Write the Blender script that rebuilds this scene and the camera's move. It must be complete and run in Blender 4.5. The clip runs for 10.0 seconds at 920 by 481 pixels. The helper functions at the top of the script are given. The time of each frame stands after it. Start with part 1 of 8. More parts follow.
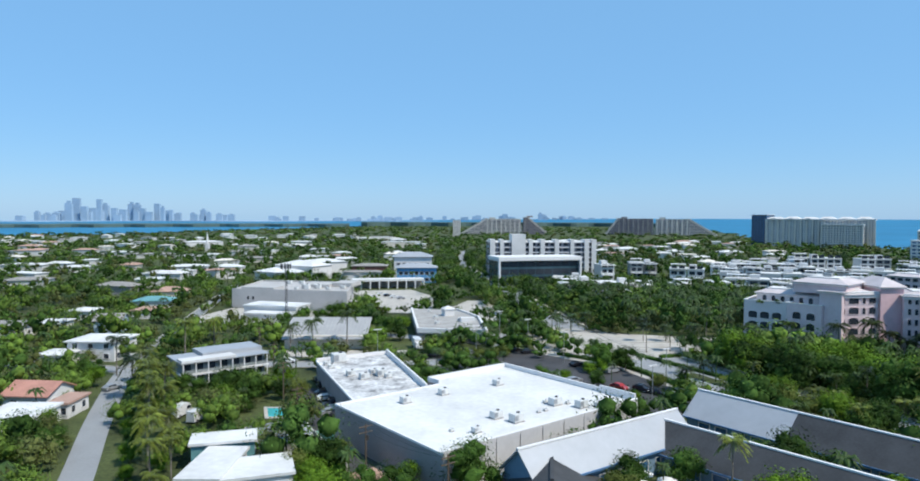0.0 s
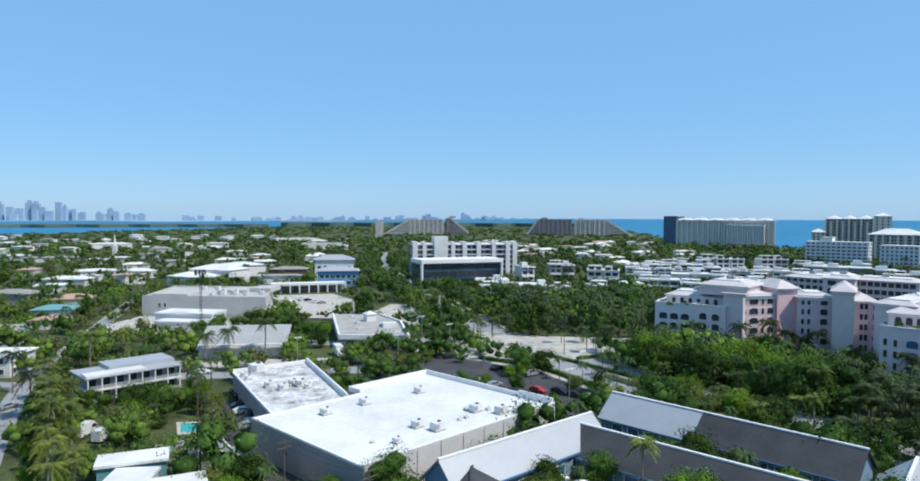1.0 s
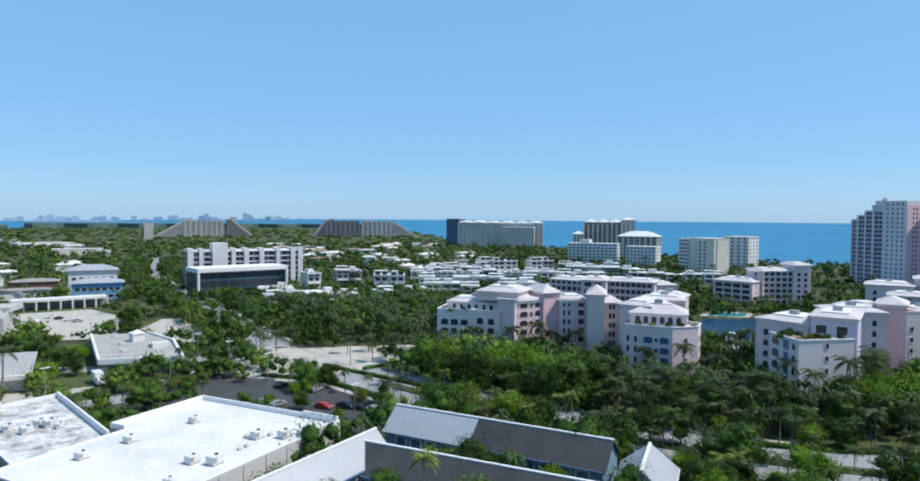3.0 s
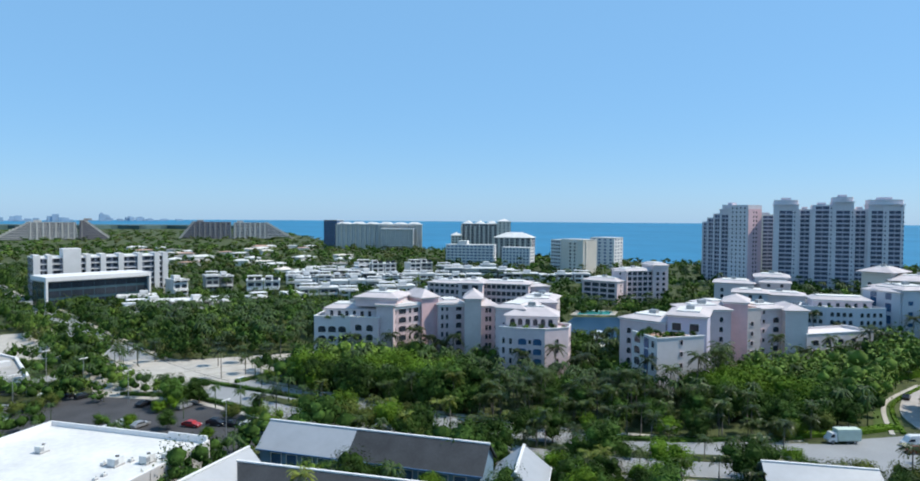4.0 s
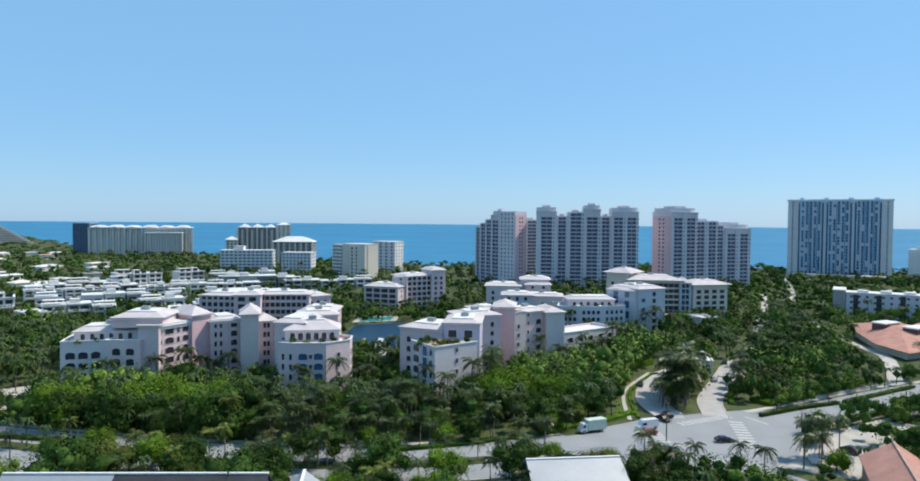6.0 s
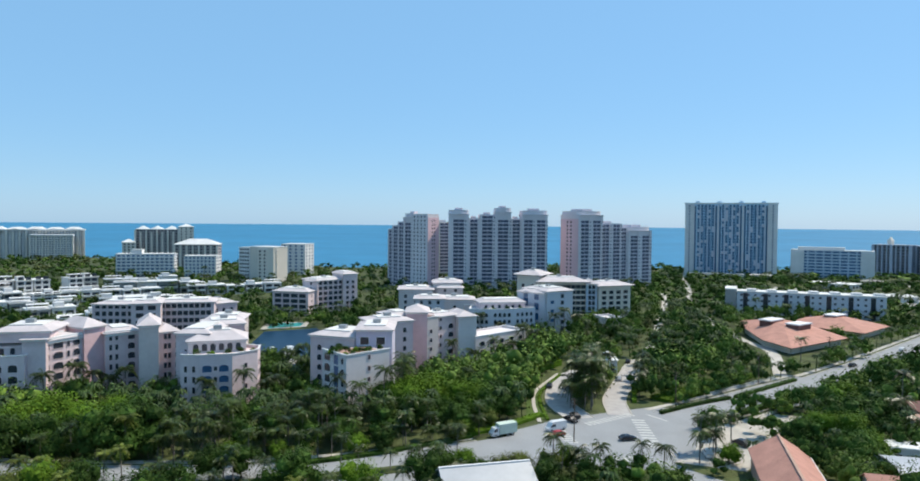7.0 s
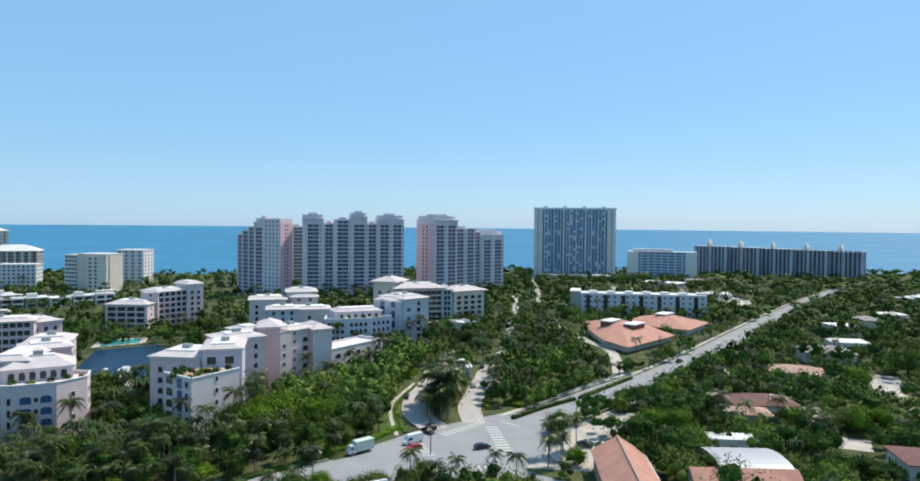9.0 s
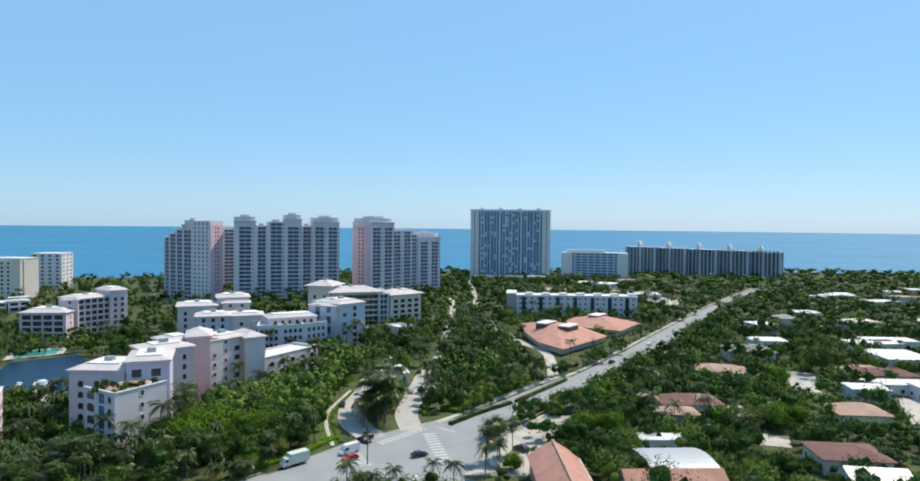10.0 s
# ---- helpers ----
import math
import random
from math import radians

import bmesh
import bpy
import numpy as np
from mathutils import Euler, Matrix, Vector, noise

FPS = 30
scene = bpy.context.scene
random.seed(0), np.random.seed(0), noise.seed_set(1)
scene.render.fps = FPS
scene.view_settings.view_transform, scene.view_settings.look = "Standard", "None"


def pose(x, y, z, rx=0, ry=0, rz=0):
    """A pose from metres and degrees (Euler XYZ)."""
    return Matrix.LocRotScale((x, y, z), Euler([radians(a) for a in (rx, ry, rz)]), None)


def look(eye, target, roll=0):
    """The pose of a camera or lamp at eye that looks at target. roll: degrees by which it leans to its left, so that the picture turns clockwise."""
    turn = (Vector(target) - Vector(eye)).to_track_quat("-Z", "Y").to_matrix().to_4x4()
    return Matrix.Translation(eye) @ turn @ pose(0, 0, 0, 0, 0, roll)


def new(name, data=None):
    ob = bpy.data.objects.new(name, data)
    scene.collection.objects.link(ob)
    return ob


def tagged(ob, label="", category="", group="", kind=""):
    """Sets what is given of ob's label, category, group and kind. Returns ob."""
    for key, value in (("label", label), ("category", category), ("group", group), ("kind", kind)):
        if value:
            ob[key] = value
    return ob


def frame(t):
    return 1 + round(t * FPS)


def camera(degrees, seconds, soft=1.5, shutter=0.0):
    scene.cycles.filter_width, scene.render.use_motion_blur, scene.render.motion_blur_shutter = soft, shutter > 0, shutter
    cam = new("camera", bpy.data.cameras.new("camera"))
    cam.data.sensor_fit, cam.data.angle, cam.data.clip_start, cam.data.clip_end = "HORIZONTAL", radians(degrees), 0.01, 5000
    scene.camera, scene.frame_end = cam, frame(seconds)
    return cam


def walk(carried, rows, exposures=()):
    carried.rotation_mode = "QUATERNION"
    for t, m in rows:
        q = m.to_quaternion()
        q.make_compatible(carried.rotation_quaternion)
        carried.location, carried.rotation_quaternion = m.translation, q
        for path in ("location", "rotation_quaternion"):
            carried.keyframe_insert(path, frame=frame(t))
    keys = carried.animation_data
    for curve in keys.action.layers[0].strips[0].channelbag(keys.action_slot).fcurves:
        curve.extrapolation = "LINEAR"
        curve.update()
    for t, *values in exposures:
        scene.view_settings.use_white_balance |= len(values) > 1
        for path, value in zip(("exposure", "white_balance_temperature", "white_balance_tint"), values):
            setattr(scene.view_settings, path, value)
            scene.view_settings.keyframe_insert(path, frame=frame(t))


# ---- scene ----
cam = camera(69.7, 10.0, soft=1.85)
PATH = [
    (0, (0.00, 0.00, 42.00), (0.00, 99.94, 38.41), 0.17),
    (0.5, (0.23, -0.32, 42.94), (5.63, 99.47, 39.34), 0.25),
    (1, (0.42, -0.62, 43.87), (12.00, 98.64, 40.28), 0.25),
    (1.5, (0.59, -0.90, 44.79), (19.05, 97.32, 41.22), 0.30),
    (2, (0.73, -1.15, 45.71), (26.69, 95.36, 42.16), 0.34),
    (2.5, (0.86, -1.38, 46.62), (34.77, 92.62, 43.14), 0.41),
    (4, (1.11, -1.96, 49.34), (58.96, 79.55, 46.11), 0.43),
    (4.5, (1.18, -2.10, 50.24), (66.02, 73.96, 47.12), 0.43),
    (5, (1.23, -2.23, 51.15), (72.25, 68.10, 48.12), 0.45),
    (5.5, (1.27, -2.34, 52.05), (77.66, 62.13, 49.12), 0.48),
    (7, (1.40, -2.53, 54.79), (89.38, 44.94, 52.09), 0.52),
    (7.5, (1.45, -2.55, 55.71), (92.04, 39.71, 53.09), 0.50),
    (8, (1.50, -2.55, 56.64), (94.29, 34.65, 54.07), 0.52),
    (8.5, (1.57, -2.53, 57.58), (96.18, 29.76, 55.09), 0.53),
    (9, (1.64, -2.48, 58.52), (97.77, 24.98, 56.09), 0.55),
    (9.5, (1.74, -2.42, 59.48), (99.08, 20.34, 57.09), 0.54),
    (10, (1.85, -2.34, 60.45), (100.16, 15.80, 58.11), 0.55),
]
walk(cam, [(t, look(eye, target, roll)) for t, eye, target, roll in PATH], [(0, -0.15, 6500, 10), (2.5, -0.13, 6550, 10), (5, -0.1, 6750, 10), (8, -0.02, 7150, 10), (10, 0.0, 7200, 10)])

# ---- world, sun, exposure ----
SUN_AZ, SUN_EL = 121.0, 54.0  # clockwise from +y, above the horizon
world = bpy.data.worlds.new("sky")
scene.world = world
world.use_nodes = True
sky = world.node_tree.nodes.new("ShaderNodeTexSky")
sky.sky_type = "NISHITA"
sky.sun_disc = False
sky.sun_elevation, sky.sun_rotation = radians(SUN_EL), radians(SUN_AZ)
sky.altitude, sky.air_density, sky.dust_density, sky.ozone_density = 0, 1.0, 0.35, 6.0
back = world.node_tree.nodes["Background"]
hue = world.node_tree.nodes.new("ShaderNodeHueSaturation")
hue.inputs["Saturation"].default_value = 1.2
world.node_tree.links.new(sky.outputs[0], hue.inputs["Color"])
tone = world.node_tree.nodes.new("ShaderNodeMix")
tone.data_type, tone.blend_type = "RGBA", "MULTIPLY"
tone.inputs[0].default_value = 1.0
tone.inputs[7].default_value = (0.96, 0.95, 1.0, 1)
world.node_tree.links.new(hue.outputs[0], tone.inputs[6])
pale = world.node_tree.nodes.new("ShaderNodeMix")
pale.data_type = "RGBA"
pale.inputs[0].default_value = 0.66
pale.inputs[7].default_value = (2.06, 4.35, 7.1, 1)
world.node_tree.links.new(tone.outputs[2], pale.inputs[6])
world.node_tree.links.new(pale.outputs[2], back.inputs[0])
back.inputs[1].default_value = 0.15
sun_dir = Vector((math.sin(radians(SUN_AZ)) * math.cos(radians(SUN_EL)), math.cos(radians(SUN_AZ)) * math.cos(radians(SUN_EL)), math.sin(radians(SUN_EL))))
sun = new("sun", bpy.data.lights.new("sun", "SUN"))
sun.data.energy, sun.data.angle, sun.data.color = 5.0, radians(0.6), (1.0, 0.955, 0.86)
sun.matrix_world = look(sun_dir * 300, (0, 0, 0))

# ---- materials ----
ALBEDO_SCALE = 0.82  # all base colours scaled down, so shade comes out darker under a stronger sun


def mat(name, color, rough=0.8, vary=0.18, scale=0.6, bump=0.0, fine=6.0, metal=0.0, tint=None, per_object=0.0, spec=0.3, island=0.0):
    color = [c * ALBEDO_SCALE for c in color]
    tint = [c * ALBEDO_SCALE for c in tint] if tint else None
    m = bpy.data.materials.new(name)
    m.use_nodes = True
    nt = m.node_tree
    b = nt.nodes["Principled BSDF"]
    b.inputs["Roughness"].default_value = rough
    b.inputs["Metallic"].default_value = metal
    b.inputs["Specular IOR Level"].default_value = spec
    geo = nt.nodes.new("ShaderNodeNewGeometry")
    big = nt.nodes.new("ShaderNodeTexNoise")
    big.inputs["Scale"].default_value, big.inputs["Detail"].default_value = scale, 5.0
    small = nt.nodes.new("ShaderNodeTexNoise")
    small.inputs["Scale"].default_value, small.inputs["Detail"].default_value = fine, 3.0
    for n in (big, small):
        nt.links.new(geo.outputs["Position"], n.inputs["Vector"])
    add = nt.nodes.new("ShaderNodeMath")
    add.operation = "MULTIPLY_ADD"
    add.inputs[1].default_value = 0.35
    nt.links.new(small.outputs[0], add.inputs[0])
    scaled = nt.nodes.new("ShaderNodeMath")
    scaled.operation = "MULTIPLY"
    scaled.inputs[1].default_value = 0.65
    nt.links.new(big.outputs[0], scaled.inputs[0])
    nt.links.new(scaled.outputs[0], add.inputs[2])
    ramp = nt.nodes.new("ShaderNodeValToRGB")
    lo = [c * (1 - vary) for c in color]
    hi = [min(1.0, c * (1 + vary)) for c in (tint or color)]
    ramp.color_ramp.elements[0].position, ramp.color_ramp.elements[1].position = 0.32, 0.68
    ramp.color_ramp.elements[0].color, ramp.color_ramp.elements[1].color = (*lo, 1), (*hi, 1)
    nt.links.new(add.outputs[0], ramp.inputs[0])
    out = ramp.outputs[0]
    if per_object or island:
        hsv = nt.nodes.new("ShaderNodeHueSaturation")
        mr = nt.nodes.new("ShaderNodeMapRange")
        amount = per_object or island
        mr.inputs["To Min"].default_value, mr.inputs["To Max"].default_value = 1 - amount, 1 + amount
        if per_object:
            info = nt.nodes.new("ShaderNodeObjectInfo")
            nt.links.new(info.outputs["Random"], mr.inputs["Value"])
        else:
            nt.links.new(geo.outputs["Random Per Island"], mr.inputs["Value"])
        nt.links.new(mr.outputs[0], hsv.inputs["Value"])
        nt.links.new(out, hsv.inputs["Color"])
        out = hsv.outputs[0]
    nt.links.new(out, b.inputs["Base Color"])
    if bump:
        bn = nt.nodes.new("ShaderNodeBump")
        bn.inputs["Strength"].default_value, bn.inputs["Distance"].default_value = bump, 0.1
        nt.links.new(add.outputs[0], bn.inputs["Height"])
        nt.links.new(bn.outputs[0], b.inputs["Normal"])
    return m


GRASS = mat("grass_earth", (0.035, 0.05, 0.018), 0.95, 0.45, 0.09, 0.5, 1.5, tint=(0.085, 0.105, 0.035))
LAWN = mat("lawn", (0.075, 0.125, 0.025), 0.95, 0.3, 0.2, 0.3, 3.0)
ASPHALT = mat("asphalt", (0.315, 0.325, 0.335), 0.9, 0.12, 0.12, 0.2, 2.0)
LOTASPHALT = mat("dark_asphalt", (0.07, 0.07, 0.075), 0.9, 0.3, 0.15, 0.2, 2.0)
PAVING = mat("pale_paving", (0.52, 0.485, 0.435), 0.9, 0.2, 0.25, 0.2, 2.5)
BRICKPAVE = mat("pink_paving", (0.47, 0.445, 0.43), 0.9, 0.15, 0.4, 0.2, 3.0)
PAINT = mat("road_paint", (0.54, 0.54, 0.52), 0.7, 0.25, 1.5)
WHITEROOF = mat("white_membrane_roof", (0.76, 0.75, 0.73), 0.75, 0.16, 0.11, 0.1, 0.9)
STOREWALL = mat("taupe_store_wall", (0.36, 0.33, 0.325), 0.9, 0.12, 0.2, 0.1, 1.5)
STOREPANEL = mat("grey_precast_panel", (0.60, 0.575, 0.56), 0.9, 0.08, 0.3, 0.1, 1.5)
STAINROOF = mat("stained_white_roof", (0.36, 0.35, 0.345), 0.8, 0.4, 0.3, 0.1, 1.2, tint=(0.66, 0.65, 0.64))
CONDOCREAM = mat("sandy_rose_stucco", (0.74, 0.63, 0.60), 0.85, 0.1, 0.1, 0.1, 0.8)
# far wood's green with the distance's haze mixed into its colour
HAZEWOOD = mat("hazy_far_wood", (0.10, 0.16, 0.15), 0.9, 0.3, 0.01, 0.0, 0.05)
WHITEWALL = mat("white_stucco", (0.78, 0.765, 0.755), 0.85, 0.08, 0.15, 0.1, 1.5)
GREYWALL = mat("grey_stucco", (0.4, 0.38, 0.37), 0.85, 0.12, 0.2, 0.1, 1.5)
GREYMETAL = mat("grey_ribbed_metal", (0.40, 0.40, 0.40), 0.6, 0.12, 0.2, 0.05, 1.0)
TANROOF = mat("tan_gravel_roof", (0.42, 0.40, 0.375), 0.9, 0.2, 0.25, 0.1, 2.0)
LIGHTMETAL = mat("light_metal_roof", (0.46, 0.475, 0.5), 0.45, 0.07, 0.2, 0.05, 1.0, 0.15)
DARKSHINGLE = mat("dark_shingle", (0.062, 0.066, 0.072), 0.9, 0.25, 0.25, 0.3, 2.5)
BLUEWALL = mat("blue_siding", (0.20, 0.31, 0.42), 0.7, 0.12, 0.4, 0.1, 2.0)
BLUETRIM = mat("blue_trim", (0.12, 0.24, 0.42), 0.5, 0.1, 0.5)
WHITETRIM = mat("white_trim", (0.88, 0.86, 0.85), 0.6, 0.06, 0.8)
CONDOWHITE = mat("rose_white_stucco", (0.77, 0.705, 0.70), 0.85, 0.08, 0.12, 0.1, 1.0)
PINKWALL = mat("pink_stucco", (0.80, 0.62, 0.64), 0.85, 0.1, 0.08, 0.1, 0.7, tint=(0.83, 0.69, 0.69))
PINKDEEP = mat("deep_pink_stucco", (0.82, 0.56, 0.58), 0.85, 0.1, 0.1, 0.1, 0.8)
CREAMWALL = mat("cream_stucco", (0.82, 0.75, 0.66), 0.85, 0.1, 0.1, 0.1, 0.8)
ROSEROOF = mat("pale_rose_tile", (0.64, 0.575, 0.58), 0.85, 0.15, 0.3, 0.3, 3.0)
REDTILE = mat("terracotta_tile", (0.53, 0.265, 0.205), 0.85, 0.2, 0.3, 0.35, 3.0)
BROWNTILE = mat("brown_tile", (0.205, 0.10, 0.085), 0.85, 0.2, 0.3, 0.35, 3.0)
SALMONTILE = mat("salmon_tile", (0.5, 0.32, 0.25), 0.85, 0.2, 0.3, 0.35, 3.0)
GREYTILE = mat("grey_tile", (0.33, 0.31, 0.29), 0.85, 0.2, 0.3, 0.35, 3.0)
TEALROOF = mat("teal_roof", (0.16, 0.36, 0.38), 0.6, 0.15, 0.3, 0.1, 2.0)
GLASS = mat("dark_window", (0.035, 0.045, 0.06), 0.25, 0.3, 0.3, spec=0.5)
BLUEGLASS = mat("blue_window", (0.05, 0.13, 0.26), 0.2, 0.35, 0.3, spec=0.6)
TOWERWALL = mat("tower_stucco", (0.82, 0.76, 0.79), 0.85, 0.08, 0.06, 0.0, 0.5)
# shade inside loggias and set-back storeys as a colour; also far panes
TOWERSHADE = mat("tower_opening_shade", (0.11, 0.12, 0.18), 0.6, 0.3, 0.3)
TOWERPINK = mat("tower_pink", (0.84, 0.58, 0.62), 0.85, 0.08, 0.06)
BEIGEWALL = mat("beige_stucco", (0.80, 0.73, 0.64), 0.85, 0.1, 0.06)
# beige made paler: the haze of distance is put into the colour
FARBEIGE = mat("hazy_far_beige_wall", (0.70, 0.67, 0.63), 0.85, 0.1, 0.04)
FARBROWN = mat("far_brown_wall", (0.38, 0.35, 0.35), 0.85, 0.15, 0.04)
# the haze over the bay is put into this colour
CITYHAZE = mat("hazy_city_blue_grey", (0.36, 0.49, 0.62), 0.9, 0.1, 0.02, island=0.12)
BLUEGREYWALL = mat("blue_grey_wall", (0.50, 0.61, 0.72), 0.7, 0.1, 0.08)
LEAF = mat("leaf_green", (0.011, 0.028, 0.005), 0.6, 0.5, 0.3, 0.0, 2.5, tint=(0.057, 0.112, 0.02), per_object=0.4, spec=0.06)
LEAFBRIGHT = mat("leaf_bright", (0.098, 0.18, 0.016), 0.65, 0.45, 0.3, 0.0, 2.5, per_object=0.2, spec=0.06)
LEAFDRY = mat("leaf_olive", (0.105, 0.13, 0.03), 0.7, 0.4, 0.4, 0.0, 2.5, per_object=0.25, spec=0.06)
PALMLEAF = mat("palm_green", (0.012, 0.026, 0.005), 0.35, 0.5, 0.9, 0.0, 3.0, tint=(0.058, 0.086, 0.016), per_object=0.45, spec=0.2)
# lit copy of palm_green: sunlight is put into the frond colour
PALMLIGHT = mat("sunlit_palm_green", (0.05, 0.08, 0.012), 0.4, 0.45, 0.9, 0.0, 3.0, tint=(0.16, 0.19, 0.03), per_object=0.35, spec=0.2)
FARLEAF = mat("far_leaf", (0.018, 0.044, 0.009), 0.8, 0.4, 0.06, 0.0, 0.8, tint=(0.068, 0.13, 0.028), island=0.35, spec=0.05)
BARK = mat("bark", (0.16, 0.13, 0.10), 0.95, 0.3, 2.0, 0.4, 8.0)
PALMBARK = mat("palm_bark", (0.17, 0.15, 0.13), 0.95, 0.25, 2.0, 0.3, 8.0)
METAL = mat("galvanised_metal", (0.45, 0.46, 0.47), 0.45, 0.12, 1.5, 0.0, 8.0, 0.5)
DARKMETAL = mat("dark_metal", (0.06, 0.06, 0.065), 0.5, 0.2, 1.5, 0.0, 8.0, 0.3)
UNITGREY = mat("painted_unit_casing", (0.76, 0.76, 0.74), 0.6, 0.12, 1.5, 0.0, 8.0)
WOODPOLE = mat("pole_wood", (0.14, 0.10, 0.07), 0.9, 0.3, 2.0)
RUBBER = mat("tyre_rubber", (0.02, 0.02, 0.02), 0.9, 0.2, 3.0)
WHITEPAINT = mat("white_car_paint", (0.78, 0.78, 0.78), 0.3, 0.05, 1.0, spec=0.5)
BLACKPAINT = mat("black_car_paint", (0.02, 0.02, 0.025), 0.25, 0.2, 1.0, spec=0.5)
REDPAINT = mat("red_car_paint", (0.42, 0.03, 0.03), 0.3, 0.1, 1.0, spec=0.5)
SILVERPAINT = mat("silver_car_paint", (0.45, 0.46, 0.48), 0.3, 0.08, 1.0, 0.0, 6.0, 0.4)
GREENPAINT = mat("green_box_paint", (0.62, 0.72, 0.62), 0.5, 0.1, 1.0)
POOLWATER = mat("pool_water", (0.08, 0.50, 0.52), 0.08, 0.12, 0.6, 0.15, 3.0, spec=0.5)
LAVENDER = mat("lavender_stucco", (0.64, 0.60, 0.72), 0.85, 0.08, 0.1)
PALEBLUEWALL = mat("pale_lilac_stucco", (0.67, 0.68, 0.74), 0.85, 0.08, 0.1)
DARKBAND = mat("dark_recessed_wall", (0.24, 0.26, 0.31), 0.7, 0.15, 0.1)
# town houses: their walls' shade put into colour; flats: grey wall and rails
SHADEWALL = mat("grey_green_shade", (0.30, 0.33, 0.33), 0.85, 0.12, 0.2, 0.1, 1.5)
HALLROOF = mat("pale_gravel_roof", (0.52, 0.50, 0.48), 0.9, 0.15, 0.1, 0.1, 1.5)
HALLWALL = mat("grey_hall_render", (0.54, 0.52, 0.51), 0.9, 0.12, 0.12, 0.1, 1.5)


def water(name, color, rough, ripple, strength):
    m = mat(name, color, rough, 0.16, 0.004, 0.0, 0.03, spec=0.35)
    nt = m.node_tree
    geo = nt.nodes.new("ShaderNodeNewGeometry")
    n = nt.nodes.new("ShaderNodeTexNoise")
    n.inputs["Scale"].default_value, n.inputs["Detail"].default_value = ripple, 4.0
    bn = nt.nodes.new("ShaderNodeBump")
    bn.inputs["Strength"].default_value, bn.inputs["Distance"].default_value = strength, 0.3
    nt.links.new(geo.outputs["Position"], n.inputs["Vector"])
    nt.links.new(n.outputs[0], bn.inputs["Height"])
    nt.links.new(bn.outputs[0], nt.nodes["Principled BSDF"].inputs["Normal"])
    nt.nodes["Principled BSDF"].inputs["Specular IOR Level"].default_value = 0.15
    return m


SEAWATER = water("sea_water", (0.034, 0.212, 0.375), 0.6, 0.25, 0.3)
LAGOON = water("lagoon_water", (0.006, 0.035, 0.075), 0.4, 0.8, 0.2)


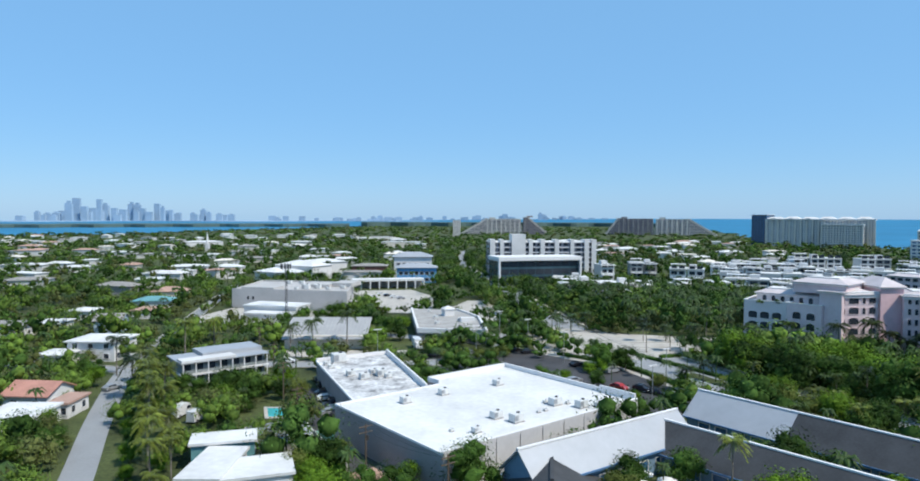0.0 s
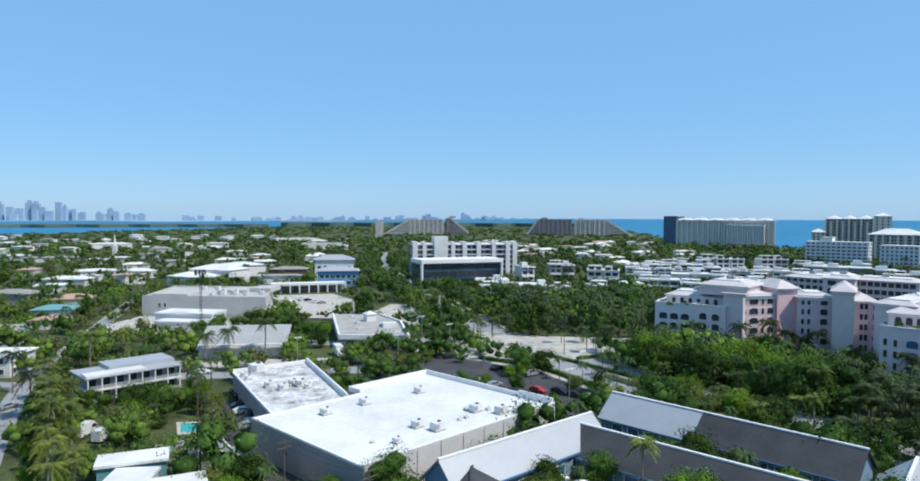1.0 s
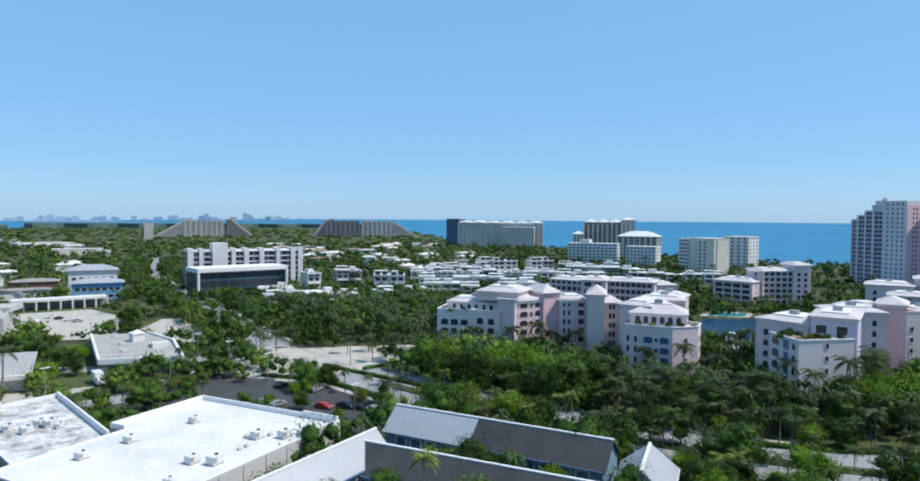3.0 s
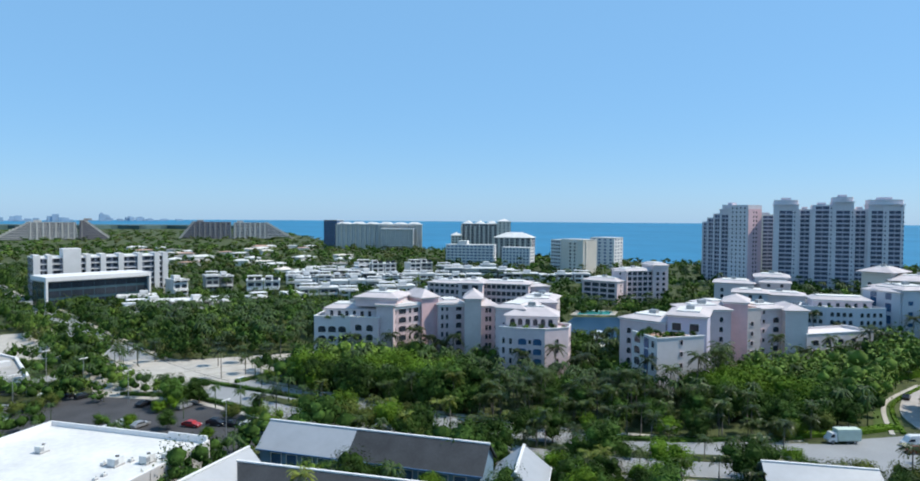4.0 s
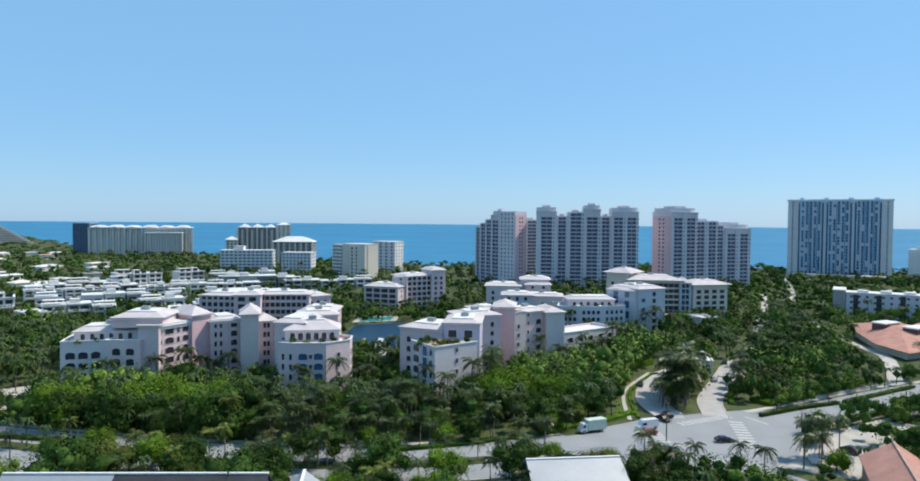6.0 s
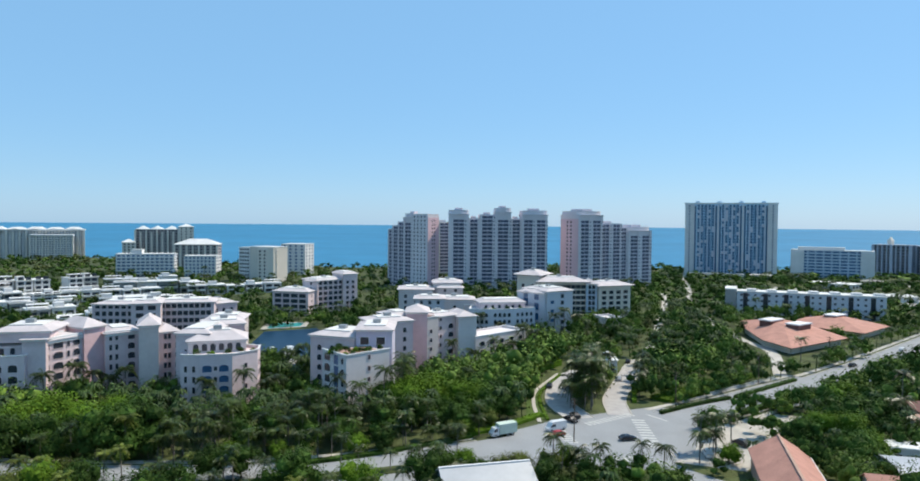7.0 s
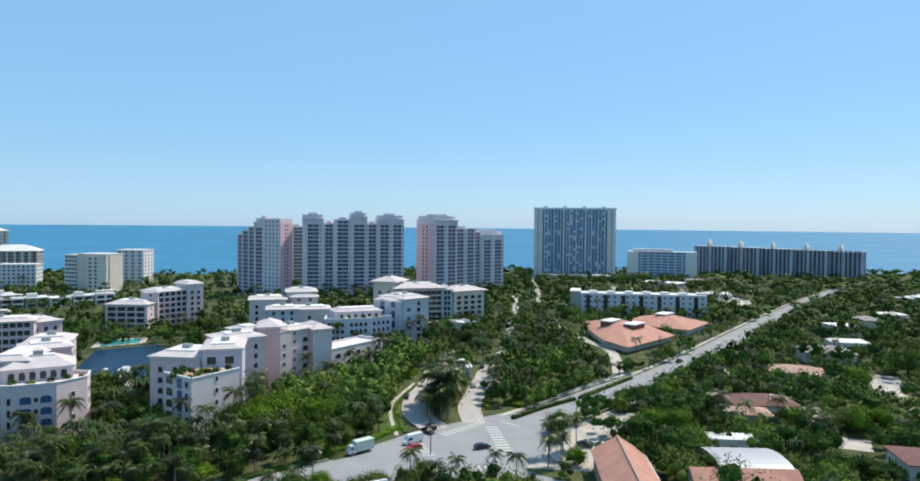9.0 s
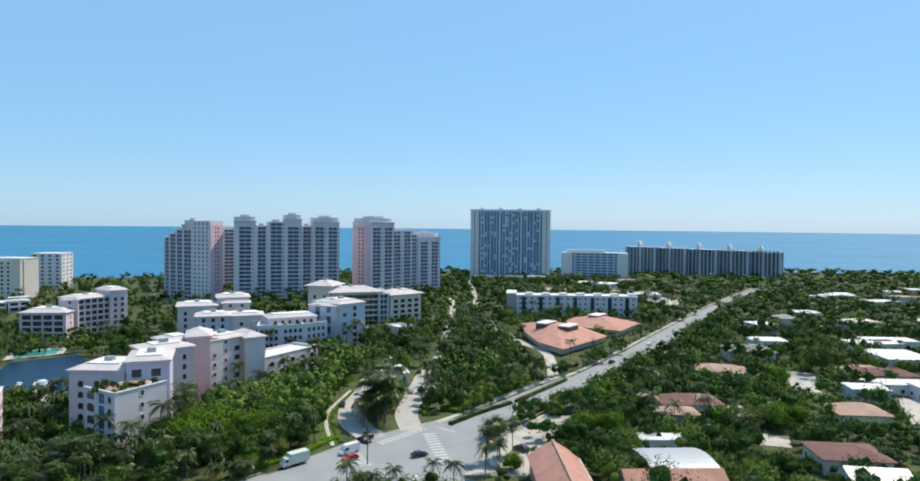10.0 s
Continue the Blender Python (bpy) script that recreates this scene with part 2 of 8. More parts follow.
# ---- mesh helpers ----
class Geo:
    """Corners and faces of one mesh, in world metres."""

    def __init__(self):
        self.v, self.f = [], []

    def poly(self, pts):
        n = len(self.v)
        self.v += [tuple(p) for p in pts]
        self.f.append(tuple(range(n, n + len(pts))))

    def prism(self, pts, z0, z1, top=True, bottom=False):
        """An upright prism over a plan outline that runs anticlockwise."""
        area = sum(a[0] * b[1] - b[0] * a[1] for a, b in zip(pts, [*pts[1:], pts[0]]))
        pts = pts if area > 0 else pts[::-1]
        n, k = len(self.v), len(pts)
        self.v += [(p[0], p[1], z0) for p in pts] + [(p[0], p[1], z1) for p in pts]
        for i in range(k):
            j = (i + 1) % k
            self.f.append((n + i, n + j, n + k + j, n + k + i))
        if top:
            self.f.append(tuple(range(n + k, n + 2 * k)))
        if bottom:
            self.f.append(tuple(range(n + k - 1, n - 1, -1)))

    def box(self, fr, a0, a1, b0, b1, z0, z1, bottom=True):
        self.prism([fr(a0, b0), fr(a1, b0), fr(a1, b1), fr(a0, b1)], z0, z1, True, bottom)

    def tube(self, p, q, r0, r1, n=6):
        p, q = Vector(p), Vector(q)
        d = (q - p).normalized()
        e = d.orthogonal().normalized()
        g = d.cross(e)
        k = len(self.v)
        for c, r in ((p, r0), (q, r1)):
            for i in range(n):
                a = 2 * math.pi * i / n
                self.v.append(tuple(c + (e * math.cos(a) + g * math.sin(a)) * r))
        for i in range(n):
            j = (i + 1) % n
            self.f.append((k + i, k + j, k + n + j, k + n + i))
        self.f.append(tuple(range(k + n, k + 2 * n)))

    def hip(self, fr, a0, a1, b0, b1, z, rise, over=0.6, thick=0.25, flat=0.0):
        """A hipped roof with a fascia; flat: the share of the rise at which it is cut off level."""
        a0, a1, b0, b1 = a0 - over, a1 + over, b0 - over, b1 + over
        w = min(a1 - a0, b1 - b0) / 2
        cut = w * (1 - flat)
        self.box(fr, a0, a1, b0, b1, z - thick, z)
        lo = [(a0, b0), (a1, b0), (a1, b1), (a0, b1)]
        if flat:
            hi = [(a0 + cut, b0 + cut), (a1 - cut, b0 + cut), (a1 - cut, b1 - cut), (a0 + cut, b1 - cut)]
        elif a1 - a0 >= b1 - b0:
            m = (b0 + b1) / 2
            hi = [(a0 + w, m), (a1 - w, m), (a1 - w, m), (a0 + w, m)]
        else:
            m = (a0 + a1) / 2
            hi = [(m, b0 + w), (m, b0 + w), (m, b1 - w), (m, b1 - w)]
        low = [(*fr(*p), z + 0.004) for p in lo]
        high = [(*fr(*p), z + rise * (1 - flat if flat else 1)) for p in hi]
        for i in range(4):
            j = (i + 1) % 4
            q = [low[i], low[j], high[j], high[i]]
            if high[i] == high[j]:
                q = q[:3]
            self.poly(q if fr.sign > 0 else q[::-1])
        if flat:
            self.poly(high if fr.sign > 0 else high[::-1])

    def gable(self, fr, a0, a1, b0, b1, z, rise, over=0.4, thick=0.25):
        """A gabled roof, ridge along the frame's first axis, two thick slopes."""
        m = (b0 + b1) / 2
        slope = rise / (m - b0)
        zo = z - over * slope
        for s, e in ((b0 - over, m), (b1 + over, m)):
            top = [(*fr(a0 - over, s), zo), (*fr(a1 + over, s), zo), (*fr(a1 + over, e), z + rise), (*fr(a0 - over, e), z + rise)]
            n = len(self.v)
            self.v += top + [(x, y, h - thick) for x, y, h in top]
            for face in ((0, 1, 2, 3), (7, 6, 5, 4), (0, 4, 5, 1), (1, 5, 6, 2), (2, 6, 7, 3), (3, 7, 4, 0)):
                self.f.append(tuple(n + i for i in face))

    def gable_ends(self, fr, a0, a1, b0, b1, z, rise):
        m = (b0 + b1) / 2
        for a in (a0, a1):
            self.poly([(*fr(a, b0), z), (*fr(a, b1), z), (*fr(a, m), z + rise)])


class Frame:
    """A plan frame on a front edge from p to q, left to right as seen from outside; the second axis runs inwards."""

    def __init__(self, p, q):
        self.p = Vector(p[:2])
        d = Vector(q[:2]) - self.p
        self.w, self.u = d.length, d.normalized()
        self.n = Vector((-self.u.y, self.u.x))
        self.sign = 1

    def __call__(self, a, b):
        c = self.p + self.u * a + self.n * b
        return (c.x, c.y)

    def angle(self):
        return math.degrees(math.atan2(self.u.y, self.u.x))

    def side(self, which, w, d):
        """The frame of another side of a block w wide and d deep: right, back or left."""
        at = {"right": ((w, 0), (w, d)), "back": ((w, d), (0, d)), "left": ((0, d), (0, 0))}[which]
        return Frame(self(*at[0]), self(*at[1]))


TAKEN = []  # plan outlines kept clear of trees


def keep_clear(pts, margin=0.0):
    if margin:
        c = Vector((sum(p[0] for p in pts) / len(pts), sum(p[1] for p in pts) / len(pts)))
        pts = [tuple(c + (Vector(p[:2]) - c) * (1 + margin / max(1.0, (Vector(p[:2]) - c).length))) for p in pts]
    TAKEN.append([tuple(p[:2]) for p in pts])


def mesh_of(name, geo, material, smooth=False):
    me = bpy.data.meshes.new(name)
    me.from_pydata(geo.v, [], geo.f)
    me.materials.append(material)
    if smooth:
        me.polygons.foreach_set("use_smooth", [True] * len(me.polygons))
    me.update()
    return me


def thing(name, x, y, label, category, group="", kind="", z=0.0):
    ob = new(name)
    ob.location = (x, y, z)
    ob.empty_display_size = 0.5
    return tagged(ob, label, category, group, kind)


def part(name, geo, material, parent, label="", smooth=False):
    """One mesh under a thing (or a part of it); geo is in world metres."""
    base, p = Vector((0, 0, 0)), parent
    while p:
        base += p.location
        p = p.parent
    geo.v = [(x - base.x, y - base.y, z - base.z) for x, y, z in geo.v]
    ob = new(name, mesh_of(name, geo, material, smooth))
    ob.parent = parent
    return tagged(ob, label)


def structure(name, geo, material, label, category):
    ob = new(name, mesh_of(name, geo, material))
    return tagged(ob, label, category, kind="structure")


def put(name, mesh, parent, x, y, z, rz=0.0, label=""):
    """A piece on a shared mesh, at a place in the world, under its thing."""
    ob = new(name, mesh)
    base, p = Vector((0, 0, 0)), parent
    while p:
        base += p.location
        p = p.parent
    ob.parent = parent
    ob.location = (x - base.x, y - base.y, z - base.z)
    ob.rotation_euler = (0, 0, radians(rz))
    return tagged(ob, label)


WINDOWS = {}


def window_mesh(w, h, arch, glass, trim):
    """A window with a proud frame round recessed glass, facing -y, its sill's middle at the origin."""
    key = (round(w, 2), round(h, 2), arch, glass.name, trim.name)
    if key in WINDOWS:
        return WINDOWS[key]
    r = w / 2
    rim = [(-r, 0), (r, 0)]
    if arch:
        rise = min(r, h * 0.3)
        rim += [(r * math.cos(a), h - rise + rise * math.sin(a)) for a in [math.pi * i / 6 for i in range(7)]]
    else:
        rim += [(r, h), (-r, h)]
    mid = (0, h / 2)
    grow = 0.12
    outer = [(x + math.copysign(grow, x) if abs(x) > 1e-6 else x, z + (grow if z > mid[1] else -grow)) for x, z in rim]
    me = bpy.data.meshes.new("window")
    k = len(rim)
    v = [(x, -0.02, z) for x, z in rim] + [(x, -0.14, z) for x, z in rim] + [(x, -0.14, z) for x, z in outer] + [(x, 0.0, z) for x, z in outer]
    f = [tuple(range(k))]
    for i in range(k):
        j = (i + 1) % k
        f += [(i, k + i, k + j, j), (k + i, 2 * k + i, 2 * k + j, k + j), (2 * k + i, 3 * k + i, 3 * k + j, 2 * k + j)]
    me.from_pydata(v, [], f)
    me.materials.append(glass)
    me.materials.append(trim)
    me.polygons.foreach_set("material_index", [0] + [1] * (len(f) - 1))
    me.update()
    WINDOWS[key] = me
    return me


def windows(parent, fr, spots, w, h, arch=False, glass=None, trim=None):
    """Windows at (distance along the front, sill height) on a frame's front."""
    me = window_mesh(w, h, arch, glass or GLASS, trim or WHITETRIM)
    for a, z in spots:
        x, y = fr(a, 0)
        put("window", me, parent, x, y, z, fr.angle())


PANES = {}


def pane_mesh(w, h, proud, glass):
    """A shallow glazed box facing -y, its sill's middle at the origin."""
    key = (round(w, 2), round(h, 2), round(proud, 2), glass.name)
    if key not in PANES:
        g = Geo()
        g.prism([(-w / 2, -proud), (w / 2, -proud), (w / 2, 0.1), (-w / 2, 0.1)], 0, h, True, True)
        PANES[key] = mesh_of("window", g, glass)
    return PANES[key]


def window_rows(parent, fr, a0, a1, zs, bays, share, h, glass, wall_proud=0.06, single=False):
    """Panes storey by storey, just proud of the wall: single ones, or far off one strip a storey."""
    step = (a1 - a0) / bays
    for z in zs:
        g = Geo()
        for i in range(bays):
            c = a0 + step * (i + 0.5)
            if single:
                put("window", pane_mesh(step * share, h, wall_proud, glass), parent, *fr(c, 0), z, fr.angle())
            else:
                g.box(fr, c - step * share / 2, c + step * share / 2, -wall_proud, 0.1, z, z + h)
        if not single:
            part("window_strip", g, glass, parent)["kind"] = "stuff"


def grid(a0, a1, n, zs):
    step = (a1 - a0) / n
    return [(a0 + step * (i + 0.5), z) for z in zs for i in range(n)]

# ---- ground, sea, roads ----
def polar(az, d):
    return (d * math.sin(radians(az)), d * math.cos(radians(az)))


COAST = [(-75, 1500), (-50, 1620), (-35, 1680), (-25, 1780), (-14, 2250), (-9, 2640), (6, 2640), (14, 2640), (19.5, 2640), (21, 2000), (24, 1380), (27, 1220), (36, 1010),
         (44, 880), (52, 800), (62, 810), (72, 850), (82, 885), (92, 930), (104, 1000), (118, 1120), (135, 1100), (160, 700), (190, 500), (230, 600), (265, 1000)]


def coast(az):
    """How far the land reaches in a direction."""
    a = [c[0] for c in COAST] + [COAST[0][0] + 360]
    d = [c[1] for c in COAST] + [COAST[0][1]]
    return float(np.interp((az + 75) % 360 - 75, a, d))


LAGOON_RIM = [(184, 178), (194, 168), (218, 176), (247, 200), (264, 222), (242, 237), (212, 216), (192, 200)]


def inside(p, rim):
    hit, x, y = False, p[0], p[1]
    for (ax, ay), (bx, by) in zip(rim, rim[1:] + rim[:1]):
        if (ay > y) != (by > y) and x < (bx - ax) * (y - ay) / (by - ay) + ax:
            hit = not hit
    return hit


def sea_lift(az, r):
    """How far the sea's sheet lifts above its level towards its nearer, stand-in horizon."""
    east = 1 if 15 < az < 200 else max(0.0, 1 - abs((az + 180) % 360 - 180 - 15) / 25)
    return (12 + 21 * east) * (max(0, r - 1200) / 3600) ** 2


def build_ground():
    """The island: one sheet of rings, fine near the middle."""
    bm = bmesh.new()
    rings = []
    for k in range(1, 15):
        share = (k / 14) ** 1.5
        ring = []
        for i in range(144):
            az = i * 2.5
            d = coast(az) * share
            lift = sea_lift(az, d)
            ring.append(bm.verts.new((*polar(az, d), -0.02 + (lift + 0.6 if lift > 0.3 else 0))))
        rings.append(ring)
    mid = bm.verts.new((0, 0, -0.02))
    for i in range(144):
        j = (i + 1) % 144
        bm.faces.new((mid, rings[0][j], rings[0][i]))
        for a, b in zip(rings, rings[1:]):
            bm.faces.new((a[i], a[j], b[j], b[i]))
    bmesh.ops.recalc_face_normals(bm, faces=bm.faces)
    me = bpy.data.meshes.new("ground")
    bm.to_mesh(me)
    me.materials.append(GRASS)
    tagged(new("ground", me), "flat island ground of grass and dry earth", "ground", kind="structure")


def build_sea():
    """The sea's surface; far out it lifts a little, as the nearer edge stands in for the true horizon."""
    v, f, n = [(0, 0, -0.6)], [], 120
    radii = [400, 800, 1200, 1600, 2000, 2400, 2800, 3200, 3600, 4000, 4400, 4800]
    for r in radii:
        for i in range(n):
            az = i * 360 / n
            v.append((*polar(az, r), -0.6 + sea_lift(az, r)))
    for i in range(n):
        j = (i + 1) % n
        f.append((0, 1 + j, 1 + i))
        for k in range(len(radii) - 1):
            a, b = 1 + k * n, 1 + (k + 1) * n
            f.append((a + i, a + j, b + j, b + i))
    me = bpy.data.meshes.new("sea")
    me.from_pydata(v, [], f)
    me.materials.append(SEAWATER)
    me.polygons.foreach_set("use_smooth", [True] * len(me.polygons))
    tagged(new("water", me), "calm turquoise blue sea under a clear sky", "sea", kind="structure")


def ribbon(geo, line, width, z0, z1, clear=0.0):
    """A road slab along a line of plan points."""
    pts = [Vector(p) for p in line]
    left, right = [], []
    for i, p in enumerate(pts):
        d = (pts[min(i + 1, len(pts) - 1)] - pts[max(i - 1, 0)]).normalized()
        n = Vector((-d.y, d.x)) * (width / 2)
        left.append(p + n)
        right.append(p - n)
    for i in range(len(pts) - 1):
        q = [left[i], left[i + 1], right[i + 1], right[i]]
        geo.prism([tuple(c) for c in q], z0, z1)
        if clear:
            keep_clear([tuple(c) for c in q], clear)
    return left, right


def smooth_line(line, steps=5):
    """A soft curve through plan points."""
    pts = [Vector(p) for p in line]
    pts = [pts[0] * 2 - pts[1], *pts, pts[-1] * 2 - pts[-2]]
    out = []
    for i in range(1, len(pts) - 2):
        a, b, c, d = pts[i - 1 : i + 3]
        for k in range(steps):
            t = k / steps
            out.append(0.5 * (2 * b + (c - a) * t + (2 * a - 5 * b + 4 * c - d) * t * t + (3 * b - a - 3 * c + d) * t**3))
    return out + [pts[-2]]


def offset_line(line, by):
    out = []
    for i, p in enumerate(line):
        d = (line[min(i + 1, len(line) - 1)] - line[max(i - 1, 0)]).normalized()
        out.append(p + Vector((-d.y, d.x)) * by)
    return out


def road(name, line, width, material, label, z=0.05, clear=1.0, kerb=True):
    g = Geo()
    line = smooth_line(line)
    ribbon(g, line, width, -0.1, z, clear)
    structure(name, g, material, label, "road")
    if kerb:
        k = Geo()
        for s in (1, -1):
            ribbon(k, offset_line(line, s * (width / 2 + 0.15)), 0.3, -0.1, z + 0.14)
        structure("kerb", k, PAVING, "pale concrete kerb along the road", "kerb")
    return line


build_ground()
build_sea()
BOULEVARD = [(9, 830), (2, 680), (2, 560), (12, 470), (24, 385), (33, 305), (46, 222), (66, 165), (92, 114), (114, 86), (142, 63), (174, 42), (206, 24), (240, 8), (274, -9), (330, -31), (406, -59), (560, -118), (700, -180)]
boulevard = smooth_line(BOULEVARD)
for a, b, wide, label in ((0, 17, 8, "pale asphalt avenue among trees"), (16, 33, 12, "pale grey asphalt avenue under trees"), (32, 56, 21, "wide pale grey asphalt boulevard with two carriageways"), (55, 70, 17, "pale grey asphalt avenue leaving the junction"), (69, len(boulevard), 13.5, "pale grey asphalt avenue beside houses")):
    g = Geo()
    ribbon(g, boulevard[a:b], wide, -0.1, 0.05 + 0.001 * (a % 3), 2.0 if a else 0.01)
    structure("road", g, ASPHALT, label, "road")
    g = Geo()
    for a, b in ((a, min(b, 51)), (max(a, 58), b)):
        for s in (1, -1) if b - a > 1 else ():
            ribbon(g, offset_line(boulevard[a:b], s * (wide / 2 + 0.15)), 0.3, -0.1, 0.19)
            ribbon(g, offset_line(boulevard[a:b], s * (wide / 2 + 2.6)), 1.8, -0.1, 0.1)
    structure("kerb", g, PAVING, "pale concrete kerb and footway along the road", "kerb")
# the planted median, broken at the crossing
for a, b in ((34, 50),):
    g = Geo()
    ribbon(g, boulevard[a:b], 4.0, 0.0, 0.2)
    structure("median", g, GRASS, "planted grass median strip with pale kerbs", "median")
# the crossing's broad apron
g = Geo()
g.prism([(150, 28), (166, 22), (196, 24), (204, 38), (192, 48), (176, 60), (158, 68), (142, 58)], -0.1, 0.056)
structure("road", g, ASPHALT, "broad asphalt road junction with worn zebra crossings", "road")
keep_clear([(146, 24), (166, 18), (200, 20), (208, 38), (192, 50), (176, 64), (156, 72), (138, 58)])
for p, q, n, wide in (((187.5, 40.7), (165.2, 31.0), 11, 3.6), ((171, 59.7), (158.5, 49.7), 10, 3.2), ((152.6, 37.4), (157.8, 30.8), 5, 3.2), ((175.4, 51.8), (191.6, 43.1), 12, 3.0)):
    fr = Frame(p, q)
    g = Geo()
    for i in range(n):
        a = fr.w * (i + 0.25) / n
        g.box(fr, a, a + fr.w / n * 0.48, -wide / 2, wide / 2, 0.058, 0.064)
    structure("crosswalk", g, PAINT, "white painted zebra crossing stripes", "crosswalk")
for p, q in (((193.5, 39.5), (186, 26)),):
    g = Geo()
    g.box(Frame(p, q), 0, Frame(p, q).w * 0.5, -0.25, 0.25, 0.058, 0.064)
    structure("stop_line", g, PAINT, "white painted stop line", "road marking")
road("road", [(180, 55), (192, 65), (208, 71), (225, 74), (238, 73)], 8, BRICKPAVE, "curving pink paved entrance drive", 0.06, 3.0)
road("road", [(189, 46), (205, 52), (228, 55), (252, 58)], 6.6, BRICKPAVE, "pink paved drive past the gatehouse", 0.06, 2.5)
road("road", [(252, 60), (300, 62), (380, 74), (455, 86), (540, 104)], 4.0, PAVING, "pale paved drive beyond the gatehouse", 0.058, 1.6, kerb=False)
road("road", [(268, 8), (318, 14), (354, 33), (455, 67), (600, 95), (768, 128)], 4.6, PAVING, "pale straight lane under trees", 0.06, 2.6, kerb=False)
road("road", [(158, 34), (150, 22), (146, 6), (150, -20)], 9, ASPHALT, "asphalt side street", 0.05, kerb=False)
g = Geo()
g.prism([(158, 26), (186, 20), (212, 10), (214, 0), (190, 4), (160, 10)], -0.1, 0.04)
structure("pavement", g, PAVING, "pale concrete forecourt beside the boulevard", "pavement")
keep_clear([(158, 26), (186, 20), (212, 10), (214, 0), (190, 4), (160, 10)])
road("road", [(44, 214), (70, 216), (92, 212), (104, 224)], 8, PAVING, "pale paved side street with palms", 0.058)
road("road", [(20, 236), (0, 226), (-24, 232), (-40, 238), (-52, 250)], 7, ASPHALT, "asphalt service lane beside the shops", 0.05, kerb=False)
road("road", [(-58, 96), (-62, 106), (-74, 134), (-86, 165), (-92, 184)], 5.2, ASPHALT, "quiet grey residential street", 0.05, 2.6, kerb=False)
road("road", [(-92, 184), (-98, 214), (-104, 240), (-122, 330), (-140, 420)], 5, ASPHALT, "narrow grey residential street between trees", 0.047, 0.2)
road("road", [(-90, 178), (-108, 182), (-150, 190), (-220, 205)], 6, ASPHALT, "quiet grey residential street", 0.046)
road("road", [(-92, 186), (-62, 186), (-36, 186), (-18, 186), (4, 192)], 7, ASPHALT, "asphalt lane behind the shops", 0.046)
g = Geo()
g.prism([(36, 130), (44, 136), (60, 150), (52, 176), (34, 206), (6, 208), (-8, 200), (-14, 180), (14, 168)], -0.1, 0.02)
structure("car_park", g, LOTASPHALT, "dark asphalt car park with planted islands", "car park")
for rim in ([(38, 136), (56, 150), (50, 172), (30, 200), (8, 202), (-10, 195), (16, 168)],):
    keep_clear(rim)
g = Geo()
g.prism(LAGOON_RIM, -0.1, 0.03)
structure("water", g, LAGOON, "still deep blue lagoon between the condominiums", "lagoon")
keep_clear(LAGOON_RIM, 2)

keep_clear([(285, 2), (345, -26), (358, -20), (310, 6), (326, 20), (318, 28), (288, 12)])
keep_clear([(-50, 84), (-22, 84), (-20, 100), (-44, 104)])
keep_clear([(222, 50), (250, 50), (254, 72), (236, 74), (222, 66)])
LAWN_RIM = [(170, 67), (175, 63), (188, 70.5), (202, 75), (230, 78), (230, 80), (203, 78.5), (186, 74)]
g = Geo()
g.prism(LAWN_RIM, -0.1, 0.05)
structure("lawn", g, LAWN, "bright mown lawn beside the entrance drive", "lawn")
keep_clear(LAWN_RIM, 1.0)
keep_clear([(-43, 129), (-33, 126), (-35, 145), (-43, 145)])
keep_clear([(-62, 141), (-54, 143), (-47, 126), (-53, 118)])
keep_clear([(-69, 158), (-50, 173), (-42, 158), (-60, 144)])
keep_clear([(170, 66), (174, 61), (190, 68), (204, 73), (232, 76), (232, 80), (206, 80), (186, 75)])
keep_clear([(-22, 196), (-9, 199), (-11, 226), (-17, 250), (-24, 240)])
keep_clear([(350, -16), (372, -22), (408, -38), (402, -47), (350, -27)])
for rim in ([(274, -96), (290, -94), (294, -78), (270, -78)], [(195, -61), (207, -63), (209, -53), (196, -51)], [(210, -110), (262, -124), (264, -112), (212, -98)]):
    keep_clear(rim)
# pale concrete lots round the market hall
for rim in ([(-60, 296), (-22, 286), (-8, 300), (-16, 352), (-28, 378), (-62, 372), (-52, 345)], [(-112, 262), (-66, 250), (-44, 262), (-50, 290), (-104, 301)], [(8, 268), (26, 262), (20, 330), (4, 330), (-8, 292)], [(-64, 196), (-20, 196), (-14, 206), (-64, 206)]):
    g = Geo()
    g.prism(rim, -0.1, 0.035)
    structure("car_park", g, PAVING, "pale worn concrete car park", "car park")
    keep_clear(rim)

# the service alley beside the supermarket, a painted court and a small patio
ALLEY = [(-34, 160), (-23, 128), (-8, 103), (-13, 99), (-18, 106), (-29, 126), (-33, 138), (-40, 160)]
g = Geo()
g.prism(ALLEY, -0.1, 0.03)
structure("pavement", g, LOTASPHALT, "dark stained service alley beside the supermarket", "alley")
keep_clear(ALLEY, 0.5)
g = Geo()
g.prism([(-21.5, 116), (-17.5, 119), (-24.5, 131), (-28.5, 127)], 0.0, 0.06)
structure("pavement", g, mat("green_court_paint", (0.22, 0.42, 0.30), 0.8, 0.15, 0.4), "faded green painted court", "court")
g = Geo()
g.prism([(-13, 99), (-8.5, 103), (-13.5, 110), (-18, 106)], 0.0, 0.07)
structure("pavement", g, SALMONTILE, "salmon tiled patio beside the alley", "patio")
g = Geo()
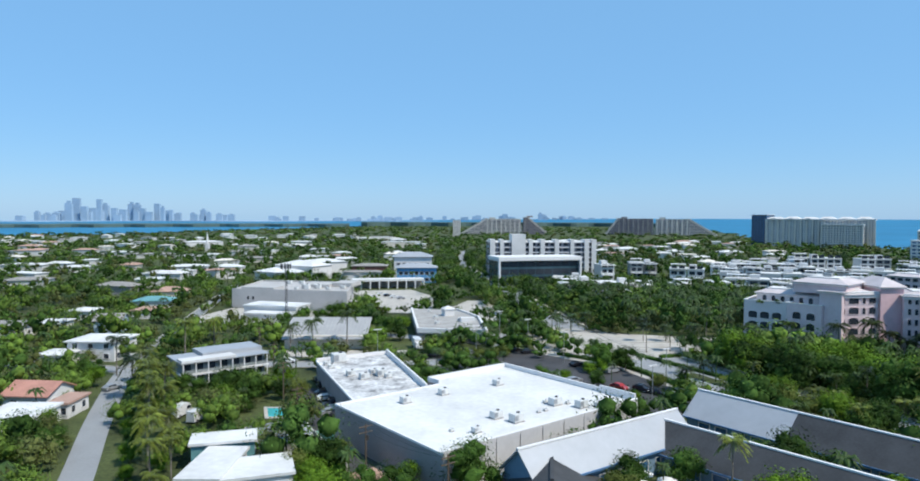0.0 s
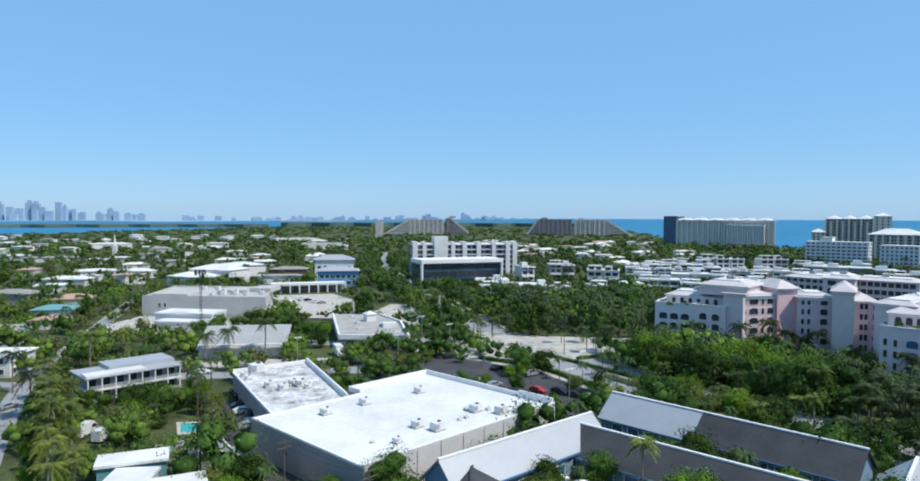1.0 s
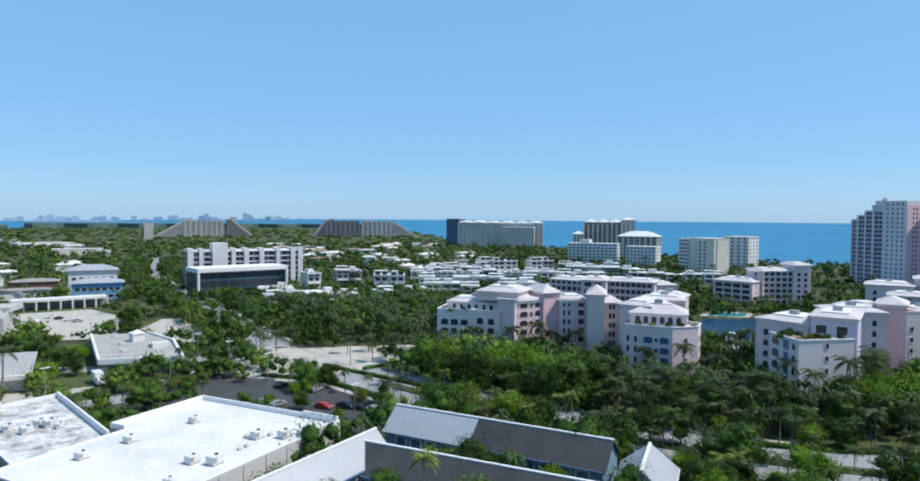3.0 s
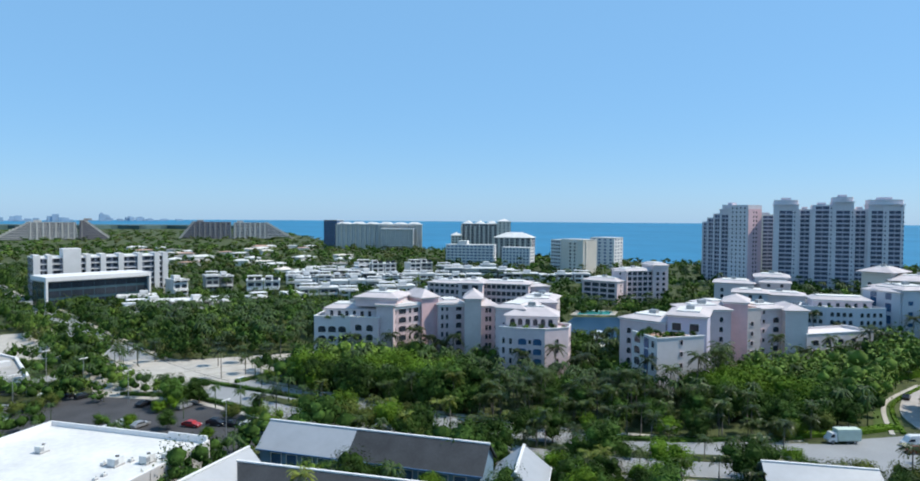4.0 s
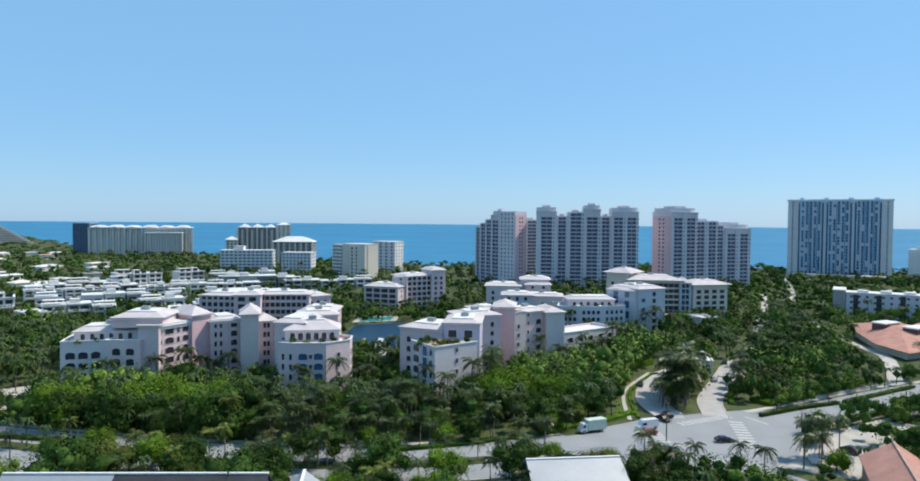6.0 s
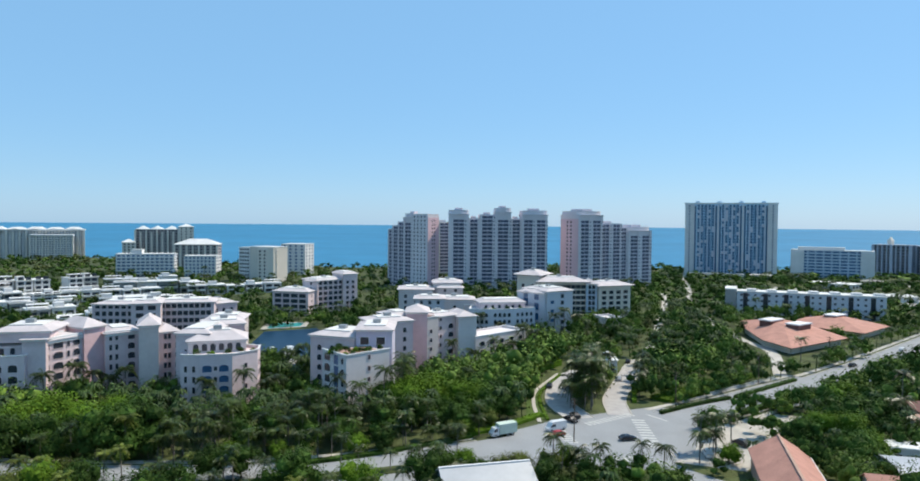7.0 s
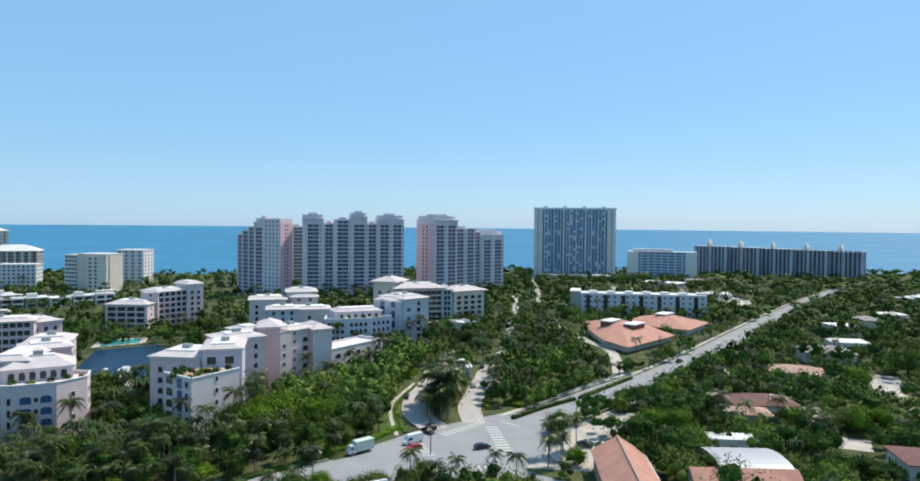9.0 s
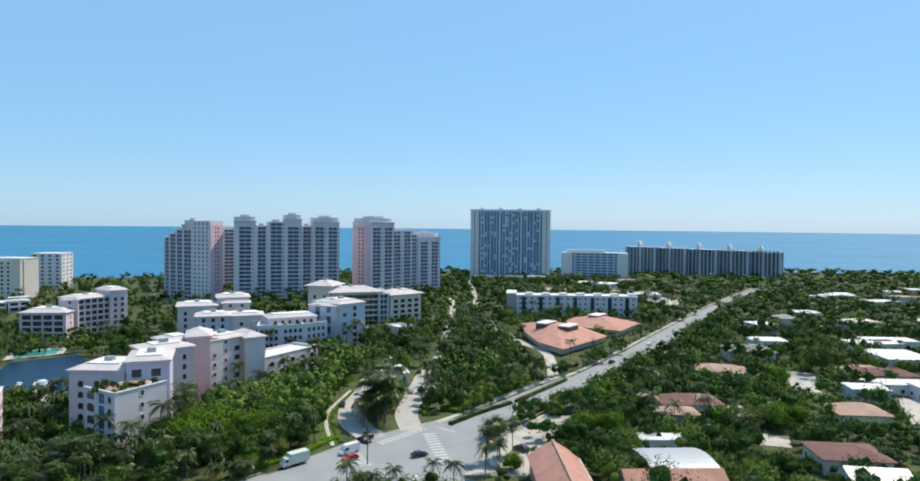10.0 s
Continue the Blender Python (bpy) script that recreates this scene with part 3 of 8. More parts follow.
for p, q in (((-18.2, 106), (-29.2, 126)), ((-29.2, 126), (-33.2, 138)), ((-33.2, 138), (-40, 158))):
    fr = Frame(p, q)
    g.box(fr, 0, fr.w, -0.15, 0.15, 0, 1.8)
structure("boundary_wall", g, WHITEWALL, "plain white boundary wall along the alley", "wall")
g = Geo()
g.prism([(24, 202), (38, 188), (64, 198), (96, 207), (100, 226), (60, 236), (36, 250), (24, 246)], -0.1, 0.061)
structure("pavement", g, PAVING, "pale paved plaza at the side street junction", "plaza")
keep_clear([(26, 204), (38, 190), (64, 199), (94, 208), (98, 224), (58, 234), (36, 248), (26, 244)])

# ---- buildings ----
TOWERRAIL = mat("tower_rail", (0.66, 0.62, 0.69), 0.7, 0.08, 0.2)
SLABWALL = mat("pale_blue_slab_wall", (0.5, 0.72, 0.88), 0.7, 0.1, 0.08)
NAVYGLASS = mat("navy_window", (0.055, 0.14, 0.25), 0.2, 0.35, 0.3, spec=0.5)
FARPIER = mat("lilac_grey_pier", (0.52, 0.55, 0.64), 0.85, 0.1, 0.1)
BLUEFIN = mat("blue_fin", (0.15, 0.33, 0.5), 0.6, 0.1, 0.1)

def block(parent, p, q, depth, h, wall, z0=0.0, name="wall"):
    fr = Frame(p, q)
    g = Geo()
    g.box(fr, 0, fr.w, 0, depth, z0, h, False)
    part(name, g, wall, parent)
    keep_clear([fr(0, 0), fr(fr.w, 0), fr(fr.w, depth), fr(0, depth)], 1.5)
    return fr


def hip_roof(parent, fr, depth, z, rise, material, over=0.8, flat=0.0, name="roof"):
    g = Geo()
    g.hip(fr, 0, fr.w, 0, depth, z + 0.25, rise, over, flat=flat)
    part(name, g, material, parent)


def parapet(parent, fr, depth, z, high, material, thick=0.3):
    w = fr.w
    for a0, a1, b0, b1 in ((0, w, 0, thick), (0, w, depth - thick, depth), (0, thick, thick, depth - thick), (w - thick, w, thick, depth - thick)):
        g = Geo()
        g.box(fr, a0, a1, b0, b1, z + 0.003, z + high)
        part("parapet", g, material, parent)


def hvac(x, y, z, rz, s=1.0):
    s *= 0.78
    ob = thing("rooftop_unit", x, y, "boxy grey metal air conditioning unit on a roof", "air conditioner", "rooftop units", z=z)
    fr = Frame((x, y), (x + math.cos(radians(rz)), y + math.sin(radians(rz))))
    g = Geo()
    g.box(fr, -1.1 * s, 1.1 * s, -0.8 * s, 0.8 * s, z + 0.2, z + 1.5 * s)
    part("casing", g, UNITGREY, ob)
    g = Geo()
    g.box(fr, -1.2 * s, 1.2 * s, -0.9 * s, 0.9 * s, z, z + 0.2)
    part("base", g, GREYWALL, ob)
    g = Geo()
    g.tube((*fr(0.4 * s, 0), z + 1.5 * s), (*fr(0.4 * s, 0), z + 1.68 * s), 0.34 * s, 0.34 * s, 10)
    part("fan", g, DARKMETAL, ob)
    g = Geo()
    g.box(fr, -1.12 * s, -0.2 * s, -0.82 * s, -0.78 * s, z + 0.4, z + 1.3 * s)
    part("grille", g, METAL, ob)


def white_store():
    ob = thing("supermarket", 6, 128, "large white flat-roofed supermarket with parapets", "shop")
    z = 6.4
    # main hall
    fr = Frame((-2.4, 97.0), (34.4, 126.5))
    d = 37.8
    rim = [fr(0, 0), fr(fr.w, 0), fr(fr.w, d), fr(fr.w * 0.52, d), fr(fr.w * 0.52, d - 4), fr(0, d - 4)]
    g = Geo()
    g.prism(rim, 0, z)
    part("wall", g, STOREWALL, ob)
    g = Geo()
    inner = [fr(0.4, 0.4), fr(fr.w - 0.4, 0.4), fr(fr.w - 0.4, d - 0.4), fr(fr.w * 0.52 + 0.4, d - 0.4), fr(fr.w * 0.52 + 0.4, d - 4.4), fr(0.4, d - 4.4)]
    g.prism(inner, z, z + 0.05)
    part("roof", g, WHITEROOF, ob)
    edge = [(0, fr.w, 0, 0.4, 0.7), (fr.w - 0.4, fr.w, 0.4, 9, 1.5), (fr.w - 0.4, fr.w, 9, d, 1.0), (fr.w * 0.52, fr.w - 0.4, d - 0.4, d, 1.0), (fr.w * 0.52, fr.w * 0.52 + 0.4, d - 4, d - 0.4, 1.0), (0, fr.w * 0.52, d - 4.4, d - 4, 0.35), (0, 0.4, 0.4, d - 4.4, 0.35)]
    for a0, a1, b0, b1, h in edge:
        g = Geo()
        g.box(fr, a0, a1, b0, b1, z, z + h)
        part("parapet", g, WHITETRIM, ob)
    # precast panels of the front, each proud of the wall
    n = 9
    for i in range(n):
        g = Geo()
        g.box(fr, fr.w * i / n + 0.12, fr.w * (i + 1) / n - 0.12, -0.12, 0, 0.1, z + 0.6)
        part("panel", g, STOREPANEL, ob)
    keep_clear(rim, 1.5)
    for x, y, s in ((8.1, 138.6, 1.1), (6.5, 115.6, 1.15), (9.9, 113.6, 1.3), (2.8, 107.8, 0.85), (18.1, 124.0, 1.25), (22.8, 122.4, 1.25), (26.0, 123.0, 0.8), (-3.2, 131.0, 1.1), (-10.3, 125.0, 1.1), (-1.3, 108.2, 0.4), (14.4, 118.9, 0.4), (15.8, 120.0, 0.45), (20.6, 124.6, 0.5), (16.4, 125.2, 0.5)):
        hvac(x, y, z + 0.05, fr.angle(), s)
    # rear wing
    fr = Frame((-22.5, 126.5), (-6.0, 140.5))
    d = 37
    wing = thing("shop_wing", -22, 150, "white flat-roofed shop wing with stained roof", "shop")
    rim = [(-20.4, 128), (-7, 138.5), (-19.4, 175), (-36, 165)]
    g = Geo()
    g.prism(rim, 0, 5.4)
    part("wall", g, STOREWALL, wing)
    g = Geo()
    c = Vector((-20.7, 151.6))
    g.prism([tuple(c + (Vector(p) - c) * 0.975) for p in rim], 5.4, 5.45)
    part("roof", g, STAINROOF, wing)
    for p, q, h in ((rim[0], rim[3], 0.35), (rim[3], rim[2], 0.9), (rim[2], rim[1], 1.3)):
        e = Frame(p, q)
        g = Geo()
        g.box(e, 0, e.w, -0.2, 0.2, 5.3, 5.4 + h)
        part("parapet", g, WHITETRIM, wing)
    keep_clear(rim, 1.5)
    for x, y, s in ((-30.5, 165, 1.9), (-32.5, 161, 0.9), (-31, 158, 0.8), (-25, 150.5, 1.1), (-21.5, 147.6, 1.2), (-20, 152, 1.1), (-18, 150.6, 1.3), (-16.2, 148.8, 0.9)):
        hvac(x, y, 5.45, 30, s)


def gabled(name, p, q, depth, eave, rise, roof, wall, label, trim=None, over=0.6, dark_from=None):
    ob = thing(name, (p[0] + q[0]) / 2, (p[1] + q[1]) / 2, label, "building")
    fr = Frame(p, q)
    g = Geo()
    g.box(fr, 0, fr.w, 0, depth, 0, eave, False)
    g.gable_ends(fr, 0, fr.w, 0, depth, eave, rise)
    part("wall", g, wall, ob)
    keep_clear([fr(0, 0), fr(fr.w, 0), fr(fr.w, depth), fr(0, depth)], 1.5)
    spans = [(0, fr.w, roof)] if dark_from is None else [(0, dark_from, LIGHTMETAL), (dark_from, fr.w, roof)]
    for a0, a1, m in spans:
        g = Geo()
        g.gable(fr, a0 + (over if a0 else 0), a1 - (over if a1 < fr.w else 0), 0, depth, eave, rise, over)
        part("roof", g, m, ob)
    g = Geo()
    g.box(fr, -over, fr.w + over, depth / 2 - 0.25, depth / 2 + 0.25, eave + rise - 0.12, eave + rise + 0.14)
    part("ridge_cap", g, trim or WHITETRIM, ob)
    g = Geo()
    g.box(fr, -over, fr.w + over, -over - 0.15, -over, eave - over * rise / depth * 2 - 0.25, eave - over * rise / depth * 2 + 0.06)
    part("gutter", g, BLUETRIM if wall is BLUEWALL else WHITETRIM, ob)
    return ob, fr


def village():
    """The low shopping village in front of the supermarket."""
    ob, fr = gabled("shop_row", (11, 92), (40, 112), 7.5, 4.7, 3.6, LIGHTMETAL, BLUEWALL, "low blue shop row with a light metal gable roof")
    windows(ob, fr, grid(3, fr.w - 2, 7, [0.8]), 2.4, 2.0, False, BLUEGLASS, WHITETRIM)
    ob, fr = gabled("shop_row", (30.5, 110), (62.5, 71), 10, 3.8, 3.6, DARKSHINGLE, BLUEWALL, "long shop row with a weathered dark shingle roof and white ridge")
    g = Geo()
    z = 3.8 - 0.6 * 3.6 / 5
    top, low, far = (*fr(-0.6, 5), 7.4), (*fr(-0.6, -0.6), z), (*fr(-6.5, -0.6), z)
    g.poly([far, low, top])
    g.poly([(x, y, h - 0.25) for x, y, h in (top, low, far)])
    g.poly([far, top, (top[0], top[1], top[2] - 0.25), (far[0], far[1], far[2] - 0.25)])
    part("valley_roof", g, DARKSHINGLE, ob)
    windows(ob, fr, grid(3, fr.w - 2, 10, [0.8]), 2.4, 2.0, False, BLUEGLASS, WHITETRIM)
    ob, fr = gabled("shop_row", (44.0, 126.5), (71.5, 90.5), 9.5, 4.2, 3.8, DARKSHINGLE, BLUEWALL, "long blue shop row, roof half light metal and half dark shingle", dark_from=19)
    windows(ob, fr, grid(2, fr.w - 2, 12, [0.9]), 2.2, 2.2, False, BLUEGLASS, WHITETRIM)
    ob, fr = gabled("shop_pavilion", (74, 77), (83.5, 85.9), 8.8, 4.4, 3.4, LIGHTMETAL, WHITEWALL, "shop pavilion with a light metal gable roof")
    ob, fr = gabled("shop_pavilion", (108.5, 57.5), (120.5, 44.5), 10, 4.4, 2.6, LIGHTMETAL, BLUEWALL, "blue shop pavilion with a light metal gable roof")
    ob, fr = gabled("shop_row", (7.2, 100.6), (5.7, 89.7), 14, 2.6, 3.9, DARKSHINGLE, BLUEWALL, "small shop with a dark shingle gable roof", trim=DARKSHINGLE)


def condo_wing(ob, p, q, depth, h, roof_rise, cols, floors, wall=None, win=(1.5, 1.9), arch=True, z0=1.2, roof=None, side_cols=2, flat=0.0, terrace=False, fh=3.15, name_z0=0.0, over=0.7):
    """One mass of a stucco condominium, with windows on its front and flanks."""
    wall = wall or PINKWALL
    fr = block(ob, p, q, depth, h, wall, name_z0)
    zs = [z0 + fh * i for i in range(floors)]
    if cols:
        windows(ob, fr, grid(1.0, fr.w - 1.0, cols, zs), *win, arch, trim=wall)
    if side_cols:
        for s in ("right", "left"):
            f2 = fr.side(s, fr.w, depth)
            windows(ob, f2, grid(1.0, depth - 1.0, side_cols, zs), 1.1, 1.6, arch, trim=wall)
    if terrace:
        parapet(ob, fr, depth, h, 0.8, wall)
        g = Geo()
        for a0, a1, b0, b1 in ((-0.1, fr.w + 0.1, -0.15, 0.35), (-0.1, 0.4, 0.354, depth), (fr.w - 0.4, fr.w + 0.1, 0.354, depth)):
            g.box(fr, a0, a1, b0, b1, h + 0.804, h + 1.05)
        part("coping", g, WHITETRIM, ob)
    else:
        g = Geo()
        g.box(fr, -0.25, fr.w + 0.25, -0.25, depth + 0.25, h - 0.4, h - 0.004)
        part("cornice", g, WHITETRIM, ob)
        if not flat and min(fr.w, depth) > 8.5:
            flat = 0.6
        hip_roof(ob, fr, depth, h, roof_rise, roof or ROSEROOF, over, flat)
        if flat:
            k = max(0.5, (min(fr.w, depth) / 2 + over) * (1 - flat) - over + 0.4)
            z = h + 0.25 + roof_rise * (1 - flat)
            g = Geo()
            g.box(fr, k, fr.w - k, k, depth - k, z + 0.004, z + 0.35)
            part("flat_roof", g, WHITEROOF, ob)
            if min(fr.w, depth) > 11:
                g = Geo()
                g.box(fr, fr.w * 0.42, fr.w * 0.42 + 2.4, depth * 0.4, depth * 0.4 + 1.8, z + 0.354, z + 1.5)
                part("roof_unit", g, METAL, ob)
    return fr


def condo_a():
    ob = thing("condominium", 118, 185, "pink stucco condominium with arched loggias and rose hipped roofs", "apartment building", "pink condominiums")
    w = condo_wing
    # planted terrace end
    w(ob, (90.2, 208.9), (99.9, 201.2), 16, 15.2, 0, 3, 4, win=(2.6, 2.1), terrace=True, side_cols=3, wall=CONDOWHITE)
    w(ob, (99.95, 201.2), (106.4, 193.5), 14, 15.2, 0, 2, 4, win=(2.4, 2.1), terrace=True, side_cols=0, z0=2.0)
    w(ob, (95.2, 211), (109, 199.5), 12, 18.0, 2.6, 6, 1, z0=15.6, side_cols=2, win=(1.2, 1.9), wall=CONDOWHITE)
    # first stair tower and the loggia bay beside it
    f = w(ob, (106.8, 195.5), (110.8, 190.9), 6, 20.2, 0, 0, 5, side_cols=0)
    f = w(ob, (103, 203.5), (112.8, 192.2), 15, 22.2, 3.0, 0, 0, side_cols=0, name_z0=19.2)
    f = w(ob, (111.4, 192.2), (123.2, 193.8), 15, 19.4, 2.0, 0, 5, side_cols=0, flat=0.45)
    windows(ob, f, [(0.9, 1.6 + 3.05 * k) for k in range(6)], 0.7, 1.5, trim=PINKWALL)
    # wide dark panes on the flat wall stand in for shaded loggias
    windows(ob, f, [(4.0, 1.6 + 3.05 * k) for k in range(6)], 3.2, 2.0, True, trim=PINKWALL)
    windows(ob, f, [(7.3, 1.6 + 3.05 * k) for k in range(6)], 1.0, 1.9, True, trim=PINKWALL)
    windows(ob, f, [(10.0, 1.6 + 3.05 * k) for k in range(6)], 2.2, 2.0, True, trim=PINKWALL)
    g = Geo()
    g.box(f, -0.1, f.w + 0.1, -0.4, 0.6, 18.6, 20.4)
    part("parapet", g, WHITETRIM, ob)
    w(ob, (123.3, 192.8), (130.2, 193.0), 13, 21.6, 2.6, 0, 5, wall=PINKDEEP, side_cols=0)
    f = w(ob, (128.8, 190.9), (138.0, 187.0), 13, 19.2, 2.0, 0, 5, side_cols=0, flat=0.5)
    windows(ob, f, [(a, 1.8 + 3.05 * k) for k in range(6) for a in (1.5, 3.2)], 0.8, 1.7, trim=PINKWALL)
    windows(ob, f, [(7.4, 1.8 + 3.05 * k) for k in range(6)], 2.0, 1.9, True, trim=PINKWALL)
    g = Geo()
    g.box(f, -0.1, f.w + 0.1, -0.4, 0.6, 18.4, 20.0)
    part("parapet", g, WHITETRIM, ob)
    w(ob, (131.0, 178.0), (135.4, 174.6), 13, 22.4, 2.6, 0, 5, wall=CONDOCREAM, side_cols=0)
    f = w(ob, (137.7, 178.4), (143.5, 175.8), 12, 19.4, 2.2, 0, 5, side_cols=0)
    windows(ob, f, [(a, 2.0 + 3.05 * k) for k in range(6) for a in (2.4, 3.6, 5.8)], 0.9, 1.7, trim=PINKWALL)
    w(ob, (136.6, 168.4), (141.5, 159.6), 18, 20.2, 2.4, 2, 5, side_cols=1, win=(0.9, 1.7))
    # many-sided end with a roof terrace and its set-back top storey
    rim = [(130.4, 158.6), (132.8, 153.7), (139.0, 147.0), (147.6, 145.6), (153, 150), (149, 164), (140, 170)]
    g = Geo()
    g.prism(rim, 0, 15.0)
    part("wall", g, PINKWALL, ob)
    keep_clear(rim, 1.5)
    for p, q in zip(rim[:5], rim[1:6]):
        fr = Frame(p, q)
        g = Geo()
        g.box(fr, 0, fr.w, -0.02, 0.25, 14.4, 15.75)
        part("parapet", g, PINKWALL, ob)
        g = Geo()
        g.box(fr, -0.15, fr.w + 0.15, -0.2, 0.3, 15.75, 16.0)
        part("coping", g, WHITETRIM, ob)
        n = 2 if fr.w > 6 else 1
        if fr.w > 8.9:
            windows(ob, fr, [(a, 1.6 + 3.05 * k) for k in range(4) for a in (2.2, 6.8)], 2.6, 2.0, True, BLUEGLASS, trim=PINKWALL)
            windows(ob, fr, [(4.5, 2.0 + 3.05 * k) for k in range(4)], 0.9, 1.2, trim=PINKWALL)
        elif fr.w > 8:
            windows(ob, fr, [(4.5, 1.9 + 3.05 * k) for k in range(4)], 1.1, 1.4, trim=PINKWALL)
        else:
            windows(ob, fr, [(a * fr.w, 1.6 + 3.05 * k) for k in range(4) for a in (0.28, 0.72)], 0.9, 1.8, trim=PINKWALL)
    w(ob, (135.6, 161.8), (147.5, 150.4), 12, 18.4, 3.2, 6, 1, z0=15.5, side_cols=4, win=(1.5, 2.2), flat=0.3, wall=CONDOWHITE)
    w(ob, (164.5, 187.2), (172.3, 177.4), 12, 19.6, 2.2, 2, 5, wall=CONDOCREAM)
    w(ob, (150, 172), (160, 164), 12, 20.6, 2.2, 2, 5)


def condo_b():
    ob = thing("condominium", 175, 120, "pink stucco condominium with a planted roof terrace", "apartment building", "pink condominiums")
    w = condo_wing
    rim = [(153.0, 125.0), (148.7, 112.8), (163.8, 108.6), (168, 121)]
    g = Geo()
    g.prism(rim, 0, 16.2)
    part("wall", g, CONDOWHITE, ob)
    keep_clear(rim, 1.5)
    for p, q in zip(rim[:2], rim[1:3]):
        fr = Frame(p, q)
        g = Geo()
        g.box(fr, 0, fr.w, -0.02, 0.25, 15.6, 17.1)
        part("parapet", g, CONDOWHITE, ob)
        g = Geo()
        g.box(fr, -0.15, fr.w + 0.15, -0.2, 0.3, 17.1, 17.4)
        part("coping", g, WHITETRIM, ob)
    fr = Frame(rim[0], rim[1])
    windows(ob, fr, [(2.8, 1.6 + 3.2 * k) for k in range(5)], 3.2, 2.2, True, GLASS, trim=CONDOWHITE)
    windows(ob, fr, [(7.6, 1.0 + 3.2 * k) for k in range(5)], 2.6, 2.8, False, BLUEGLASS, trim=WHITETRIM)
    windows(ob, fr, [(10.9, 1.6 + 3.2 * k) for k in range(5)], 1.4, 1.8, False, GLASS, trim=CONDOWHITE)
    g = Geo()
    g.prism([(153.2, 124.4), (149.3, 113.2), (163.4, 109.2), (167.2, 120.6)], 16.21, 16.26)
    part("terrace_deck", g, SALMONTILE, ob)
    fr = Frame(rim[1], rim[2])
    windows(ob, fr, [(a, 2.2 + 3.2 * k) for k in (1, 2, 3, 4) for a in (8.0,)], 0.9, 1.3, trim=PINKWALL)
    windows(ob, fr, [(2.8, 0.6)], 1.3, 2.3, trim=PINKWALL)
    f = w(ob, (164.2, 139.4), (167.0, 124.0), 16, 18.4, 2.4, 3, 5, win=(1.5, 1.8), side_cols=2)
    f = w(ob, (166.2, 122.8), (171.9, 113.2), 16, 21.0, 2.0, 0, 6, side_cols=0, wall=LAVENDER)
    windows(ob, f, [(2.6, 16.6), (7.6, 16.6)], 2.6, 2.3, False, GLASS, trim=WHITETRIM)
    f = w(ob, (182, 128), (194.0, 119.5), 13, 20.8, 1.6, 3, 6, win=(1.2, 1.7), side_cols=0, flat=0.5)
    f = w(ob, (199.7, 131.5), (208.6, 127.0), 12, 20.6, 1.6, 3, 6, win=(2.0, 1.8), side_cols=0, flat=0.5)
    f = w(ob, (199.5, 125.9), (203.3, 119.4), 13, 22.4, 2.0, 0, 6, wall=PINKDEEP, side_cols=0)
    f = w(ob, (203.4, 119.6), (208.7, 118.0), 12, 19.8, 0, 0, 5, wall=CONDOCREAM, side_cols=0, terrace=True)
    windows(ob, f, [(2.0, 2.0 + 3.2 * k) for k in range(5)], 1.1, 1.4, trim=PINKWALL)
    f = w(ob, (211.0, 121.5), (222.9, 117.2), 12, 19.6, 2.0, 0, 5, side_cols=0)
    windows(ob, f, [(a, 2.0 + 3.2 * k) for k in range(6) for a in (2.0, 3.6)], 0.9, 1.3, trim=PINKWALL)
    windows(ob, f, [(8.6, 2.0 + 3.2 * k) for k in range(5)], 2.4, 1.9, True, trim=PINKWALL)
    w(ob, (219.4, 115.4), (225.0, 110.6), 15, 19.2, 1.8, 0, 5, side_cols=2, wall=CONDOWHITE)
    w(ob, (224.3, 110.6), (252.2, 101.6), 13, 10.6, 0, 5, 3, win=(2.4, 1.9), terrace=True, side_cols=2, wall=CONDOWHITE)
    ob = thing("condominium", 310, 180, "white stucco condominium with stepped rose roofs", "apartment building", "pink condominiums")
    w(ob, (300, 196), (309.5, 180.2), 18, 18.2, 2.4, 3, 5, wall=CONDOWHITE, side_cols=2, over=1.0)
    w(ob, (315, 183), (323, 169.8), 16, 21.4, 2.6, 2, 6, wall=CONDOWHITE, over=1.0)
    w(ob, (312, 178.5), (319, 166.8), 9, 19.0, 1.8, 2, 6, wall=CONDOCREAM, side_cols=1, over=0.8)
    w(ob, (281, 173.5), (288.5, 161.0), 14, 16.4, 2.4, 3, 5, wall=PALEBLUEWALL, over=1.0)
    w(ob, (291, 168), (301.5, 150.5), 14, 15.4, 2.0, 3, 4, wall=CONDOWHITE, over=0.8)
    w(ob, (297, 154), (302.5, 147.8), 10, 12.2, 0, 2, 3, wall=CONDOWHITE, terrace=True)


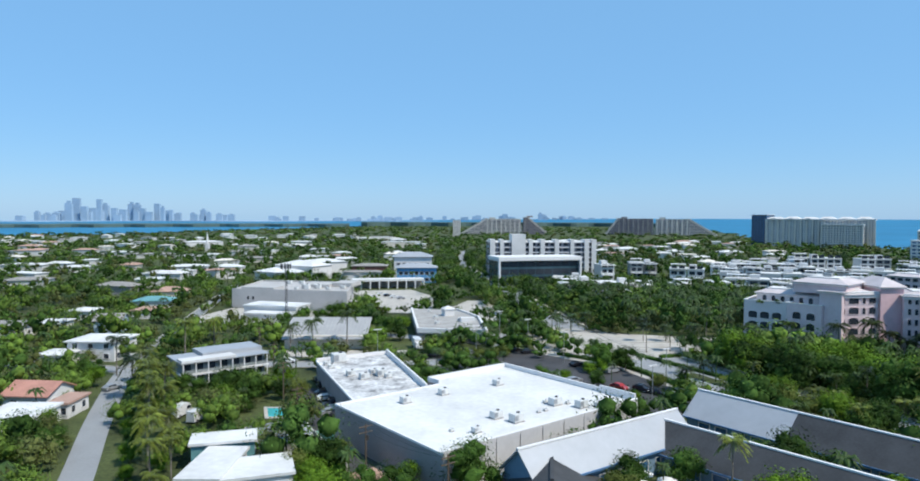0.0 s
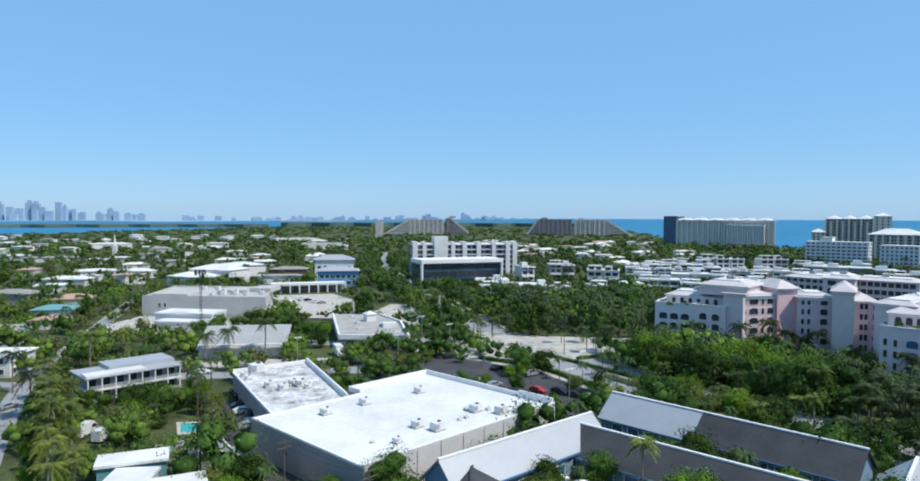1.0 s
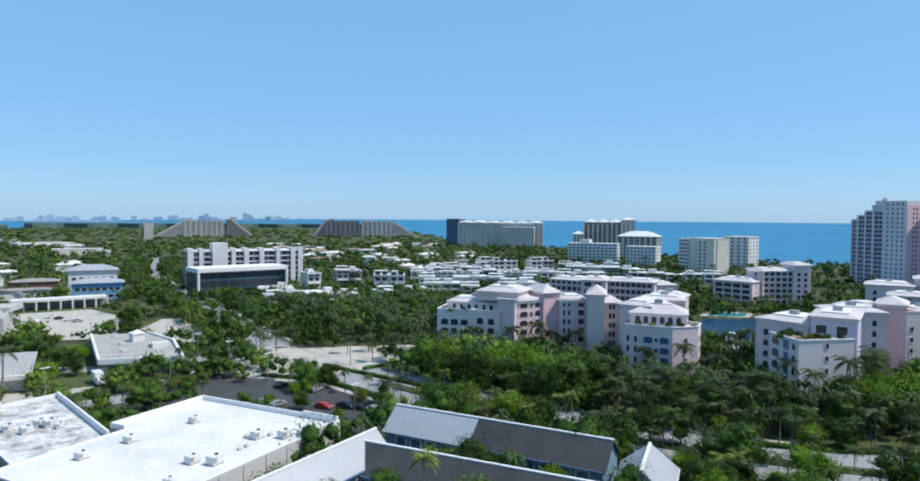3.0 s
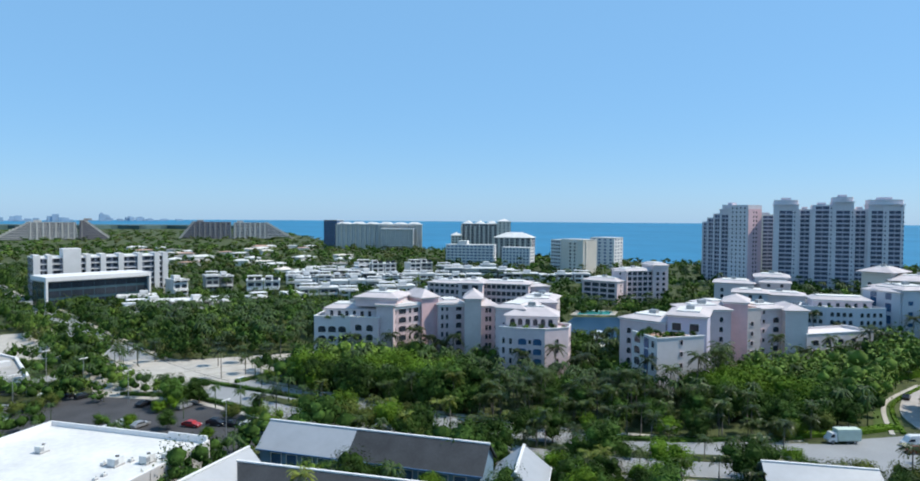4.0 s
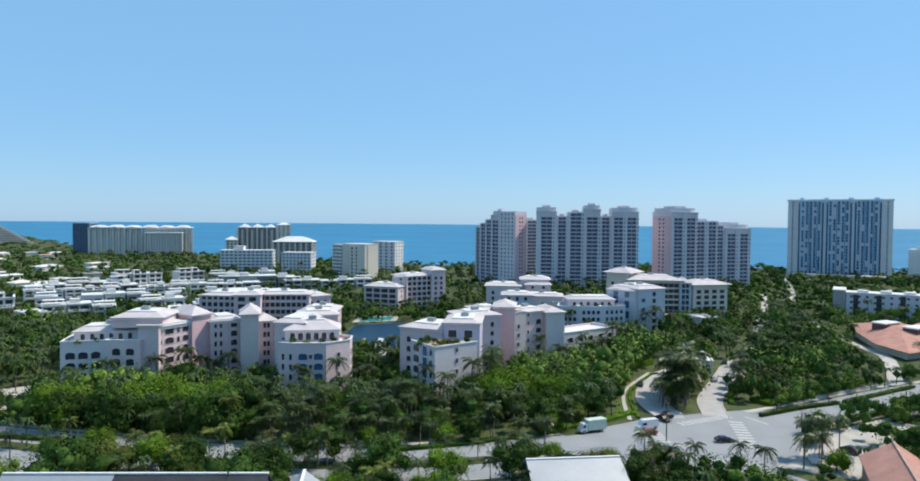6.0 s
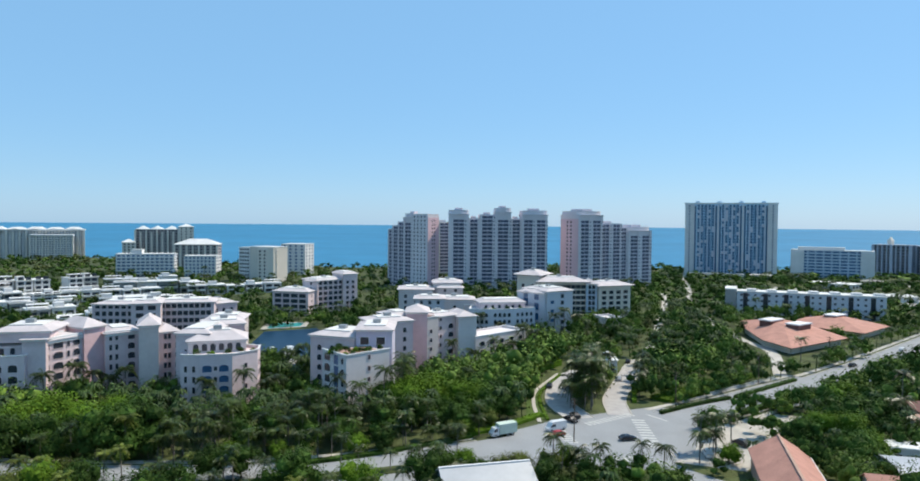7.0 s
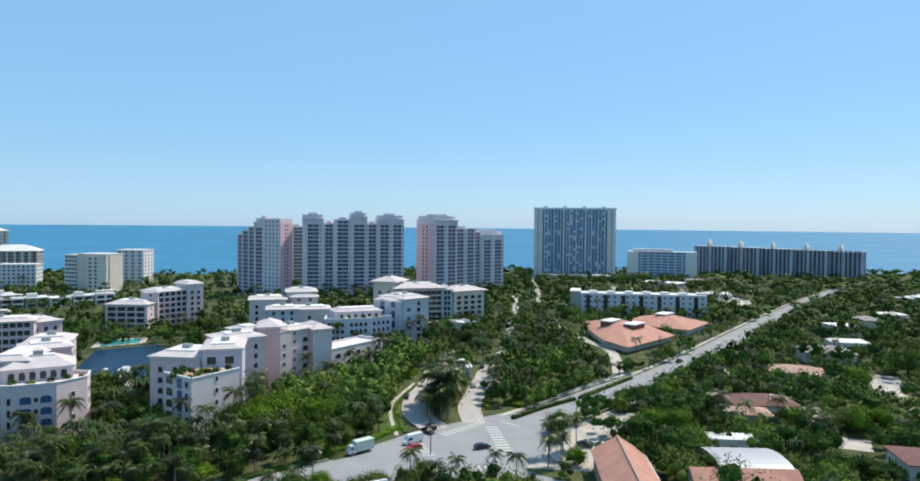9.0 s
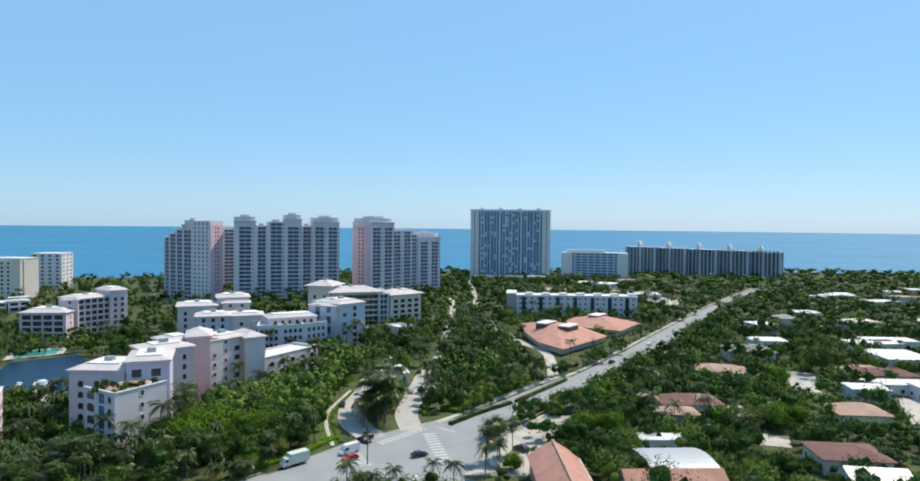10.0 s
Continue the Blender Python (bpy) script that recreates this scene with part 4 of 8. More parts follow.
def condo_c():
    ob = thing("condominium", 300, 118, "white stucco condominium with blue glazed bays", "apartment building", "pink condominiums")
    w = condo_wing
    # curved low wing in three chords, with a terrace storey above
    arc = [(276, 140.5), (280, 131), (287, 122.5), (297.5, 115.8)]
    for p, q in zip(arc, arc[1:]):
        w(ob, p, q, 13, 13.4, 0, 4, 4, win=(1.4, 1.8), terrace=True, side_cols=0, wall=PALEBLUEWALL)
    w(ob, (283, 138), (297, 121), 11, 16.6, 2.8, 6, 1, z0=13.9, side_cols=0, win=(1.4, 1.7))
    f = w(ob, (305.8, 128.5), (301.9, 112.6), 18, 20.6, 3.2, 0, 5, wall=PALEBLUEWALL, side_cols=0)
    windows(ob, f, [(5.0, 2.2 + 3.2 * k) for k in range(6)], 2.8, 3.0, False, BLUEGLASS, trim=PALEBLUEWALL)
    windows(ob, f, [(11.5, 7.5 + 5 * k) for k in range(3)], 2.6, 3.4, False, BLUEGLASS, trim=PALEBLUEWALL)
    f = w(ob, (302.4, 111.6), (316.5, 103.5), 20, 21.6, 2.8, 0, 5, wall=PALEBLUEWALL, side_cols=4)
    windows(ob, f, [(3.2, 6.8 + 4.4 * k) for k in range(3)], 2.2, 1.7, False, BLUEGLASS, trim=PALEBLUEWALL)
    windows(ob, f, [(9.5, 2.2 + 3.2 * k) for k in range(6)], 2.0, 2.0, trim=PALEBLUEWALL)


def condo_back():
    w = condo_wing
    ob = thing("condominium", 195, 245, "pink stucco condominium with grey-rose roof and rows of loggias", "apartment building", "pink condominiums")
    w(ob, (173.4, 267.6), (182.6, 251.6), 16, 18.6, 2.0, 6, 6, win=(1.9, 1.9), arch=False)
    w(ob, (177.8, 248.1), (185.5, 239.7), 16, 19.6, 2.4, 2, 6, win=(3.0, 1.9), arch=False)
    w(ob, (188.1, 245.4), (203.1, 227.8), 14, 19.2, 2.0, 9, 6, win=(1.9, 1.9), arch=False)
    w(ob, (205.6, 233.2), (217.9, 229.6), 14, 17.6, 2.0, 3, 5)
    ob = thing("condominium", 305, 265, "pink stucco condominium with stacked balconies", "apartment building", "pink condominiums")
    # wide dark panes put the loggias' shade on the flat wall
    w(ob, (290.0, 278.0), (296.3, 256.4), 18, 13.6, 3.4, 4, 4, win=(4.2, 2.2), arch=False, z0=0.8)
    w(ob, (304.3, 266), (306.0, 257.6), 18, 18.9, 3.0, 1, 6, win=(1.2, 1.8))
    w(ob, (305.6, 258.4), (323.7, 251.6), 17, 19.4, 2.4, 5, 6, win=(2.6, 2.1), arch=False)
    w(ob, (321.4, 250.8), (330.1, 246.7), 15, 22.6, 2.8, 2, 6, win=(1.8, 1.9))
    ob = thing("condominium", 372, 125, "beige stucco condominium with deep shaded balconies", "apartment building", "pink condominiums")
    w(ob, (364.5, 154.4), (364.2, 140.3), 16, 24.2, 3.4, 2, 6, win=(1.8, 2.0), arch=False, wall=BEIGEWALL, over=2.0, flat=0.35)
    # dark panes here replace the shade of deep balconies
    f = w(ob, (360.2, 138.4), (375.2, 114.5), 18, 20.8, 3.4, 9, 6, win=(2.85, 2.2), arch=False, wall=BEIGEWALL, over=2.0, flat=0.35)
    w(ob, (373.5, 114.5), (376.5, 109.0), 14, 19.6, 2.6, 2, 6, win=(1.7, 2.4), arch=False, wall=BLUEGREYWALL)
    w(ob, (377, 108), (394, 94), 16, 18.6, 3.0, 4, 5, win=(3.0, 2.0), arch=False, wall=BEIGEWALL, over=2.0, flat=0.35)
    w(ob, (345, 94.5), (352, 88), 14, 4.2, 0, 2, 1, terrace=True, wall=CONDOWHITE, side_cols=1)


def tower(label, p, q, segments, depth, fh=3.2, wall=None, flank=None):
    """A condominium tower of bays side by side: each bay has its own height, setback and balconies."""
    ob = thing("tower_block", (p[0] + q[0]) / 2, (p[1] + q[1]) / 2, label, "apartment tower", "seafront towers")
    fr = Frame(p, q)
    for s0, s1, set_back, floors, kind in segments:
        a0, a1, h = fr.w * s0, fr.w * s1, floors * fh
        floors = int(floors)
        g = Geo()
        g.box(fr, a0, a1, set_back, depth, 0, h + 1.0, False)
        part("wall", g, {"pink": TOWERPINK}.get(kind, wall or TOWERWALL), ob)
        if kind == "crown":
            g = Geo()
            g.box(fr, a0 - 0.5, a1 + 0.5, set_back - 1.2, depth + 0.4, h + 0.6, h + 1.4)
            part("cornice", g, TOWERWALL, ob)
            g = Geo()
            n = 8
            rim = [fr(a0 + (a1 - a0) * (0.5 - 0.5 * math.cos(math.pi * i / n)), set_back + 3 - 3.4 * math.sin(math.pi * i / n)) for i in range(n + 1)]
            g.prism([*rim, fr(a1, depth - 2), fr(a0, depth - 2)], h + 1.4, h + 4.6)
            part("penthouse", g, wall or TOWERWALL, ob)
        if kind in ("pink", "plain"):
            window_rows(ob, fr, a0 + 1, a1 - 1, [fh * k + 1 for k in range(floors)], max(1, int((a1 - a0) / 4)), 0.28, 1.5, GLASS, 0.06 - set_back)
            continue
        # stacks of loggias between piers, a rounded balcony to every storey
        stacks = max(1, round((a1 - a0) / 12.5))
        step = (a1 - a0) / stacks
        half = min(step * 0.33, 4.4)
        for i in range(stacks + 1):
            g = Geo()
            c = a0 + step * i
            reach = step * 0.5 - half
            g.box(fr, max(a0, c - reach), min(a1, c + reach), set_back - 0.8, set_back, 0, h + 0.6)
            part("pier", g, wall or TOWERWALL, ob)
        for k in range(floors - (1 if kind == "crown" else 0)):
            z = fh * k
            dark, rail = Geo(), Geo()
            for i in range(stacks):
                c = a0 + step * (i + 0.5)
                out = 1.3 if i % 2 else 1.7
                # the loggia's shade: a dark slab on the face of the wall
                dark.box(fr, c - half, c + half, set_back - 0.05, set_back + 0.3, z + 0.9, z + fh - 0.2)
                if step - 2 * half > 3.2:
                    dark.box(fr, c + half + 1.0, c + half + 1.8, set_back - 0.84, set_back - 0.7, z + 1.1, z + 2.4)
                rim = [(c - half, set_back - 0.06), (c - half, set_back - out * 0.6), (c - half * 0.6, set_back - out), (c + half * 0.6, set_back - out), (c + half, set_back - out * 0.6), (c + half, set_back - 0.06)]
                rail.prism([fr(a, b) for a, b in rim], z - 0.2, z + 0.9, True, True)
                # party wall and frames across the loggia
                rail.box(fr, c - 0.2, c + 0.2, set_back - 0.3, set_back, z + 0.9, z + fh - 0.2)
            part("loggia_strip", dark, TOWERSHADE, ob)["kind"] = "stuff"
            part("balcony_strip", rail, TOWERRAIL, ob)["kind"] = "stuff"
        # plant rooms and parapet on the roof
        g = Geo()
        w, m = a1 - a0, (a0 + a1) / 2
        top = h + (4.6 if kind == "crown" else 1.0)
        g.box(fr, m - w * 0.2, m + w * 0.2, set_back + 5, depth - 4, top + 0.004, top + 1.8)
        part("plant_room", g, TOWERRAIL, ob)
    if flank:
        f2 = fr.side(flank[0], fr.w, depth)
        high = segments[0 if flank[0] == "left" else -1][3] * fh
        g = Geo()
        g.box(f2, 0.2, f2.w - 0.2, -0.25, 0, 0, high - 2)
        part("flank_wall", g, flank[1], ob)
        window_rows(ob, f2, f2.w * 0.3, f2.w * 0.7, [fh * k + 1 for k in range(int(high / fh) - 1)], 2, 0.4, 1.5, GLASS, 0.32)
    keep_clear([fr(0, 0), fr(fr.w, 0), fr(fr.w, depth), fr(0, depth)], 3)
    return ob, fr


def towers():
    tower("stepped pink and white seafront apartment tower", (472.2, 327.7), (467.7, 279.6), [(0, 0.14, 8, 15, ""), (0.14, 0.3, 5.5, 16, ""), (0.3, 0.46, 3.5, 17, ""), (0.46, 0.66, 1.5, 18, "crown"), (0.66, 1.0, 0, 19, "plain")], 16, flank=("right", TOWERPINK))
    tower("tall beige seafront apartment tower standing behind", (548, 318), (560, 308), [(0, 1.0, 0, 17, "")], 20, wall=BEIGEWALL)
    tower("broad white and pink seafront apartment tower with balconies", (479.5, 266.1), (521.0, 195.1), [(0, 0.2, 0, 19, "crown"), (0.2, 0.31, 2.5, 18, ""), (0.31, 0.47, 1, 19, ""), (0.47, 0.63, 0, 19.6, "crown"), (0.63, 0.74, 2.5, 18, ""), (0.74, 1.0, 0, 19, "crown")], 20)
    tower("stepped pink and white seafront apartment tower", (528.6, 170.7), (600.1, 124.2), [(0, 0.3, 0, 19, "crown"), (0.3, 0.58, 3.0, 17, ""), (0.58, 0.68, 5, 16, ""), (0.68, 1.0, 4, 15, "crown")], 24, flank=("left", TOWERPINK))


def slab_tower():
    """The wide blue-grey slab on the beach."""
    ob = thing("slab_tower", 786, 80, "wide blue-grey apartment slab with vertical white fins", "apartment tower")
    fr = Frame((756, 124.5), (771, 33.6))
    h, n, fh = 77.5, 26, 2.95
    g = Geo()
    g.box(fr, 0, fr.w, 0, 24, 0, h, False)
    part("wall", g, SLABWALL, ob)
    for a0, a1 in ((0, 9), (fr.w - 9, fr.w)):
        g = Geo()
        g.box(fr, a0, a1, -0.6, 0, 0, h)
        part("end_bay", g, WHITEWALL, ob)
    group = (fr.w - 18) / 3
    for k in range(4):
        c = 9 + group * k
        for d in ((1.4,) if k == 0 else (-1.4,) if k == 3 else (-2.0, 2.0)):
            g = Geo()
            g.box(fr, c + d - 0.8, c + d + 0.8, -0.12, 0.1, 1, h - 2)
            part("window_column", g, NAVYGLASS, ob)
        g = Geo()
        g.box(fr, c - 0.7, c + 0.7, -1.6, 0, 0, h - 1)
        part("fin", g, WHITEWALL, ob)
    for k in range(3):
        for i in range(5):
            c = 9 + group * (k + 0.2 + 0.15 * i)
            g = Geo()
            g.box(fr, c + 1.35, c + 2.1, -0.9, 0, 0, h - 2)
            part("fin", g, BLUEFIN if i % 2 else PALEBLUEWALL, ob)
    rng = random.Random(5)
    for f in range(n):
        g, r = Geo(), Geo()
        for k in range(3):
            for i in range(5):
                c = 9 + group * (k + 0.2 + 0.15 * i)
                if rng.random() < 0.8:
                    g.box(fr, c - 1.1, c + 0.8, -0.1, 0.1, fh * f + 0.3, fh * f + 2.75)
                else:
                    r.box(fr, c - 1.3, c + 1.2, -0.5, 0.1, fh * f + 0.1, fh * f + 2.9)
        for c in (4.5, fr.w - 4.5):
            g.box(fr, c - 0.8, c + 0.8, -0.7, 0.1, fh * f + 0.9, fh * f + 2.3)
        part("window_strip", g, NAVYGLASS, ob)["kind"] = "stuff"
        if r.v:
            part("shutter_strip", r, PALEBLUEWALL, ob)["kind"] = "stuff"
    g = Geo()
    g.box(fr, -0.8, fr.w + 0.8, -0.9, 24.8, h, h + 1.3)
    part("cornice", g, WHITETRIM, ob)
    for k in range(4):
        g = Geo()
        c = fr.w * (0.14 + 0.24 * k)
        g.box(fr, c - 2, c + 2, 6, 14, h + 1.304, h + 3.4)
        part("plant_room", g, SLABWALL, ob)
    keep_clear([fr(0, -10), fr(fr.w, -10), fr(fr.w, 30), fr(0, 30)], 3)


def plain_block(name, p, q, depth, h, floors, bays, wall, label, share=0.6, glass=None, roof=None, group="", wh=0.5, z0=0.0, balcony=False, flanks=("right", "left")):
    """A distant flat-roofed block with rows of panes on its front and right flank."""
    ob = thing(name, (p[0] + q[0]) / 2, (p[1] + q[1]) / 2, label, "building", group)
    fr = Frame(p, q)
    g = Geo()
    g.box(fr, 0, fr.w, 0, depth, z0, h, False)
    part("wall", g, wall, ob)
    g = Geo()
    g.box(fr, -0.3, fr.w + 0.3, -0.3, depth + 0.3, h, h + 0.6)
    part("roof", g, roof or WHITEROOF, ob)
    fh = (h - z0) / floors
    if bays:
        zs = [z0 + fh * k + fh * 0.3 for k in range(floors)]
        near = math.hypot(*fr(0, 0)) < 520
        window_rows(ob, fr, 0.6, fr.w - 0.6, zs, bays, share, fh * wh, glass or GLASS, single=near)
        for s in flanks:
            f2 = fr.side(s, fr.w, depth)
            window_rows(ob, f2, 0.6, depth - 0.6, zs, max(1, int(bays * depth / fr.w)), share * 0.8, fh * wh, glass or GLASS, single=near)
    if balcony:
        for k in range(1, floors):
            g = Geo()
            g.box(fr, 0.5, fr.w - 0.5, -1.1, 0, fh * k - 0.12, fh * k + 1.05)
            part("balcony", g, WHITETRIM, ob)
    keep_clear([fr(0, 0), fr(fr.w, 0), fr(fr.w, depth), fr(0, depth)], 2)
    return ob, fr


def house(x, y, w, d, rz, eave, rise, roof, wall, label, kind="hip"):
    ob = thing("house", x, y, label, "house", "houses among the trees")
    c, s = math.cos(radians(rz)), math.sin(radians(rz))
    p = (x - w / 2 * c + d / 2 * s, y - w / 2 * s - d / 2 * c)
    fr = Frame(p, (p[0] + w * c, p[1] + w * s))
    g = Geo()
    g.box(fr, 0, w, 0, d, 0, eave, False)
    if kind == "gable":
        g.gable_ends(fr, 0, w, 0, d, eave, rise)
    part("wall", g, wall, ob)
    g = Geo()
    if kind == "hip":
        g.hip(fr, 0, w, 0, d, eave + 0.25, rise, 0.7)
    elif kind == "gable":
        g.gable(fr, 0, w, 0, d, eave, rise, 0.6)
    else:
        g.box(fr, -0.4, w + 0.4, -0.4, d + 0.4, eave, eave + 0.45)
    part("roof", g, roof, ob)
    if math.hypot(x, y) > 330:
        keep_clear([fr(0, -2), fr(w, -2), fr(w, d), fr(0, d)], 1.5)
        return ob, fr
    n = max(2, int(w / 4))
    windows(ob, fr, [(w * (i + 0.5) / n, 0.9 + 2.9 * k) for i in range(n) for k in range(1 if eave < 5 else 2)], 1.5, 1.4)
    n = max(1, int(d / 4))
    for sd in ("right", "left"):
        f2 = fr.side(sd, w, d)
        windows(ob, f2, [(d * (i + 0.5) / n, 0.9) for i in range(n)], 1.4, 1.4)
    keep_clear([fr(0, 0), fr(w, 0), fr(w, d), fr(0, d)], 0.6)
    return ob, fr


white_store()
village()
condo_a()
condo_b()
condo_c()
condo_back()
towers()
slab_tower()


# ---- distant buildings ----
def stepped_terrace(p, q, h, wall, left_run, right_run, label):
    """A terraced apartment block: every storey stands back at its ends, between upright piers."""
    ob = thing("stepped_block", (p[0] + q[0]) / 2, (p[1] + q[1]) / 2, label, "building")
    fr = Frame(p, q)
    n = 11
    fh = h / n
    for k in range(n):
        a0, a1 = left_run * k / n, fr.w - right_run * k / n
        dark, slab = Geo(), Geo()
        # the open storey's shade, put into a dark fill
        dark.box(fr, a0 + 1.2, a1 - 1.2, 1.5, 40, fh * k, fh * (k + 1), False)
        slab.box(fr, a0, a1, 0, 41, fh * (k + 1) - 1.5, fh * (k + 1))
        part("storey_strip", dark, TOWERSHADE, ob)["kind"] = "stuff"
        part("balcony_strip", slab, wall, ob)["kind"] = "stuff"
    for i in range(int((fr.w - left_run - right_run) / 11) + 1):
        g = Geo()
        a = left_run + 2 + i * 11
        g.box(fr, a, a + 2.4, -0.8, 1.6, 0, h)
        part("pier", g, wall, ob)
    for run, end, sg in ((left_run, 0, 1), (right_run, fr.w, -1)):
        if run > 20:
            for b in (0, 14, 28):
                # a raking rib down the sloping end
                g = Geo()
                g.poly([(*fr(end, b), 0.5), (*fr(end + sg * run, b), h + 1), (*fr(end + sg * (run + 5), b), h + 1), (*fr(end + sg * 5, b), 0.5)])
                g.poly([(*fr(end, b + 3), 0.5), (*fr(end + sg * run, b + 3), h + 1), (*fr(end + sg * (run + 5), b + 3), h + 1), (*fr(end + sg * 5, b + 3), 0.5)])
                g.poly([(*fr(end, b), 0.5), (*fr(end + sg * run, b), h + 1), (*fr(end + sg * run, b + 3), h + 1), (*fr(end, b + 3), 0.5)])
                part("rib", g, FARBEIGE, ob)
    g = Geo()
    g.box(fr, left_run + 8, left_run + 22, 8, 24, h, h + 4)
    part("roof_room", g, wall, ob)


def far_blocks():
    pb = plain_block
    ob, fr = pb("office_block", (24.2, 402.9), (75.1, 417.1), 20, 14.6, 3, 9, mat("teal_glass_wall", (0.05, 0.10, 0.13), 0.25, 0.3, 0.2, spec=0.5), "glass-fronted office block with a white concrete frame", 0.94, GLASS, wh=0.72)
    g = Geo()
    g.box(fr, -1, fr.w + 1, -2.2, 20, 15.2, 17.4)
    part("roof_slab", g, WHITETRIM, ob)
    for a in (-1, fr.w):
        g = Geo()
        g.box(fr, a, a + 1.0, -2.2, 0, 0, 15.2)
        part("frame_post", g, WHITETRIM, ob)
    # the dark wall colour stands in for shaded recesses between white shafts
    ob, fr = pb("apartment_block", (20.5, 453.2), (94.2, 459.3), 20, 24.5, 7, 16, DARKBAND, "white apartment block with dark balconies", 0.7, GLASS, wh=0.6)
    for k in range(1, 8):
        g = Geo()
        g.box(fr, 0.2, fr.w - 0.2, -1.2, 0, 3.5 * k - 0.2, 3.5 * k + 0.25)
        part("slab", g, WHITETRIM, ob)
    for a, wd in ((0, 3.5), (7, 2.5), (15, 9.5), (27, 2.6), (35, 3), (45, 3), (56, 2.6), (66, 3), (71, 3.2)):
        g = Geo()
        g.box(fr, a, a + wd, -1.8, 10, 0, 30 if wd > 8 else 26.5)
        part("stair_shaft", g, WHITEWALL, ob)
    # grey glass tower and long hotel on the northern beach
    pb("tower_block", (447.6, 1014.7), (462, 996), 24, 46, 14, 5, BLUEGLASS, "dark glass beach tower", 0.7, GLASS)
    ob, fr = pb("hotel_block", (462, 996), (576.6, 918.3), 34, 38, 12, 36, WHITEWALL, "long white beach hotel with white hipped roofs", 0.34, DARKBAND)
    g = Geo()
    g.box(fr, -1.5, fr.w + 1.5, -3.2, 35, 38.6, 40.2)
    part("roof_band", g, WHITEROOF, ob)
    for k in range(6):
        g = Geo()
        g.hip(fr, fr.w * (k + 0.05) / 6, fr.w * (k + 0.9) / 6, 2, 30, 40.5, 5.0 + k % 2, 1.0, flat=0.45)
        part("roof_hip", g, WHITEROOF, ob)
        g = Geo()
        g.hip(fr, fr.w * (k + 0.3) / 6, fr.w * (k + 0.55) / 6, -3.0, 4, 41.0, 2.6, 0.6)
        part("dormer", g, WHITEROOF, ob)
    for k in range(19):
        g = Geo()
        g.box(fr, fr.w * k / 18 - 1.3, fr.w * k / 18 + 1.3, -2.4 if k % 3 else -3.0, 0, 0, 38.5 - 1.5 * (k % 3 == 1))
        part("pier", g, CREAMWALL, ob)
    ob, fr = pb("hotel_wing", (508.5, 929.2), (549.0, 900.3), 22, 31, 10, 14, CREAMWALL, "pale hotel wing with a white roof", 0.55, TOWERSHADE, balcony=True)
    g = Geo()
    g.box(fr, -1.0, fr.w + 1.0, -2.4, 23, 31.6, 33.4)
    part("roof_band", g, WHITEROOF, ob)
    for k in range(8):
        g = Geo()
        g.box(fr, fr.w * k / 7 - 0.9, fr.w * k / 7 + 0.9, -1.6, 0, 0, 31.5)
        part("pier", g, CREAMWALL, ob)
    # beige hotel
    ob, fr = pb("hotel_block", (518.2, 722.8), (550.4, 685.9), 26, 43, 13, 12, FARBROWN, "tall beige beach hotel with white roofs", 0.6, GLASS)
    for k in range(9):
        g = Geo()
        g.box(fr, fr.w * k / 8 - 0.9, fr.w * k / 8 + 0.9, -1.5, 0, 0, 42 - 1.5 * (k % 2))
        part("pier", g, BEIGEWALL, ob)
    for k in range(3):
        g = Geo()
        g.hip(fr, fr.w * k / 3 + 1, fr.w * (k + 0.75) / 3, 3, 18, 43.7, 4, 0.8)
        part("roof_hip", g, WHITEROOF, ob)
    ob, fr = pb("hotel_tower", (550.4, 686.0), (563.8, 675.0), 18, 46, 13, 3, BEIGEWALL, "beige hotel stair tower with a white roof", 0.3, GLASS)
    hip_roof(ob, fr, 18, 46.6, 3.5, WHITEROOF)
    ob, fr = pb("hotel_wing", (497.2, 626.1), (524.6, 590.0), 26, 27, 8, 12, FARBROWN, "beige hotel wing with a white hipped roof", 0.6, GLASS)
    for k in range(8):
        g = Geo()
        g.box(fr, fr.w * k / 7 - 0.9, fr.w * k / 7 + 0.9, -1.2, 0, 0, 26.6)
        part("pier", g, BEIGEWALL, ob)
    hip_roof(ob, fr, 26, 27.6, 6, WHITEROOF, 1.2)
    ob, fr = pb("hotel_wing", (500.7, 722.9), (512.6, 714.5), 14, 27, 8, 3, BEIGEWALL, "beige hotel wing with a white roof", 0.5, GLASS)
    hip_roof(ob, fr, 14, 27.6, 4, WHITEROOF)
    pb("apartment_block", (394.2, 577.6), (429.0, 539.7), 16, 22, 7, 12, WHITEWALL, "white seaside apartment block", 0.62, BLUEGLASS, balcony=True)
    pb("apartment_block", (405, 570), (411, 563), 10, 26, 7, 0, WHITEWALL, "white stair tower of a seaside block")
    pb("apartment_block", (435.5, 534.5), (451.1, 508.2), 16, 20, 6, 8, WHITEWALL, "white seaside apartment block", 0.5, BLUEGLASS)
    # group of pale blocks by the shore
    pb("apartment_block", (439.5, 464.6), (439.4, 451.2), 18, 30, 9, 4, WHITEWALL, "white seaside apartment block with balconies", 0.6, GLASS, balcony=True)
    pb("apartment_block", (439.4, 450.6), (439.8, 422.6), 18, 31, 9, 0, BEIGEWALL, "windowless beige flank of a seaside apartment block")
